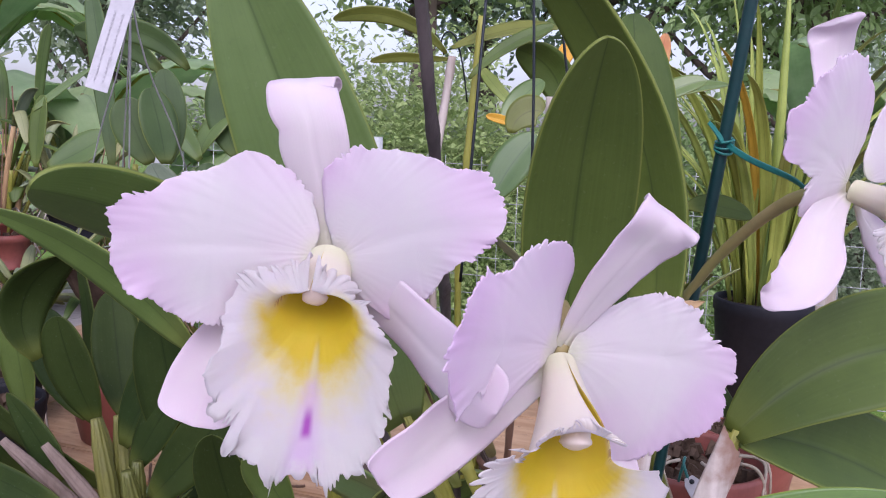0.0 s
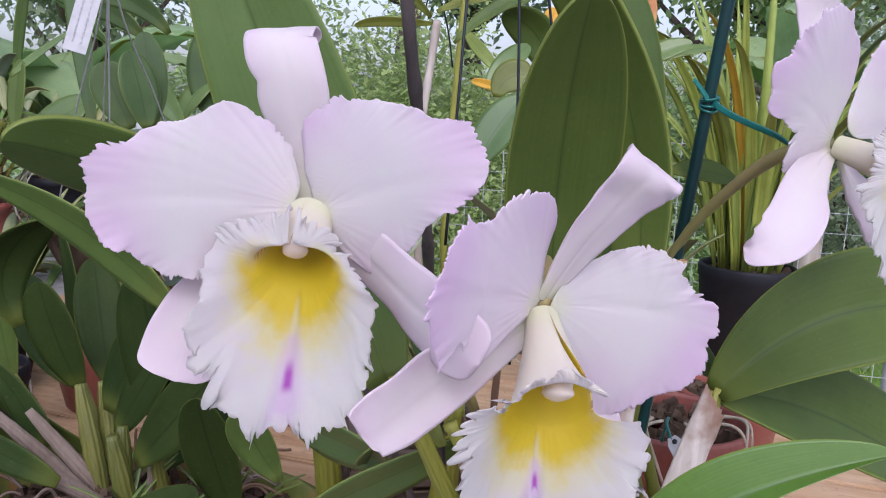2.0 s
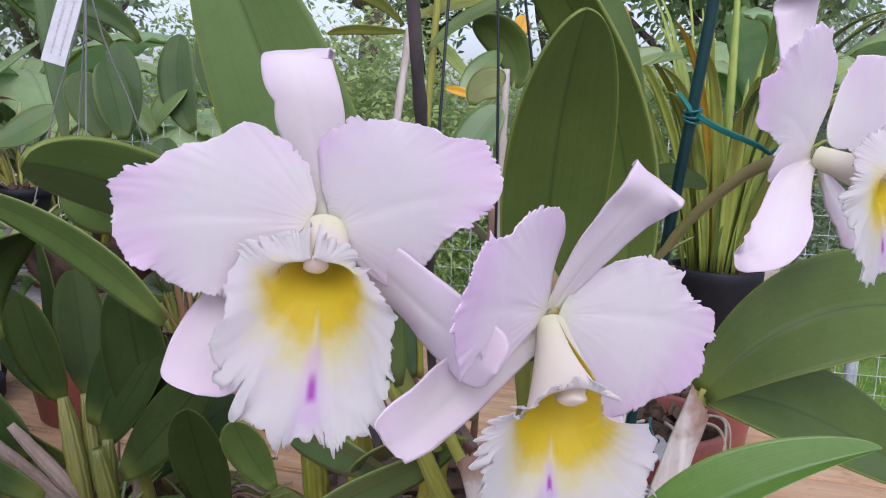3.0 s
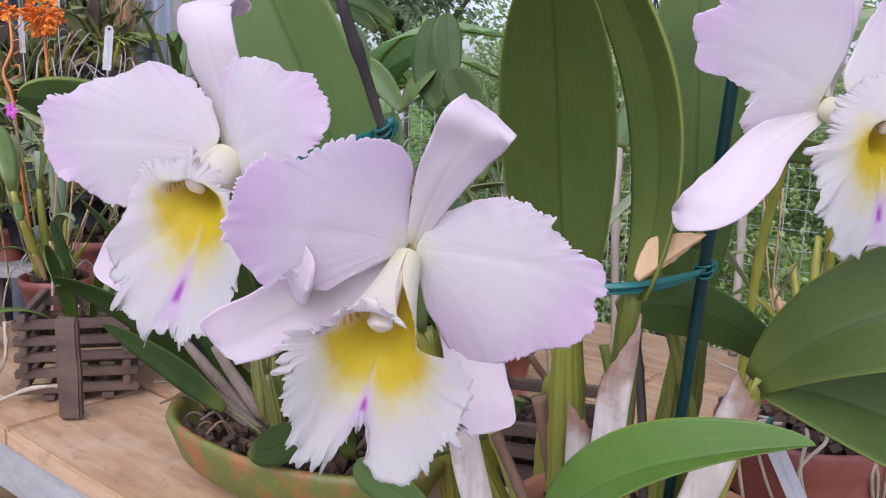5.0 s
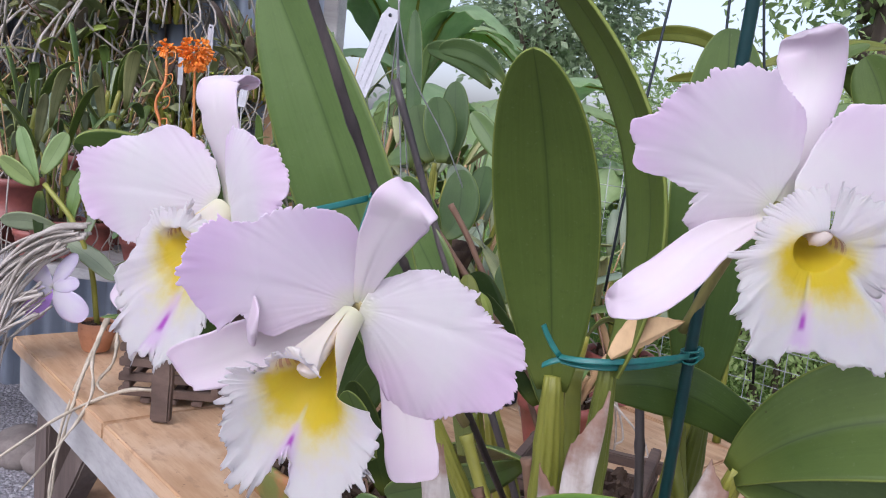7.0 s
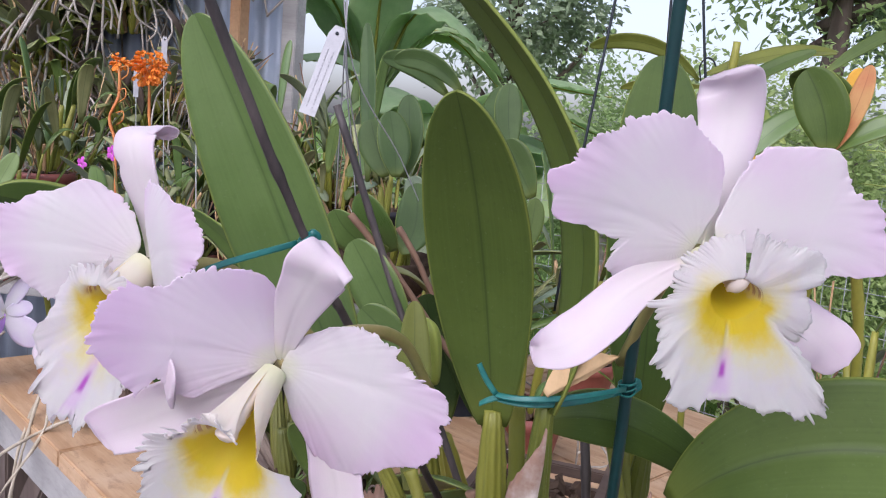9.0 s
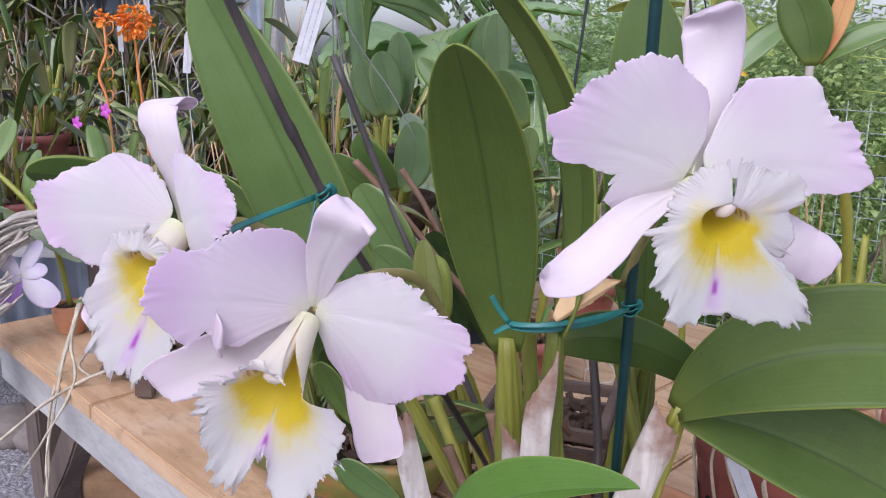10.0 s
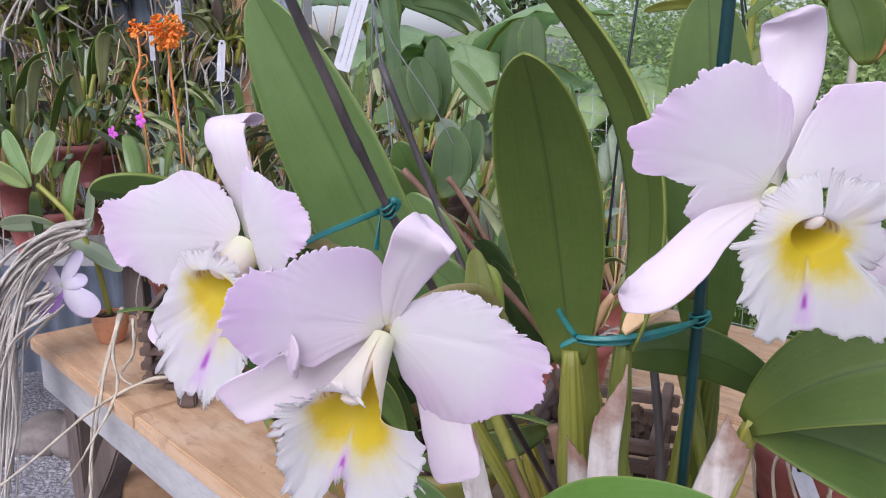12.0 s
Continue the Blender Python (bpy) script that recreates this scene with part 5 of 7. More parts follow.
leaf_on(dish, [(-0.441, 0.935, 0.922), (-0.440, 0.945, 0.983), (-0.468, 0.957, 1.062)], (0.78, -0.58, 0.24), 0.0177, M_LEAF_SHADED, STRAP)
leaf_on(dish, [(-0.369, 0.872, 0.892), (-0.394, 0.909, 0.939), (-0.422, 0.952, 1.017)], (0.86, 0.51, 0.04), 0.0280, M_LEAF_SHADED, LEAF)
leaf_on(dish, [(-0.338, 0.801, 0.888), (-0.316, 0.802, 0.950), (-0.265, 0.795, 1.013)], (0.84, -0.22, -0.50), 0.0264, M_LEAF_SHADED, LEAF)
leaf_on(dish, [(-0.324, 0.788, 0.869), (-0.295, 0.778, 0.923), (-0.251, 0.772, 0.991)], (0.69, -0.54, -0.48), 0.0260, M_LEAF_SHADED, LEAF)
leaf_on(dish, [(-0.287, 0.748, 0.859), (-0.246, 0.737, 0.907), (-0.191, 0.721, 0.976)], (0.66, -0.41, -0.63), 0.0271, M_LEAF_SHADED, LEAF)
leaf_on(dish, [(-0.403, 0.801, 0.846), (-0.434, 0.808, 0.892), (-0.469, 0.813, 0.932)], (0.79, -0.04, 0.61), 0.0181, M_LEAF_SHADED, STRAP)
leaf_on(dish, [(-0.285, 0.794, 0.832), (-0.249, 0.813, 0.876), (-0.197, 0.841, 0.906)], (0.69, -0.54, -0.48), 0.0276, M_LEAF_SHADED, LEAF)
leaf_on(dish, [(-0.433, 0.817, 0.821), (-0.504, 0.779, 0.916), (-0.554, 0.748, 0.944), (-0.586, 0.710, 0.968)], (0.69, -0.01, 0.72), 0.0180, M_LEAF_SHADED, STRAP)
leaf_on(dish, [(-0.346, 0.814, 0.831), (-0.476, 0.832, 0.863), (-0.580, 0.841, 0.978), (-0.644, 0.811, 1.044)], (0.57, -0.21, 0.79), 0.0135, M_LEAF_SHADED, STRAP)
leaf_on(dish, [(-0.275, 0.791, 0.876), (-0.276, 0.781, 0.943), (-0.291, 0.771, 1.042)], (0.98, -0.20, 0.07), 0.0360, M_LEAF_SHADED, LEAF)
leaf_on(dish, [(-0.178, 0.707, 0.831), (-0.195, 0.692, 0.897), (-0.196, 0.660, 0.962)], (0.99, 0.00, 0.14), 0.0242, M_LEAF_SHADED, LEAF)
leaf_on(dish, [(-0.276, 0.669, 0.836), (-0.254, 0.669, 0.835), (-0.199, 0.671, 0.874)], (0.40, -0.47, -0.79), 0.0202, M_LEAF_SHADED, LEAF)
leaf_on(dish, [(-0.356, 0.732, 0.842), (-0.453, 0.748, 0.879), (-0.536, 0.735, 0.912)], (0.36, 0.19, 0.91), 0.0160, M_LEAF_SHADED, STRAP)
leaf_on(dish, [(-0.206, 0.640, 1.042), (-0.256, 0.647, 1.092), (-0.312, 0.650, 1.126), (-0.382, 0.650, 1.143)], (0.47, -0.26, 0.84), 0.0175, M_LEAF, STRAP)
leaf_on(dish, [(-0.433, 0.811, 0.971), (-0.470, 0.816, 1.010), (-0.449, 0.816, 1.059), (-0.390, 0.802, 1.084)], (0.64, 0.75, -0.18), 0.0271, M_LEAF_SHADED, LEAF)
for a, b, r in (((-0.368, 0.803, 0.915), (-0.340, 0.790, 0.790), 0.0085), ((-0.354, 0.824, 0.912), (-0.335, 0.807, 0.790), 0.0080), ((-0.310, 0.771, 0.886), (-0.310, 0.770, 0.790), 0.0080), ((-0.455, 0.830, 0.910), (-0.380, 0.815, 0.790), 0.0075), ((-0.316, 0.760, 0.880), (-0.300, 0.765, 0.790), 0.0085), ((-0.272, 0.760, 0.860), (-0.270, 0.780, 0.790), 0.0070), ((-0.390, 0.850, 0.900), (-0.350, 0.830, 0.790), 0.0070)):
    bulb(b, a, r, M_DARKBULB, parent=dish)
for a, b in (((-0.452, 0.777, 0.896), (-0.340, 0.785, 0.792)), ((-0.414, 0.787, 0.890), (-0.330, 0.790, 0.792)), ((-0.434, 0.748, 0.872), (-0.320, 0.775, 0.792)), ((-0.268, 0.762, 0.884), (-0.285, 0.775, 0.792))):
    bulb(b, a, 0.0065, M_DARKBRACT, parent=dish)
for k in range(26):
    a = R.uniform(0, 6.28)
    b = V(-0.31 + math.cos(a) * 0.10, 0.79 + math.sin(a) * 0.05, TOP + 0.06)
    e = b + V(math.cos(a) * R.uniform(0.02, 0.09), math.sin(a) * R.uniform(0.01, 0.05), R.uniform(-0.01, 0.05))
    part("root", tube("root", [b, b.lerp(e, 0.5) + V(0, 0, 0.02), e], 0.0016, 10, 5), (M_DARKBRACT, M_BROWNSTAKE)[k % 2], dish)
for k in range(16):
    a = R.uniform(0, 6.28)
    b = V(-0.27 + R.uniform(-0.1, 0.1), 0.78 + R.uniform(-0.04, 0.04), TOP + 0.06)
    leaf_on(dish, [b, b + V(math.cos(a) * 0.02, math.sin(a) * 0.02, 0.03), b + V(math.cos(a) * 0.05, math.sin(a) * 0.05, 0.035 + R.uniform(0, 0.02))], (-math.sin(a), math.cos(a), 0.1), 0.0018, M_LEAF_BLUE, STRAP)

# leaves that belong to the orchid in flower, low down
front = plant
leaf_on(front, [(-0.107, 0.585, 0.931), (-0.130, 0.589, 0.960), (-0.134, 0.573, 0.988)], (0.91, -0.06, 0.42), 0.0161, M_LEAF, LEAF)
leaf_on(front, [(-0.022, 0.591, 0.943), (-0.060, 0.611, 0.954), (-0.108, 0.630, 0.958)], (-0.04, -0.44, 0.90), 0.0231, M_LEAF_BLUE, LEAF)
leaf_on(front, [(0.038, 0.585, 0.976), (0.001, 0.591, 0.984), (-0.030, 0.594, 0.966), (-0.048, 0.602, 0.940)], (-0.34, -0.85, 0.40), 0.0262, M_LEAF_BLUE, LEAF)
leaf_on(front, [(0.031, 0.592, 0.972), (-0.001, 0.593, 0.945), (-0.045, 0.590, 0.930), (-0.085, 0.576, 0.909)], (-0.34, -0.54, 0.77), 0.0210, M_LEAF_BLUE, LEAF)
leaf_on(front, [(-0.010, 0.523, 0.908), (-0.038, 0.512, 0.922), (-0.060, 0.505, 0.941)], (0.53, 0.06, 0.84), 0.0154, M_LEAF_BLUE, LEAF)
leaf_on(front, [(0.015, 0.525, 0.992), (-0.034, 0.603, 1.031), (-0.076, 0.655, 1.095)], (0.84, 0.54, 0.05), 0.0143, M_LEAF_OLIVE, LEAF)
# plants between the bench's middle and its far side
back = thing("orchid_plant", (-0.06, 0.82, TOP), "green orchid with a fat bud and dark leaves behind the flowers", "orchid")
leaf_on(back, [(-0.081, 0.735, 0.958), (-0.098, 0.740, 1.015), (-0.121, 0.744, 1.081)], (0.93, 0.25, 0.28), 0.0281, M_LEAF_SHADED, LEAF)
leaf_on(back, [(-0.029, 0.734, 0.968), (-0.054, 0.731, 1.013), (-0.104, 0.738, 1.063)], (0.77, 0.24, 0.59), 0.0146, M_LEAF_SHADED, STRAP)
leaf_on(back, [(-0.009, 0.702, 0.983), (-0.021, 0.707, 1.025), (-0.034, 0.712, 1.072)], (0.44, 0.90, 0.02), 0.0187, M_LEAF_DEEP, LEAF)
leaf_on(back, [(-0.100, 0.686, 1.041), (-0.128, 0.680, 1.084), (-0.163, 0.672, 1.135)], (0.82, 0.07, 0.56), 0.0271, M_LEAF_BLUE, LEAF)
leaf_on(back, [(-0.075, 0.643, 1.050), (-0.090, 0.638, 1.065), (-0.114, 0.628, 1.085)], (0.61, 0.19, 0.77), 0.0193, M_LEAF_BLUE, LEAF)
leaf_on(back, [(-0.115, 0.798, 1.042), (-0.116, 0.804, 1.066), (-0.113, 0.813, 1.091)], (0.93, 0.34, -0.14), 0.0158, M_LEAF_DEEP, LEAF)
bulb((-0.05, 0.80, TOP), (-0.06, 0.70, 0.96), 0.012, parent=back)
bulb((0.0, 0.80, TOP), (0.02, 0.72, 0.95), 0.011, parent=back)
bulb((-0.1, 0.80, TOP), (-0.11, 0.74, 0.97), 0.011, parent=back)
part("bud", tube("bud", [(-0.058, 0.668, 1.02), (-0.062, 0.664, 1.045), (-0.064, 0.662, 1.068), (-0.066, 0.660, 1.080)], lambda u: 0.0115 * math.sin(math.pi * (0.15 + 0.8 * u)) ** 0.9, 16, 24, 6, 0.08), M_LEAF_LIME, back, "fat ribbed lime green seed pod")

hang = thing("orchid_plant", (-0.50, 1.20, 1.02), "small upright green orchid in a hanging basket", "orchid")
leaf_on(hang, [(-0.441, 1.106, 1.163), (-0.460, 1.103, 1.207), (-0.475, 1.102, 1.250)], (0.86, 0.37, 0.35), 0.0283, M_LEAF_DEEP, LEAF)
leaf_on(hang, [(-0.416, 1.098, 1.165), (-0.422, 1.103, 1.209), (-0.440, 1.102, 1.265)], (0.67, 0.73, 0.13), 0.0266, M_LEAF_DEEP, LEAF)
leaf_on(hang, [(-0.429, 1.136, 1.163), (-0.426, 1.149, 1.218), (-0.442, 1.154, 1.294)], (0.96, 0.28, 0.06), 0.0246, M_LEAF_DEEP, LEAF)
leaf_on(hang, [(-0.384, 1.061, 1.057), (-0.392, 1.026, 1.085), (-0.409, 1.003, 1.144)], (0.94, 0.10, 0.34), 0.0293, M_LEAF_BLUE, LEAF)
leaf_on(hang, [(-0.404, 1.106, 1.050), (-0.377, 1.128, 1.078), (-0.399, 1.130, 1.157)], (0.94, 0.33, -0.12), 0.0319, M_LEAF_DEEP, LEAF)
leaf_on(hang, [(-0.401, 1.133, 1.056), (-0.385, 1.173, 1.092), (-0.397, 1.203, 1.164)], (1.00, 0.02, -0.05), 0.0294, M_LEAF_DEEP, LEAF)
leaf_on(hang, [(-0.374, 1.032, 1.061), (-0.413, 0.987, 1.069), (-0.425, 0.966, 1.119)], (0.74, 0.02, 0.68), 0.0287, M_LEAF_BLUE, LEAF)
leaf_on(hang, [(-0.524, 1.171, 1.145), (-0.545, 1.187, 1.297), (-0.567, 1.196, 1.411)], (0.97, 0.20, 0.14), 0.0154, M_LEAF_DEEP, LEAF)
for k in range(7):
    b = V(-0.49 + R.uniform(-0.04, 0.04), 1.19 + R.uniform(-0.04, 0.04), 1.0)
    bulb(b, b + V(R.uniform(-0.04, 0.04), R.uniform(-0.03, 0.03), R.uniform(0.10, 0.16)), 0.006, parent=hang)
edge = thing("orchid_plant", (-1.035, 0.935, 0.80), "pale green young orchid with a slanting stem", "orchid")
leaf_on(edge, [(-1.143, 0.875, 1.036), (-1.172, 0.871, 1.087), (-1.197, 0.869, 1.137)], (0.85, 0.25, 0.47), 0.0188, M_LEAF_PALE, LEAF)
leaf_on(edge, [(-1.142, 0.882, 1.056), (-1.133, 0.898, 1.096), (-1.123, 0.915, 1.135)], (0.67, 0.62, -0.42), 0.0172, M_LEAF_PALE, LEAF)
leaf_on(edge, [(-1.073, 0.899, 0.965), (-1.090, 0.906, 1.026), (-1.075, 0.931, 1.081)], (0.99, 0.11, -0.01), 0.0183, M_LEAF_BLUE, LEAF)
leaf_on(edge, [(-1.148, 0.872, 1.036), (-1.177, 0.860, 1.056), (-1.214, 0.842, 1.077)], (0.54, -0.03, 0.84), 0.0203, M_LEAF_PALE, LEAF)
leaf_on(edge, [(-1.049, 0.909, 0.945), (-1.041, 0.926, 0.985), (-1.051, 0.933, 1.036)], (0.99, -0.14, 0.06), 0.0176, M_LEAF_GREY, LEAF)
leaf_on(edge, [(-1.095, 0.886, 0.965), (-1.140, 0.860, 0.976), (-1.183, 0.830, 0.966)], (0.16, -0.24, 0.96), 0.0180, M_LEAF_GREY, LEAF)
leaf_on(edge, [(-1.084, 0.887, 0.945), (-1.029, 0.916, 0.925), (-0.984, 0.933, 0.884)], (-0.01, -0.79, -0.61), 0.0180, M_LEAF_GREY, LEAF)
leaf_on(edge, [(-1.138, 0.876, 1.026), (-1.128, 0.870, 0.986), (-1.118, 0.863, 0.935)], (-0.72, -0.69, -0.06), 0.0116, M_LEAF_SHADED, STRAP)
part("stem", tube("stem", [(-1.035, 0.935, 0.79), (-1.04, 0.92, 0.90), (-1.07, 0.90, 0.98), (-1.13, 0.88, 1.04)], 0.005, 20, 8, rough=0.2), M_BULB, edge)
far = thing("orchid_plant", (-0.40, 1.75, 0.9), "tall green orchid with arching leaves near the fence", "orchid")
leaf_on(far, [(-0.517, 1.443, 1.314), (-0.553, 1.432, 1.366), (-0.603, 1.405, 1.385), (-0.638, 1.381, 1.366)], (0.39, 0.01, 0.92), 0.0212, M_LEAF_DEEP, LEAF)
leaf_on(far, [(-0.372, 1.392, 1.213), (-0.389, 1.394, 1.274), (-0.393, 1.403, 1.335)], (0.85, 0.52, 0.10), 0.0259, M_LEAF_DEEP, LEAF)
leaf_on(far, [(-0.283, 1.314, 1.142), (-0.315, 1.305, 1.197), (-0.337, 1.300, 1.234)], (0.83, 0.19, 0.52), 0.0309, M_LEAF_DEEP, LEAF)
leaf_on(far, [(-0.279, 1.300, 1.055), (-0.276, 1.309, 1.094), (-0.278, 1.317, 1.142)], (0.94, 0.34, -0.08), 0.0196, M_LEAF, LEAF)
leaf_on(far, [(-0.461, 1.318, 1.074), (-0.499, 1.302, 1.104), (-0.523, 1.301, 1.154)], (0.68, 0.39, 0.61), 0.0263, M_LEAF_GREY, LEAF)
leaf_on(far, [(-0.495, 1.442, 1.157), (-0.529, 1.435, 1.211), (-0.572, 1.420, 1.254)], (0.68, 0.39, 0.62), 0.0225, M_LEAF_BLUE, LEAF)
leaf_on(far, [(-0.447, 1.504, 1.164), (-0.492, 1.514, 1.234), (-0.476, 1.532, 1.337)], (0.98, -0.10, 0.18), 0.0368, M_LEAF_DEEP, LEAF)
leaf_on(far, [(-0.519, 1.500, 1.161), (-0.511, 1.509, 1.213), (-0.461, 1.517, 1.245)], (0.74, -0.54, -0.40), 0.0269, M_LEAF_BLUE, LEAF)
leaf_on(far, [(-0.743, 1.385, 1.136), (-0.696, 1.390, 1.157), (-0.640, 1.400, 1.197)], (0.50, -0.45, -0.74), 0.0309, M_LEAF_BLUE, LEAF)
leaf_on(far, [(-0.706, 1.286, 1.141), (-0.709, 1.295, 1.194), (-0.703, 1.306, 1.256)], (0.99, -0.13, -0.00), 0.0155, M_LEAF, LEAF)
leaf_on(far, [(-0.719, 1.300, 1.229), (-0.668, 1.310, 1.275), (-0.624, 1.317, 1.304)], (0.63, -0.11, -0.77), 0.0063, M_LEAF_BLUE, STRAP)
leaf_on(far, [(-0.589, 1.511, 1.310), (-0.644, 1.514, 1.359), (-0.697, 1.515, 1.388), (-0.759, 1.510, 1.380)], (0.37, -0.20, 0.91), 0.0248, M_LEAF_DEEP, LEAF)
dend = thing("cane_orchid", (0.02, 1.46, TOP), "tall cane orchid with narrow olive leaves", "orchid")
leaf_on(dend, [(-0.068, 1.449, 1.359), (-0.119, 1.454, 1.419), (-0.197, 1.451, 1.435), (-0.264, 1.444, 1.408)], (0.23, -0.37, 0.90), 0.0145, M_LEAF_OLIVE, LEAF)
leaf_on(dend, [(-0.058, 1.448, 1.349), (-0.115, 1.445, 1.347), (-0.155, 1.443, 1.355), (-0.197, 1.438, 1.339)], (-0.04, -0.38, 0.92), 0.0089, M_LEAF_OLIVE, LEAF)
leaf_on(dend, [(-0.059, 1.451, 1.369), (-0.002, 1.458, 1.395), (0.065, 1.486, 1.420), (0.126, 1.520, 1.417)], (0.41, -0.69, -0.60), 0.0192, M_LEAF_OLIVE, LEAF)
leaf_on(dend, [(-0.025, 1.395, 1.314), (0.019, 1.406, 1.371), (0.074, 1.412, 1.392), (0.110, 1.416, 1.407)], (0.56, -0.41, -0.72), 0.0129, M_LEAF, LEAF)
leaf_on(dend, [(-0.011, 1.552, 1.346), (0.022, 1.549, 1.306), (0.065, 1.546, 1.267)], (-0.70, -0.31, -0.65), 0.0126, M_LEAF_LIME, STRAP)
leaf_on(dend, [(0.046, 1.135, 1.226), (0.048, 1.139, 1.253), (0.078, 1.142, 1.262), (0.086, 1.141, 1.255)], (0.59, -0.24, -0.77), 0.0232, M_LEAF_OLIVE, LEAF)
leaf_on(dend, [(0.066, 1.340, 1.238), (0.034, 1.339, 1.250), (0.007, 1.338, 1.253)], (0.25, -0.03, 0.97), 0.0073, M_LEAF_YELLOW, LEAF)
leaf_on(dend, [(0.196, 1.034, 1.258), (0.216, 1.034, 1.300), (0.221, 1.033, 1.350)], (0.94, -0.07, -0.33), 0.0115, M_LEAF_RED, LEAF)
leaf_on(dend, [(0.191, 1.030, 1.256), (0.190, 1.028, 1.300), (0.160, 1.024, 1.342)], (0.88, 0.10, 0.45), 0.0270, M_LEAF, LEAF)
leaf_on(dend, [(0.200, 1.036, 1.258), (0.226, 1.037, 1.288), (0.275, 1.041, 1.298)], (0.40, -0.45, -0.80), 0.0130, M_LEAF_BLUE, LEAF)
leaf_on(dend, [(0.237, 1.153, 1.272), (0.266, 1.158, 1.300), (0.334, 1.163, 1.303)], (0.25, -0.83, -0.50), 0.0142, M_LEAF_BLUE, LEAF)
leaf_on(dend, [(0.025, 0.920, 1.147), (0.036, 0.926, 1.184), (0.071, 0.934, 1.223)], (0.83, -0.35, -0.44), 0.0232, M_LEAF_BLUE, LEAF)
leaf_on(dend, [(0.138, 1.588, 1.266), (0.160, 1.611, 1.316), (0.110, 1.593, 1.380), (0.053, 1.560, 1.381)], (0.81, -0.17, 0.56), 0.0379, M_LEAF, LEAF)
leaf_on(dend, [(0.134, 1.585, 1.261), (0.170, 1.615, 1.307), (0.235, 1.656, 1.320)], (0.64, -0.34, -0.69), 0.0201, M_LEAF_BLUE, LEAF)
leaf_on(dend, [(0.034, 1.404, 1.239), (0.051, 1.422, 1.285), (0.101, 1.458, 1.320)], (0.82, -0.21, -0.54), 0.0207, M_LEAF_BLUE, LEAF)
leaf_on(dend, [(0.136, 1.628, 1.354), (0.149, 1.641, 1.384), (0.155, 1.648, 1.406)], (0.88, 0.24, -0.41), 0.0169, M_LEAF_YELLOW, LEAF)
leaf_on(dend, [(0.070, 1.810, 1.408), (0.127, 1.858, 1.477), (0.198, 1.907, 1.515)], (0.69, -0.13, -0.71), 0.0129, M_LEAF, LEAF)
leaf_on(dend, [(0.268, 1.056, 1.136), (0.216, 1.042, 1.147), (0.178, 1.032, 1.159), (0.129, 1.014, 1.144)], (0.23, -0.61, 0.76), 0.0204, M_LEAF_BLUE, LEAF)
leaf_on(dend, [(0.267, 1.057, 1.143), (0.310, 1.072, 1.151), (0.356, 1.083, 1.134)], (0.15, -0.74, -0.65), 0.0214, M_LEAF_SHADED, LEAF)
for pts, r in (([(-0.02, 1.44, TOP), (-0.03, 1.44, 1.0), (-0.022, 1.432, 1.21), (-0.01, 1.43, 1.42)], 0.006), ([(-0.06, 1.44, TOP), (-0.08, 1.44, 1.1), (-0.058, 1.449, 1.354)], 0.007), ([(0.13, 1.58, TOP), (0.12, 1.58, 1.1), (0.12, 1.585, 1.30)], 0.007), ([(0.16, 1.20, TOP), (0.17, 1.15, 1.0), (0.19, 1.10, 1.15)], 0.006), ([(0.24, 1.15, TOP), (0.25, 1.10, 1.0), (0.235, 1.02, 1.16)], 0.006)):
    part("cane", tube("cane", pts, lambda u, r=r: r * (1 + 0.25 * max(0, math.cos(u * 40)) ** 6), 40, 10, rough=0.1), M_BULB if r < 0.0065 else M_BRACT, dend)

# ---- pots on the bench ----
pot("slotted_pot", (0.231, 0.800, TOP), 0.074, 0.180, M_CLAY, "terracotta coloured plastic orchid pot with drainage slots", slots=16, seed=11)
pot("plastic_pot", (0.375, 1.08, TOP), 0.066, 0.118, M_CLAY, "plain brick red plastic pot", seed=12)
pot("clay_pot", (-1.035, 0.935, TOP), 0.032, 0.055, M_CLAYPOT, "tiny fired clay pot with a seedling", seed=13, sides=24)
pot("plastic_pot", (-0.52, 1.20, TOP), 0.085, 0.11, M_CLAY, "shallow terracotta coloured pot", seed=15)
pot("black_pot", (-0.62, 1.02, TOP), 0.065, 0.11, M_BLACKPOT, "square-shouldered black plastic pot", seed=16)
strap_pot = pot("black_pot", (0.525, 1.52, TOP), 0.085, 0.21, M_BLACKPOT, "tall black plastic pot holding strap leaves", seed=14)

# roots over the rims
for seed, (cx, cy, r, z, n) in enumerate(((0.13, 0.60, 0.112, 0.888, 12), (0.231, 0.800, 0.072, 0.922, 9))):
    rr = random.Random(seed + 30)
    t = thing("aerial_root", (cx, cy, z), "pale aerial roots trailing over the pot rim", "root", "aerial roots")
    for k in range(n):
        a = rr.uniform(3.3, 6.1)
        b = a + rr.uniform(-0.7, 0.7)
        p = [(cx + math.cos(a) * r * 0.5, cy + math.sin(a) * r * 0.5, z + 0.004), (cx + math.cos((a + b) / 2) * r * 0.95, cy + math.sin((a + b) / 2) * r * 0.95, z + 0.007), (cx + math.cos(b) * r * 1.06, cy + math.sin(b) * r * 1.06, z - 0.018), (cx + math.cos(b + 0.2) * r * 1.0, cy + math.sin(b + 0.2) * r * 1.0, z - 0.05 - rr.uniform(0, 0.04))]
        part("root", tube("root", p, 0.0016, 18, 7, rough=0.3, seed=k), M_ROOT, t)

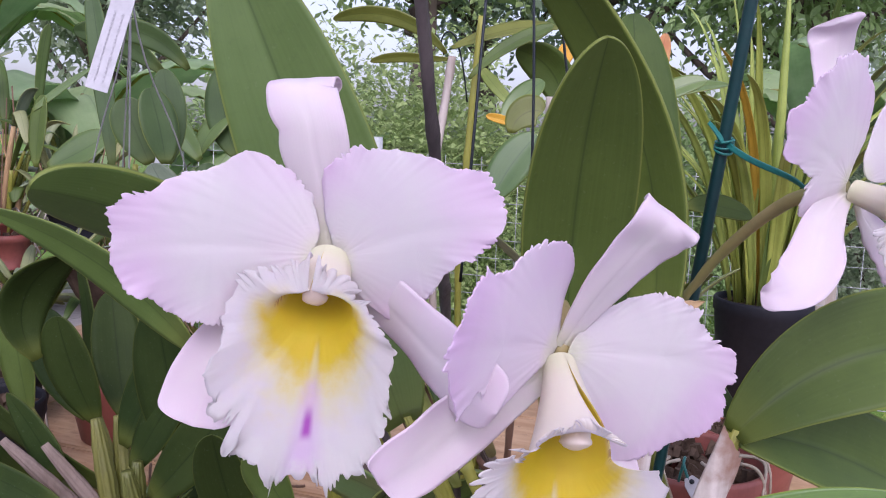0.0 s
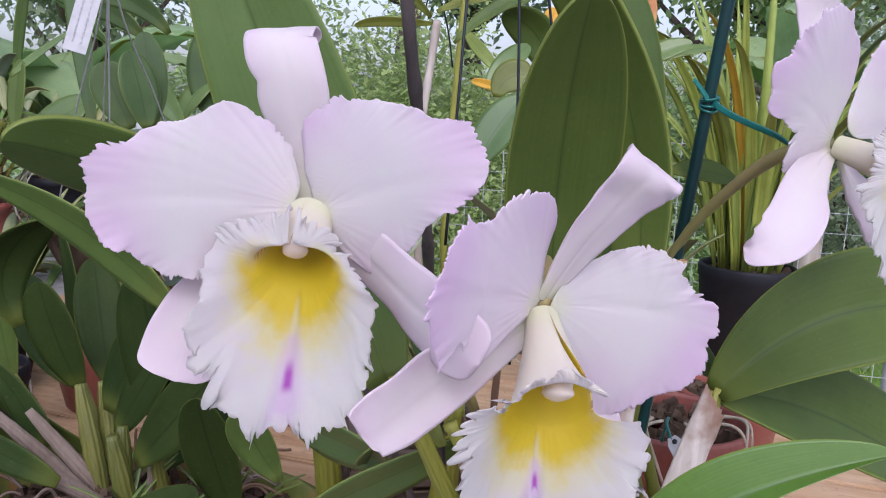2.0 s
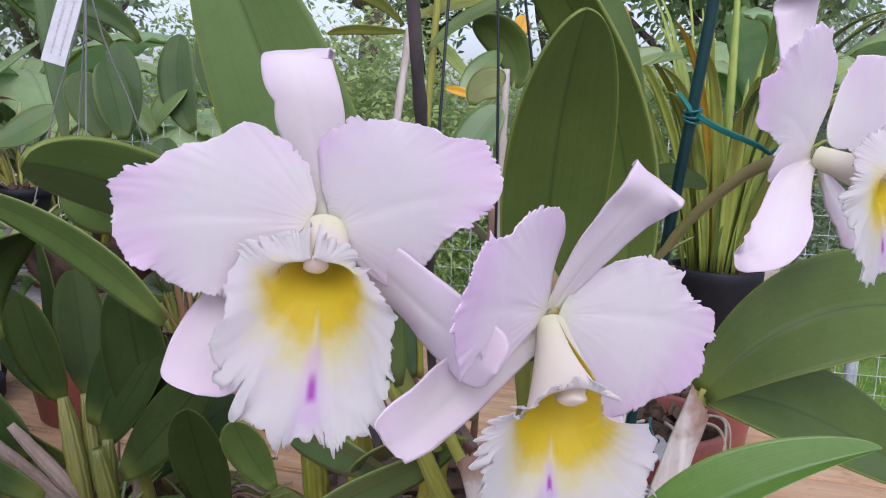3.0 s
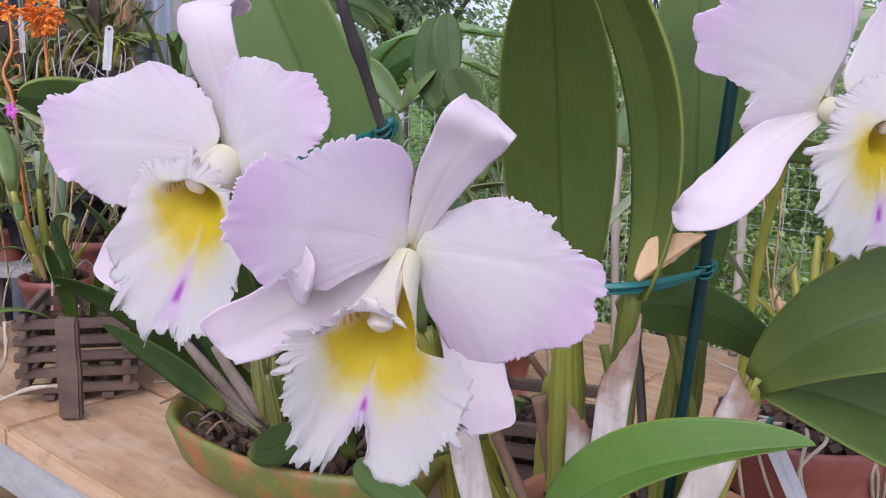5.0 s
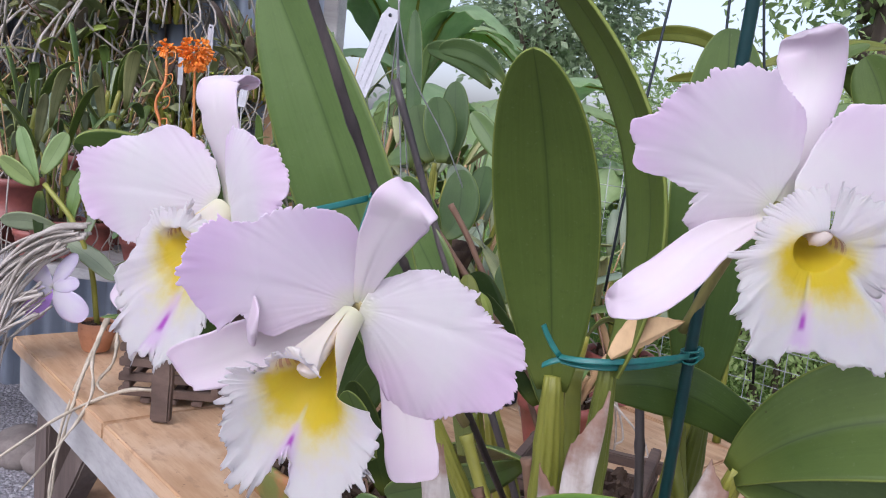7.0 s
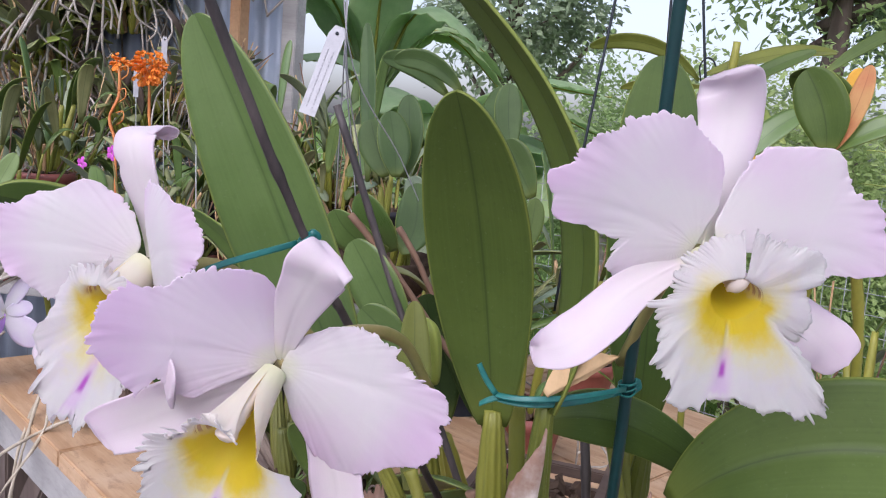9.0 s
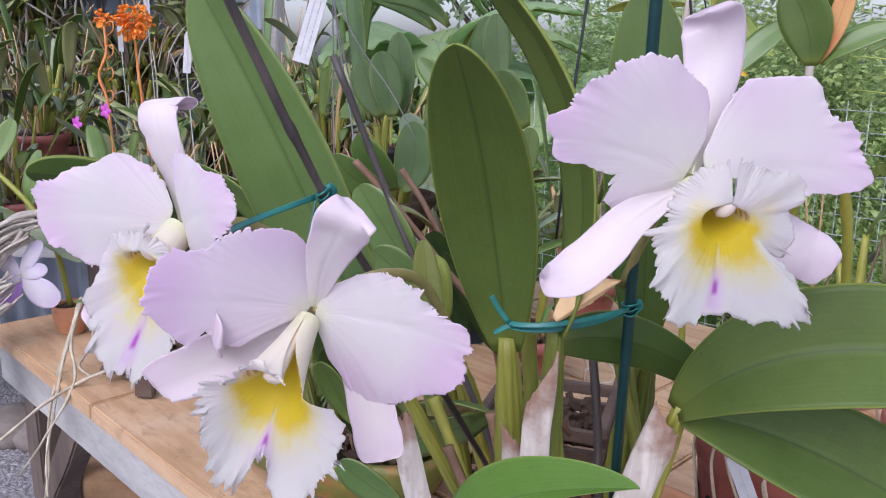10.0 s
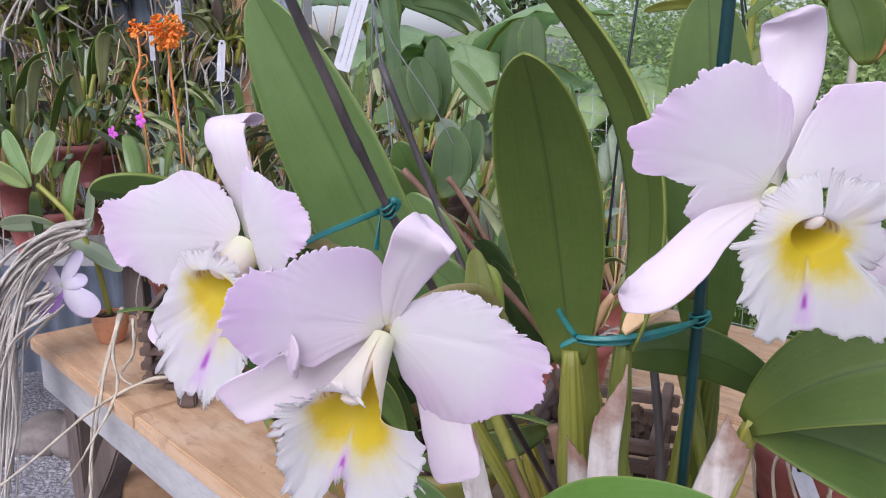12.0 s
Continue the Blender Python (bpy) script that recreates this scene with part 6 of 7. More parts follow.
# ---- strap-leaved plant ----
strap = thing("strap_leaf_orchid", (0.525, 1.52, TOP + 0.2), "clump of long yellow-green strap leaves in a black pot", "orchid")
rs = random.Random(21)
for k in range(64):
    a = rs.uniform(0, 6.283)
    reach = rs.uniform(0.03, 0.30) if k % 4 else rs.uniform(0.2, 0.42)
    h = rs.uniform(0.28, 0.62)
    b = V(0.525 + math.cos(a) * 0.04 + rs.uniform(-0.02, 0.02), 1.52 + math.sin(a) * 0.04, TOP + 0.19)
    e = b + V(math.cos(a) * reach, math.sin(a) * reach, h * (1 - 0.9 * reach))
    c = b + V(math.cos(a) * reach * 0.25, math.sin(a) * reach * 0.25, h * 0.75)
    shade = M_LEAF_LIME if k % 5 else (M_LEAF if k % 2 else M_LEAF_OLIVE)
    if k == 23:
        shade = M_LEAF_YELLOW
    part("leaf", blade("leaf", [b, c, e], (-math.sin(a) + rs.uniform(-0.5, 0.5), math.cos(a) + rs.uniform(-0.5, 0.5), 0), rs.uniform(0.007, 0.013), rs.uniform(0.007, 0.013), STRAP, 0.0009, 18, 4, fold=0.004), shade, strap)

# ---- slatted wooden basket ----


def slat_basket(x, y, turn, label, seed):
    t = thing("wooden_basket", (x, y, TOP), label, "basket")
    m = Matrix.Translation((x, y, TOP)) @ Matrix.Rotation(math.radians(turn), 4, "Z")
    for k in range(5):
        z = 0.018 + k * 0.024
        for s in (-1, 1):
            part("slat", box("slat", m @ pose(0, s * 0.068, z), (0.165, 0.012, 0.013), 0.0015, 0.001), M_DARKWOOD, t)
            part("slat", box("slat", m @ pose(s * 0.068, 0, z + 0.012), (0.012, 0.165, 0.012), 0.0015, 0.001), M_DARKWOOD, t)
    for k in (-0.04, 0, 0.04):
        part("slat", box("slat", m @ pose(k, 0, 0.006), (0.016, 0.15, 0.008), 0.001), M_DARKWOOD, t)
    part("growing_medium", chips("growing_medium", (x, y, TOP + 0.095), 0.06, 0.06, 140, 0.02, seed), M_BARK, t, "bark and charcoal")
    return t


basket = slat_basket(-0.762, 0.915, 38, "small slatted brown wooden hanging basket standing on the bench", 41)
part("peg", box("peg", pose(-0.674, 0.806, TOP + 0.072, 0, 0, 30), (0.030, 0.016, 0.142), 0.003, 0.002, 3), M_DARKWOOD, basket, "upright brown wooden peg")
slat_basket(-0.03, 0.88, 12, "brown slatted wooden basket behind the flowering orchid", 42)

basket_plant = thing("orchid_plant", (-0.762, 0.915, TOP + 0.1), "leafy orchid growing in the slatted basket", "orchid")
for k in range(16):
    a = R.uniform(0, 6.28)
    b = V(-0.762 + math.cos(a) * 0.04, 0.915 + math.sin(a) * 0.04, TOP + 0.10)
    q = R.uniform(0.04, 0.13)
    e = b + V(math.cos(a) * q, math.sin(a) * q, R.uniform(0.02, 0.15))
    leaf_on(basket_plant, [b, b.lerp(e, 0.5) + V(0, 0, 0.03), e], (-math.sin(a), math.cos(a), 0.1), R.uniform(0.008, 0.015), (M_LEAF, M_LEAF_BLUE, M_LEAF_SHADED)[k % 3], LEAF)
hanging_roots = thing("aerial_root", (-0.80, 0.83, TOP + 0.1), "pale dry roots hanging down over the bench edge", "root", "aerial roots")
for k, pts in enumerate((
    [(-0.86, 0.84, 0.86), (-0.84, 0.80, 0.80), (-0.80, 0.77, 0.745), (-0.82, 0.72, 0.66), (-0.86, 0.70, 0.60)],
    [(-0.86, 0.83, 0.84), (-0.85, 0.79, 0.77), (-0.84, 0.76, 0.70), (-0.845, 0.74, 0.62), (-0.82, 0.72, 0.565)],
    [(-0.70, 0.83, 0.775), (-0.76, 0.80, 0.765), (-0.83, 0.75, 0.72), (-0.90, 0.70, 0.65), (-0.95, 0.66, 0.60), (-0.98, 0.64, 0.575)],
    [(-0.85, 0.85, 0.84), (-0.83, 0.83, 0.79), (-0.84, 0.81, 0.755), (-0.80, 0.80, 0.748)],
    [(-0.88, 0.85, 0.85), (-0.87, 0.80, 0.76), (-0.865, 0.765, 0.68), (-0.86, 0.75, 0.58), (-0.87, 0.74, 0.52)],
)):
    part("root", tube("root", pts, lambda u: 0.0032 * (1 - 0.5 * u) * (1 + 0.2 * math.sin(u * 47)), 60, 8, rough=0.6, seed=k * 3), M_ROOT, hanging_roots)

# ---- driftwood with a small violet orchid ----
drift = thing("aerial_root", (-1.0, 0.79, 0.95), "thick curtain of grey aerial roots hanging beside the bench", "root", "aerial roots")
rd = random.Random(5)
DRAPES = (
    [(-0.978, 0.865, 0.984), (-1.022, 0.833, 0.968), (-1.065, 0.792, 0.920), (-1.096, 0.747, 0.830), (-1.104, 0.704, 0.696)],
    [(-1.000, 0.844, 0.958), (-1.044, 0.804, 0.915), (-1.063, 0.768, 0.830), (-1.054, 0.736, 0.696), (-1.044, 0.700, 0.544)],
    [(-1.006, 0.817, 0.877), (-1.044, 0.784, 0.844), (-1.055, 0.757, 0.772), (-1.047, 0.730, 0.658), (-1.047, 0.687, 0.506)],
    [(-1.007, 0.809, 0.848), (-1.047, 0.770, 0.801), (-1.078, 0.737, 0.753), (-1.119, 0.700, 0.715)],
)
for k in range(52):
    run = DRAPES[(0, 0, 1, 1, 2, 3)[k % 6]]
    sh = V(rd.uniform(-0.06, 0.014), rd.uniform(-0.03, 0.03), rd.uniform(-0.045, 0.014))
    pts = [Vector(p) + sh * (0.35 + 0.65 * q / 4) + V(rd.uniform(-0.009, 0.009), rd.uniform(-0.009, 0.009), rd.uniform(-0.008, 0.008)) for q, p in enumerate(run)]
    part("root", tube("root", pts, lambda u, r=rd.uniform(0.0014, 0.0042): r * (1 - 0.5 * u), 30, 8, rough=0.12, seed=k), M_ROOTGREY, drift)
violet = thing("violet_orchid", (-1.05, 0.86, 0.88), "small pale violet orchid flower with a deeper lip", "orchid")
vc = V(-1.035, 0.845, 0.868)
ax, ay = V(0.85, 0.53, 0), V(0, 0, 1)
vs = part("flower", tube("flower", [vc + V(-0.03, 0.05, 0.03), vc + V(-0.01, 0.03, 0.01), vc], 0.003, 8, 8), M_OVARY, violet)
for k, (ang, l, w) in enumerate(((58, 0.078, 0.013), (128, 0.066, 0.018), (20, 0.050, 0.014), (205, 0.040, 0.013), (-38, 0.078, 0.026))):
    a = math.radians(ang)
    way = ax * math.cos(a) + ay * math.sin(a)
    side = ax * -math.sin(a) + ay * math.cos(a)
    fw = V(0.45, -0.75, 0) * 0.012
    part("petal", blade("petal", [vc, vc + way * l * 0.5 + fw, vc + way * l], side, w, w, oval(0.2, 0.6, 2.2), 0.0006, 20, 10, ruffle=0.0008), M_VIOLET, vs)
part("lip", blade("lip", [vc, vc + V(-0.012, -0.020, -0.026), vc + V(-0.034, -0.026, -0.056)], ax, 0.021, 0.021, oval(0.3, 0.7, 2.5), 0.0006, 20, 10, cup=0.004, ruffle=0.001), M_VIOLETLIP, vs, "deep violet lip")

# ---- stakes, tags and wires in the background ----
for name, pts, r, shade, label in (
    ("cane_stake", [(-0.178, 0.655, 1.260), (-0.129, 0.677, 1.124), (-0.089, 0.684, 1.035), (-0.030, 0.700, 0.90), (0.02, 0.71, TOP + 0.02)], 0.0036, M_BLACKSTAKE, "dark thin cane leaning in a pot"),
    ("twig_stake", [(-0.161, 0.664, 1.161), (-0.128, 0.682, 1.120), (-0.079, 0.698, 1.059), (-0.031, 0.710, 1.005), (0.05, 0.73, 0.90)], 0.0034, M_BROWNSTAKE, "reddish brown twig stake"),
    ("twig_stake", [(-0.155, 0.736, 1.145), (-0.138, 0.743, 1.119), (-0.123, 0.747, 1.093), (-0.08, 0.755, 1.02), (-0.03, 0.76, 0.92)], 0.0032, M_BROWNSTAKE, "short broken brown twig stake"),
    ("cane_stake", [(0.055, 0.95, TOP), (0.06, 0.93, 0.9), (0.066, 0.90, 1.12)], 0.0042, M_BROWNSTAKE, "thin upright brown cane"),
):
    t = thing(name, pts[-1], label, "stake")
    part("rod", tube("rod", pts, r, 24, 8, rough=0.2), shade, t)


def plant_tag(m, w, h, label, lines=2, stick=0.0):
    """A white plastic tag, rounded at the top, with a hole and rows of grey marks."""
    t = thing("plant_tag", m.translation, label, "plant tag")
    bm = bmesh.new()
    pts = [(-w / 2, -h / 2), (w / 2, -h / 2), (w / 2, h * 0.40), (w * 0.28, h / 2), (-w * 0.28, h / 2), (-w / 2, h * 0.40)]
    f = bm.faces.new([bm.verts.new((x, 0, z)) for x, z in pts])
    ret = bmesh.ops.extrude_face_region(bm, geom=[f])
    bmesh.ops.translate(bm, vec=(0, 0.0012, 0), verts=[v for v in ret["geom"] if isinstance(v, bmesh.types.BMVert)])
    bmesh.ops.recalc_face_normals(bm, faces=bm.faces)
    bmesh.ops.transform(bm, matrix=m, verts=bm.verts)
    plate = part("plate", bm, M_TAG, t, sharp=True)
    r = random.Random(int(w * 1e5))
    if stick:
        foot = m @ V(0, 0.003, -h / 2)
        part("stick", tube("stick", [m @ V(0, 0.003, h * 0.2), foot, foot + V(0, 0.01, -stick)], 0.0012, 8, 6), M_STEEL, t)
    for k in range(lines):
        z = -h * 0.42
        while z < h * 0.22:
            l = r.uniform(0.012, 0.035) * h
            part("mark", box("mark", m @ pose((k - (lines - 1) / 2) * w * 0.36, -0.0006, z + l / 2), (w * 0.075 * r.uniform(0.7, 1.2), 0.0006, l), 0), M_INK, plate, "grey handwriting mark")
            z += l + h * r.uniform(0.008, 0.03)
    part("hole", lathe("hole", [(0.0, 0), (0.0022, 0), (0.0022, 0.0008), (0.0, 0.0008)], (0, 0, 0), 12), M_WIRE, plate).matrix_basis = m @ pose(0, -0.0008, h * 0.42, 90, 0, 0)
    return t


def tag_pose(top, bottom, face):
    top, bottom = Vector(top), Vector(bottom)
    z = (top - bottom).normalized()
    y = -Vector(face)
    y = (y - z * y.dot(z)).normalized()
    x = y.cross(z)
    return Matrix.Translation((top + bottom) / 2) @ Matrix((x, y, z)).transposed().to_4x4()


plant_tag(tag_pose((-0.365, 0.880, 1.362), (-0.388, 0.852, 1.248), (0.3, -0.95, 0)), 0.0225, 0.117, "white plastic plant tag hanging from a wire with faint grey writing", 2)
plant_tag(tag_pose((-1.035, 1.26, 1.30), (-1.035, 1.248, 1.215), (0.5, -0.8, 0)), 0.016, 0.085, "blank white plastic plant tag", 1, 0.22)
plant_tag(tag_pose((0.207, 0.702, 0.937), (0.234, 0.682, 0.893), (0.2, -0.95, 0.3)), 0.014, 0.055, "small white tag hanging in front of the slotted pot", 1)
tag_cord = thing("plant_tie", (0.205, 0.715, 0.945), "short teal cord that holds the small tag to the pot", "plant tie")
part("cord", tube("cord", [(0.207, 0.702, 0.934), (0.203, 0.706, 0.946), (0.206, 0.716, 0.948), (0.205, 0.727, 0.922)], 0.0014, 16, 6), M_TIE, tag_cord)
for x, y, z in ((-1.35, 1.42, 1.36), (-1.62, 1.55, 1.30)):
    plant_tag(tag_pose((x, y, z + 0.045), (x, y, z - 0.045), (0.5, -0.8, 0)), 0.014, 0.09, "narrow white plant tag among the orchids", 1, 0.30)

hanger = thing("wire_hanger", (-0.40, 0.95, 1.70), "thin steel wires of a hanging basket", "hanger")
for k, (x, y, z) in enumerate(((-0.46, 1.08, 1.02), (-0.58, 1.16, 1.02), (-0.40, 1.24, 1.02), (-0.53, 1.20, 1.02))):
    part("wire", tube("wire", [(-0.37, 0.895, 1.72), (-0.372, 0.90, 1.36), ((-0.372 + x) / 2, (0.90 + y) / 2, 1.19), (x, y, z)], 0.0010, 20, 6), M_TAG, hanger)
hanging_basket = thing("wire_basket", (-0.49, 1.17, 0.98), "dark hanging basket packed with roots", "basket")
part("body", lathe("body", [(0.02, 0.0), (0.07, 0.01), (0.095, 0.05), (0.10, 0.055), (0.105, 0.05), (0.08, 0.0), (0.06, -0.02)], (-0.49, 1.17, 0.97), 24, wob=0.15), M_BARK, hanging_basket)

hanger = thing("wire_hanger", (0.05, 0.90, 1.75), "three dark wires hanging from the roof", "hanger")
for pts in ([(0.030, 0.88, 1.75), (0.012, 0.826, 1.374), (0.006, 0.80, 1.22), (0.0, 0.79, 1.08)], [(0.030, 0.88, 1.75), (0.056, 0.862, 1.374), (0.064, 0.85, 1.20), (0.07, 0.84, 0.95)], [(0.030, 0.88, 1.75), (0.082, 0.885, 1.376), (0.11, 0.89, 1.2), (0.13, 0.89, 1.0)]):
    part("wire", tube("wire", pts, 0.0015, 24, 6), M_WIRE, hanger)
hook = thing("wire_hook", (0.02, 1.50, 1.33), "small bent wire hook", "hook")
part("wire", tube("wire", [(-0.075, 1.49, 1.36), (-0.08, 1.49, 1.385), (-0.07, 1.49, 1.40), (-0.055, 1.49, 1.39), (-0.04, 1.49, 1.34), (-0.03, 1.49, 1.28)], 0.0015, 24, 6), M_WIRE, hook)

# ---- shelf of orchids along the wall ----
shelf = thing("plant_shelf", (-1.9, 1.75, 0), "second timber bench along the metal wall", "bench")
SM = Matrix.Translation((-1.85, 1.72, 0)) @ Matrix.Rotation(math.radians(31), 4, "Z")
for k in range(4):
    part("board", box("board", SM @ pose(0, -0.25 + k * 0.16, 0.70), (2.0, 0.15, 0.03), 0.003), M_GREYWOOD, shelf)
for x in (-0.9, 0, 0.9):
    for y in (-0.25, 0.22):
        part("leg", box("leg", SM @ pose(x, y, 0.342), (0.06, 0.06, 0.68), 0.003), M_POSTWOOD, shelf)


def cattleya(seed, n, h, spread, shades, label, potshade=None, slim=1.0):
    """A potted orchid of that height with pseudobulbs, leaves of mixed age, roots and dry stems, at the origin."""
    r = random.Random(seed)
    t = thing("orchid_plant", (0, 0, 0), label, "orchid", "orchids in the background")
    ph = 0.09 if potshade else 0.0
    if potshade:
        part("pot", lathe("pot", [(0.04, 0.01), (0.058, ph - 0.01), (0.062, ph), (0.068, ph), (0.068, ph - 0.018), (0.064, ph - 0.02), (0.048, 0)], (0, 0, 0), 20), potshade, t)
        part("growing_medium", chips("growing_medium", (0, 0, ph - 0.008), 0.052, 0.052, 40, 0.02, seed), M_BARK, t)
    for k in range(n):
        a = r.uniform(0, 6.283)
        lean = r.uniform(0.1, 1.2) * spread
        b = V(math.cos(a) * 0.03, math.sin(a) * 0.03, ph - 0.005)
        tp = b + V(math.cos(a) * lean * 0.5, math.sin(a) * lean * 0.5, h * r.uniform(0.15, 0.5))
        rad = r.uniform(0.0035, 0.007)
        part("pseudobulb", tube("pseudobulb", [b, b.lerp(tp, 0.5) + V(0, 0, 0.01), tp], lambda u: rad * (0.6 + 0.5 * math.sin(math.pi * (0.1 + 0.8 * u))), 8, 8), (M_BULB, M_BULB, M_DRY, M_LEAF_OLIVE)[k % 4], t)
        for q in range(r.choice((1, 2, 2))):
            a2 = a + r.uniform(-1.5, 1.5)
            out = lean * r.uniform(0.4, 1.6)
            e = tp + V(math.cos(a2) * out, math.sin(a2) * out, h * r.uniform(-0.1, 0.55))
            c = tp.lerp(e, 0.45) + V(0, 0, h * r.uniform(0.08, 0.24))
            w = r.uniform(0.006, 0.019) * slim
            part("leaf", blade("leaf", [tp, c, e], (-math.sin(a2), math.cos(a2), r.uniform(-0.6, 0.6)), w, w, r.choice((LEAF, LEAF, STRAP)), 0.0012, 12, 4, fold=w * r.uniform(0.1, 0.4)), r.choice(shades), t)
    for k in range(n // 2):
        a = r.uniform(0, 6.283)
        q = V(math.cos(a), math.sin(a), 0)
        part("root", tube("root", [q * 0.04 + V(0, 0, ph), q * 0.075 + V(0, 0, ph + 0.015), q * r.uniform(0.08, 0.13) + V(r.uniform(-0.03, 0.03), 0, ph - 0.05), q * 0.09 + V(0, 0, ph - r.uniform(0.06, 0.12))], 0.0019, 10, 5), M_ROOTGREY, t)
        part("dry_stem", tube("dry_stem", [q * 0.02 + V(0, 0, ph), q * 0.05 + V(0.01, 0, h * 0.4), q * r.uniform(0.03, 0.12) + V(0, 0.02, h * r.uniform(0.6, 1.05))], 0.0016, 8, 5), (M_BROWNSTAKE, M_DRY)[k % 2], t)
    return t


GREENS = (M_LEAF, M_LEAF_FADED, M_LEAF_BLUE, M_LEAF_GREY, M_LEAF_GREY)
kinds = [
    cattleya(101, 13, 0.34, 0.12, GREENS, "leafy potted orchid with dark green leaves", M_CLAY),
    cattleya(102, 15, 0.26, 0.15, GREENS, "spreading potted orchid with many leaves", M_BLACKPOT),
    cattleya(103, 11, 0.42, 0.10, (M_LEAF, M_LEAF_BLUE, M_LEAF_GREY, M_LEAF_FADED), "tall potted orchid with blue-green leaves", M_CLAY),
    cattleya(104, 24, 0.15, 0.085, (M_LEAF_FADED, M_LEAF_LIME, M_LEAF_GREY, M_LEAF_FADED, M_DARKBRACT), "low yellowish orchid clump on the wall", None, 1.0),
]
rk = random.Random(77)
spots = []
for i in range(9):
    for j in range(3):
        spots.append((SM @ V(-0.95 + i * 0.235 + rk.uniform(-0.05, 0.05), -0.24 + j * 0.2 + rk.uniform(-0.04, 0.04), 0.716), rk.randrange(3)))
for x, y, z in ((-1.06, 1.13, TOP), (-0.93, 1.30, TOP), (-0.72, 1.22, TOP), (-0.58, 1.42, TOP), (-0.40, 1.32, TOP), (-0.24, 1.52, TOP), (-0.2, 1.18, TOP), (0.25, 1.40, TOP)):
    spots.append((V(x, y, z), rk.randrange(3)))
first = set()
for p, k in spots:
    m = Matrix.Translation(p) @ Matrix.Rotation(rk.uniform(0, 6.28), 4, "Z")
    if k not in first:
        first.add(k)
        kinds[k].matrix_basis = m
    else:
        copy_thing(kinds[k], m)
# taller plants standing and hanging in front of the wall
for i in range(13):
    s = rk.random()
    p = V(-1.75, 1.18, 0).lerp(V(-0.95, 1.72, 0), s) + V(rk.uniform(-0.16, 0.16), rk.uniform(-0.1, 0.25), rk.uniform(0.74, 0.98))
    copy_thing(kinds[rk.choice((0, 2, 2, 1))], Matrix.Translation(p) @ Matrix.Rotation(rk.uniform(0, 6.28), 4, "Z") @ Matrix.Scale(rk.uniform(0.8, 1.15), 4))
# clumps fixed on the metal wall and its timbers
for i in range(46):
    s = rk.uniform(0.02, 0.98)
    base = V(-3.3, 1.42, 0).lerp(V(-1.9, 2.30, 0), s) + V(0.05, -0.09, rk.uniform(0.95, 1.95))
    m = Matrix.Translation(base) @ Matrix.Rotation(rk.uniform(0, 6.28), 4, "Z") @ Matrix.Rotation(rk.uniform(-0.5, 0.5), 4, "X") @ Matrix.Scale(rk.uniform(1.0, 1.9), 4)
    if i == 0:
        kinds[3].matrix_basis = m
    else:
        copy_thing(kinds[3], m)

# orange flower spike
spike = thing("orange_orchid", (-1.27, 1.25, 0.85), "orange flower spikes rising above the potted orchids", "orchid")
for k, (run, n, size) in enumerate((
    ([(-1.245, 1.24, 0.80), (-1.248, 1.219, 1.007), (-1.268, 1.231, 1.093), (-1.284, 1.238, 1.156), (-1.305, 1.239, 1.205), (-1.298, 1.257, 1.255), (-1.316, 1.269, 1.330)], 46, 0.015),
    ([(-1.26, 1.32, 0.82), (-1.27, 1.33, 1.05), (-1.29, 1.335, 1.20), (-1.300, 1.338, 1.325)], 260, 0.040),
)):
    st = part("stem", tube("stem", run, 0.0034, 40, 8, rough=0.5, seed=k), M_ORANGESTEM, spike)
    if k == 0:
        for q in range(4):
            c = V(-1.292 + 0.006 * q, 1.245, 1.14 + 0.05 * q)
            part("tendril", tube("tendril", [c, c + V(0.02, 0, 0.012), c + V(0.014, 0.004, 0.03), c + V(-0.004, 0, 0.026)], 0.0016, 16, 6), M_ORANGESTEM, spike)
    rr = random.Random(k)
    for i in range(n):
        d = V(rr.gauss(0, 1), rr.gauss(0, 1), rr.gauss(0, 0.9)).normalized()
        c = Vector(run[-1]) + d * size * rr.uniform(0.25, 1.0)
        side = d.orthogonal().normalized()
        part("floret", blade("floret", [c, c + d * 0.005, c + d * 0.010 + V(0, 0, -0.003)], side, 0.0046, 0.0046, oval(0.3, 0.6, 2.0), 0.0006, 4, 4, cup=0.002), M_ORANGE, st)
for p in ((-1.30, 1.17, 1.10), (-1.24, 1.20, 1.13)):
    t = thing("magenta_flower", p, "tiny magenta orchid bloom among the leaves", "orchid")
    c = Vector(p)
    part("stem", tube("stem", [c + V(0.0, 0.05, -0.35), c + V(0.01, 0.02, -0.15), c], 0.002, 10, 6), M_OVARY, t)
    for i in range(5):
        a = i * 1.2566
        part("petal", blade("petal", [c, c + V(math.cos(a) * 0.008, -0.004, math.sin(a) * 0.008), c + V(math.cos(a) * 0.018, 0, math.sin(a) * 0.018)], (-math.sin(a), 0, math.cos(a)), 0.006, 0.006, oval(0.3, 0.6), 0.0005, 6, 4), M_MAGENTA, t)

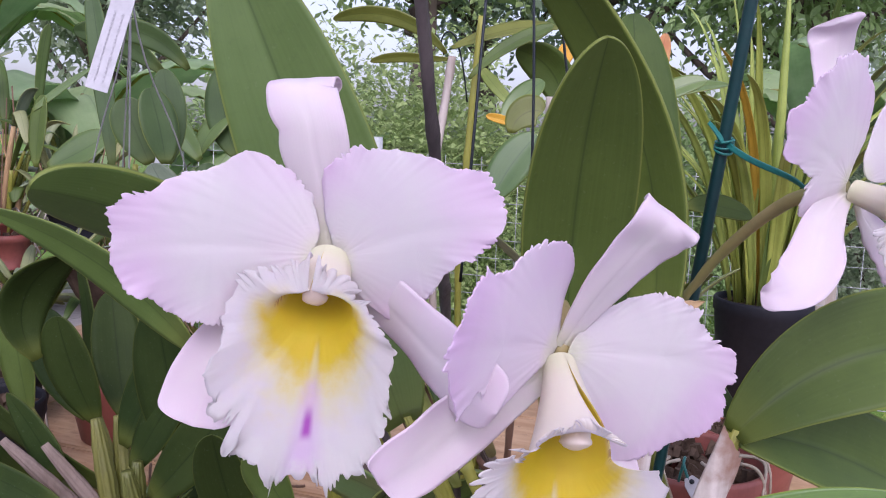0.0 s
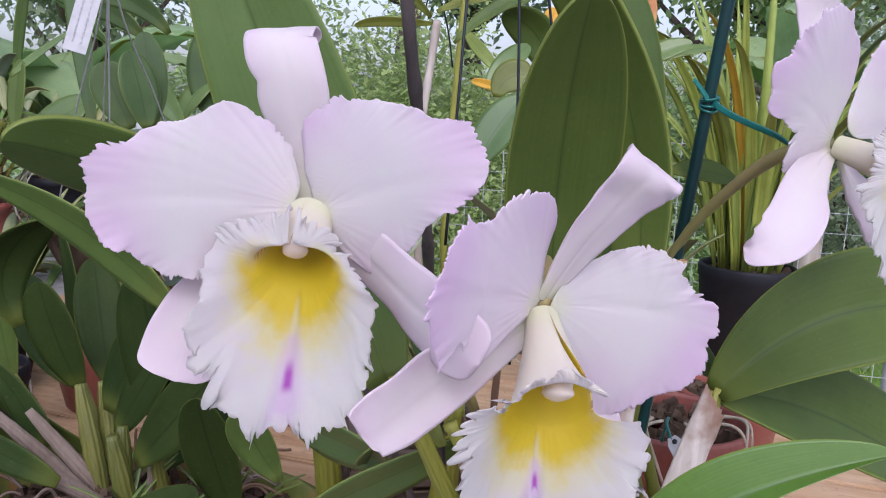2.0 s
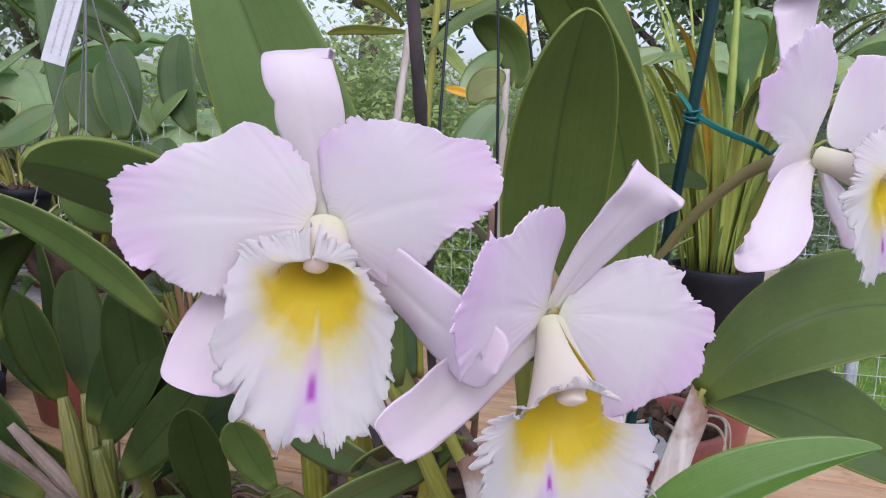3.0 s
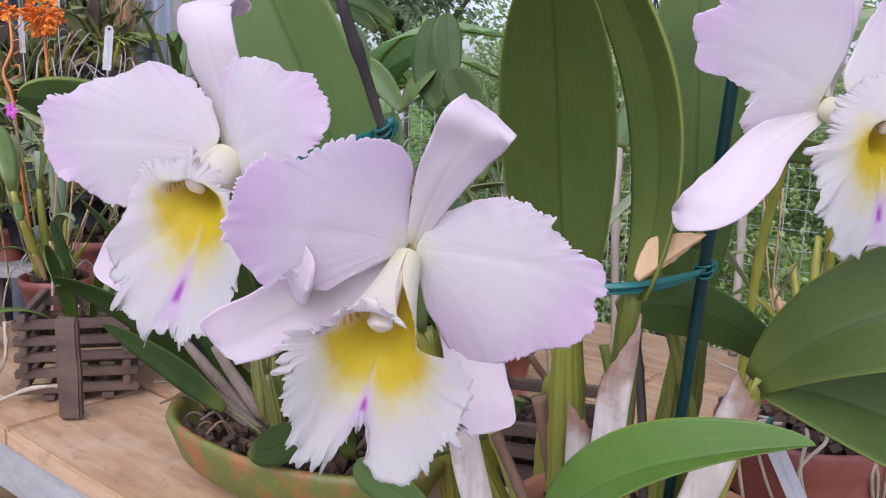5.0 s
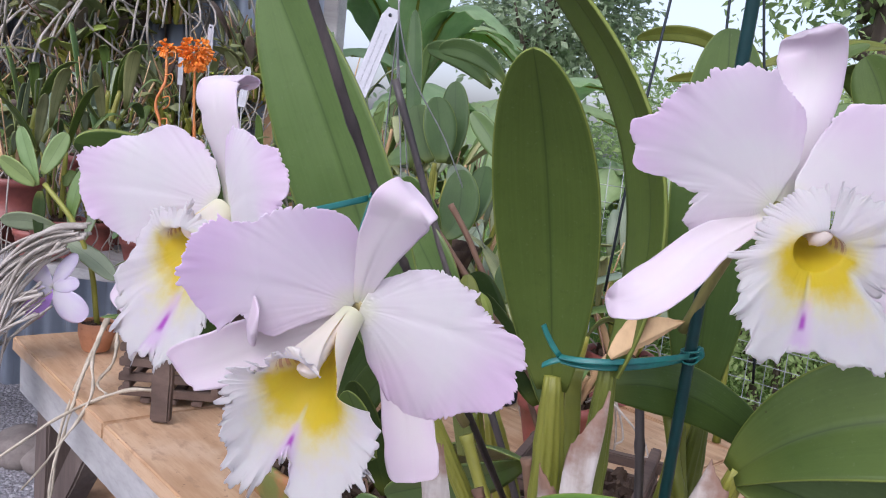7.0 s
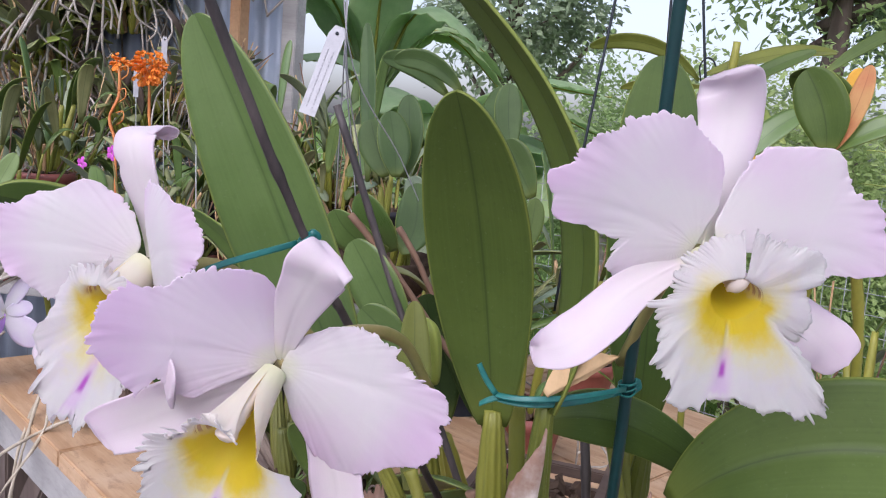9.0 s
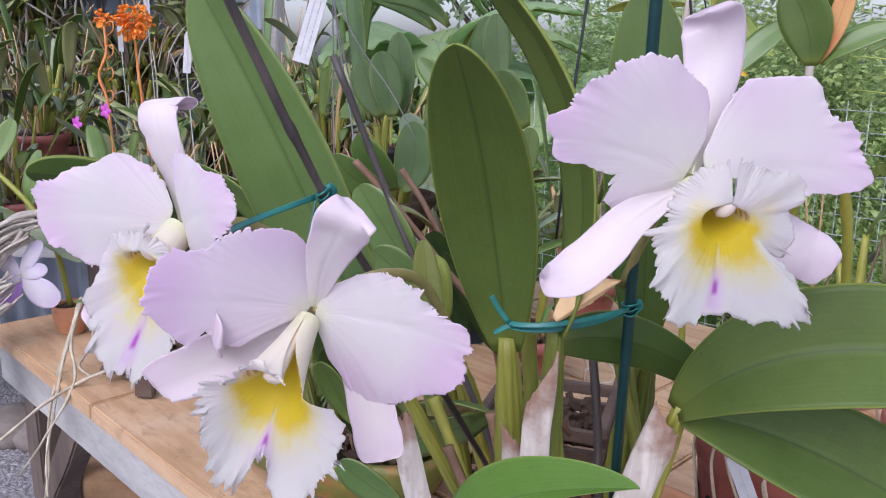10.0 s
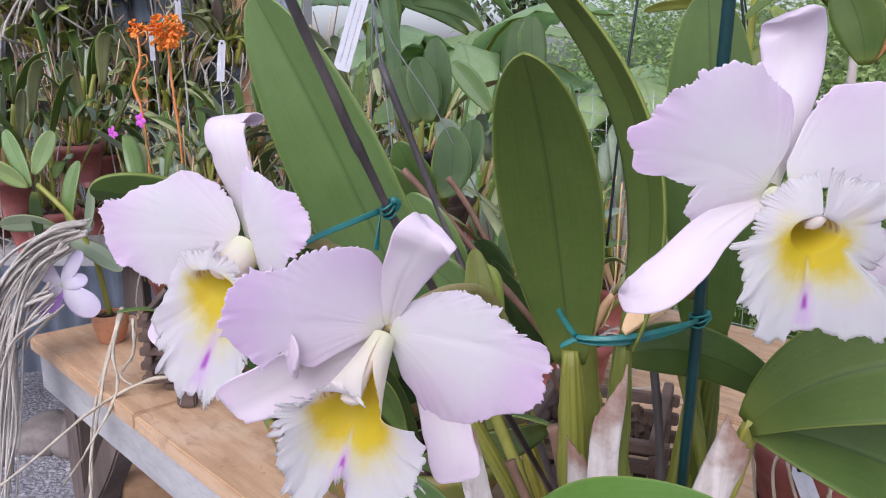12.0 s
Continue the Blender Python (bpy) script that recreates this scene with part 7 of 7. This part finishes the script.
# ---- floor things ----
stump = thing("timber_block", (-1.16, 1.12, 0), "round cut timber block standing on the gravel", "block")
part("body", lathe("body", [(0.0, 0.36), (0.11, 0.362), (0.118, 0.352), (0.122, 0.18), (0.12, 0.0)], (-1.16, 1.12, 0.0), 28, wob=0.06), M_STUMP, stump)
for k in range(9):
    x, y, s = -1.95 + rk.uniform(-0.25, 0.45), 1.55 + rk.uniform(-0.2, 0.25), rk.uniform(0.05, 0.11)
    t = thing("rock", (x, y, 0), "rounded brown-grey rock on the gravel", "rock", "rocks on the gravel")
    bm = bmesh.new()
    bmesh.ops.create_icosphere(bm, subdivisions=3, radius=s)
    for v in bm.verts:
        v.co *= 1 + 0.35 * noise.noise(v.co * 12 + V(k, 0, 0))
        v.co.z *= 0.6
        v.co += V(x, y, s * 0.4)
    part("stone", bm, M_ROCK, t)
rg = random.Random(3)
verts, faces = [], []
for _ in range(2600):
    x, y = rg.uniform(-3.0, -0.6), rg.uniform(0.3, 2.0)
    s = rg.uniform(0.005, 0.013)
    k = len(verts)
    a = rg.uniform(0, 3)
    for dx, dy, dz in ((1, 0, 0), (0, 0.8, 0), (-1, 0, 0), (0, -0.8, 0), (0.1, 0.1, 0.7)):
        verts.append(V(x + s * (dx * math.cos(a) - dy * math.sin(a)), y + s * (dx * math.sin(a) + dy * math.cos(a)), 0.001 + s * dz))
    faces += [(k, k + 1, k + 4), (k + 1, k + 2, k + 4), (k + 2, k + 3, k + 4), (k + 3, k, k + 4)]
tagged(part("gravel", mesh_of("gravel", verts, faces), M_STONE), "loose grey gravel", "gravel", kind="stuff")


# ---- garden beyond ----
def leaves_stuff(name, centre, radii, count, size, shade, label, seed, hollow=0.45, kind="stuff", parent=None, long=1.6):
    """Many small pointed leaves in an uneven cloud, one mesh."""
    r = random.Random(seed)
    C = Vector(centre)
    verts, faces, uvs = [], [], []
    while len(verts) < count * 5:
        d = V(r.gauss(0, 1), r.gauss(0, 1), r.gauss(0, 1)).normalized()
        q = hollow + (1 - hollow) * r.random()
        lump = 1 + 0.45 * noise.noise(d * 2.3 + V(seed, 0, 0)) + 0.25 * noise.noise(d * 6 + V(0, seed, 0))
        p = C + V(d.x * radii[0], d.y * radii[1], d.z * radii[2]) * q * lump
        if noise.noise(p * (2.2 / max(radii)) * 2 + V(0, 0, seed)) < -0.22 or p.z < 0.02:
            continue
        s = size * r.uniform(0.5, 1.25)
        way = (d * 0.5 + V(r.uniform(-1, 1), r.uniform(-1, 1), r.uniform(-0.8, 0.5))).normalized()
        side = way.cross(V(r.uniform(-1, 1), r.uniform(-1, 1), 1)).normalized()
        nn = side.cross(way) * s * 0.12
        k = len(verts)
        verts += [p, p + way * s * 0.5 * long + side * s * 0.38 + nn, p + way * s * long, p + way * s * 0.5 * long - side * s * 0.38 + nn, p + way * s * 0.5 * long]
        uvs += [(0, 0.5), (0.5, 1), (1, 0.5), (0.5, 0), (0.5, 0.5)]
        faces += [(k, k + 1, k + 4), (k + 1, k + 2, k + 4), (k + 2, k + 3, k + 4), (k + 3, k, k + 4)]
    me = mesh_of(name, verts, faces, uvs)
    if parent is not None:
        return part(name, me, shade, parent)
    return tagged(part(name, me, shade), label, "foliage", kind=kind)


def shrub(x, y, radii, count, size, shade, label, seed):
    t = thing("shrub", (x, y, 0), label, "shrub")
    r = random.Random(seed)
    for k in range(6):
        a = r.uniform(0, 6.283)
        e = V(x + math.cos(a) * radii[0] * 0.6, y + math.sin(a) * radii[1] * 0.6, radii[2] * r.uniform(1.0, 1.6))
        part("stem", tube("stem", [(x + math.cos(a) * 0.06, y + math.sin(a) * 0.06, 0), (x + math.cos(a) * 0.2, y + math.sin(a) * 0.2, radii[2] * 0.5), e], lambda u: 0.022 * (1 - 0.75 * u), 8, 7), M_POSTWOOD, t)
    leaves_stuff("crown", (x, y, radii[2] * 1.0), radii, count, size, shade, "", seed, parent=t)


def tree(x, y, h, crown, count, size, shade, label, seed):
    t = thing("tree", (x, y, 0), label, "tree")
    r = random.Random(seed)
    part("trunk", tube("trunk", [(x, y, -0.1), (x + 0.1, y, h * 0.3), (x + r.uniform(-0.2, 0.2), y, h * 0.6), (x + r.uniform(-0.3, 0.3), y, h * 0.95)], lambda u: 0.16 * (1 - 0.75 * u), 16, 10, rough=0.3), M_POSTWOOD, t)
    for k in range(7):
        a = k * 0.9 + r.uniform(-0.3, 0.3)
        z = h * r.uniform(0.35, 0.7)
        part("limb", tube("limb", [(x, y, z), (x + math.cos(a) * crown * 0.5, y + math.sin(a) * crown * 0.5, z + 0.5), (x + math.cos(a) * crown * 0.9, y + math.sin(a) * crown * 0.9, z + 1.1)], lambda u: 0.06 * (1 - 0.8 * u), 8, 7, rough=0.3), M_POSTWOOD, t)
    leaves_stuff("crown", (x, y, h * 0.85), (crown, crown, h * 0.36), count, size, shade, "", seed, parent=t)


shrub(-0.35, 3.9, (0.75, 0.6, 0.85), 30000, 0.024, M_BUSH_HAZY, "yellow-green speckled garden shrub", 1)
shrub(0.75, 4.3, (0.8, 0.6, 0.8), 30000, 0.024, M_BUSH_HAZY, "yellow-green speckled garden shrub", 2)
shrub(2.1, 4.4, (0.9, 0.7, 0.9), 20000, 0.030, M_TREE_HAZY, "dark green garden shrub, paled for haze", 3)
shrub(-1.4, 5.2, (0.9, 0.8, 0.9), 20000, 0.030, M_BUSH_HAZY, "green garden shrub behind the banana", 4)
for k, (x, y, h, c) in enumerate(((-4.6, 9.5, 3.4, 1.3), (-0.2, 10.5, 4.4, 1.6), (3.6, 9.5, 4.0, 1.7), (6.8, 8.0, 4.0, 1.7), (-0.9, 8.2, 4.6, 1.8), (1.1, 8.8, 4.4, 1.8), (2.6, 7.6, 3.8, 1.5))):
    tree(x, y, h, c, 8000, 0.085, M_BUSH_HAZY if k in (4, 6) else M_TREE_HAZY, "broad green garden tree, paled for haze" if k in (4, 6) else "broad dark green garden tree, paled for haze", 50 + k)
leaves_stuff("hedge", (0.5, 7.5, 0.7), (7.5, 0.7, 1.1), 15000, 0.08, M_TREE_HAZY, "dark hedge along the end of the garden, paled for haze", 9, 0.2)


def banana(x, y, h, seed, n=8):
    t = thing("banana_plant", (x, y, 0), "banana plant with broad green leaves, paled for haze", "banana plant")
    r = random.Random(seed)
    part("trunk", tube("trunk", [(x, y, 0), (x + 0.03, y, h * 0.3), (x, y, h * 0.6)], lambda u: 0.075 * (1 - 0.5 * u), 10, 12, rough=0.2), M_BRACT, t)
    for k in range(n):
        a = k * 6.283 / n + r.uniform(-0.3, 0.3)
        l = r.uniform(0.6, 1.0)
        b = V(x, y, h * 0.55)
        c = b + V(math.cos(a) * l * 0.3, math.sin(a) * l * 0.3, h * 0.42)
        e = b + V(math.cos(a) * l, math.sin(a) * l, h * r.uniform(0.05, 0.35))
        lf = part("leaf", blade("leaf", [b, c, e], (-math.sin(a), math.cos(a), 0), 0.17, 0.17, oval(0.1, 0.45, 1.8), 0.002, 26, 8, fold=0.05, ruffle=0.015, waves=14, seed=k), M_BANANA_HAZY, t)
        part("midrib", tube("midrib", [b, c.lerp(b.lerp(e, 0.5), 0.5) + V(0, 0, 0.0), e], lambda u: 0.012 * (1 - 0.8 * u), 10, 6), M_BULB, t)


banana(-1.75, 3.3, 1.7, 1, 9)
banana(-1.05, 3.7, 1.45, 2, 8)
banana(-2.6, 3.9, 2.3, 3, 9)
banana(1.55, 3.9, 1.9, 4, 8)

rgz = random.Random(12)
verts, faces = [], []
for _ in range(9000):
    x, y = rgz.uniform(-2, 5), rgz.uniform(3.1, 6.5)
    h, a = rgz.uniform(0.02, 0.06), rgz.uniform(0, 6.283)
    k = len(verts)
    verts += [V(x - 0.003 * math.cos(a), y - 0.003 * math.sin(a), 0), V(x + 0.003 * math.cos(a), y + 0.003 * math.sin(a), 0), V(x + rgz.uniform(-0.02, 0.02), y + rgz.uniform(-0.02, 0.02), h)]
    faces.append((k, k + 1, k + 2))
tagged(part("grass", mesh_of("grass", verts, faces, [(0.5, 0.4)] * len(verts)), M_LEAF_LIME), "short green lawn grass", "grass", kind="stuff")
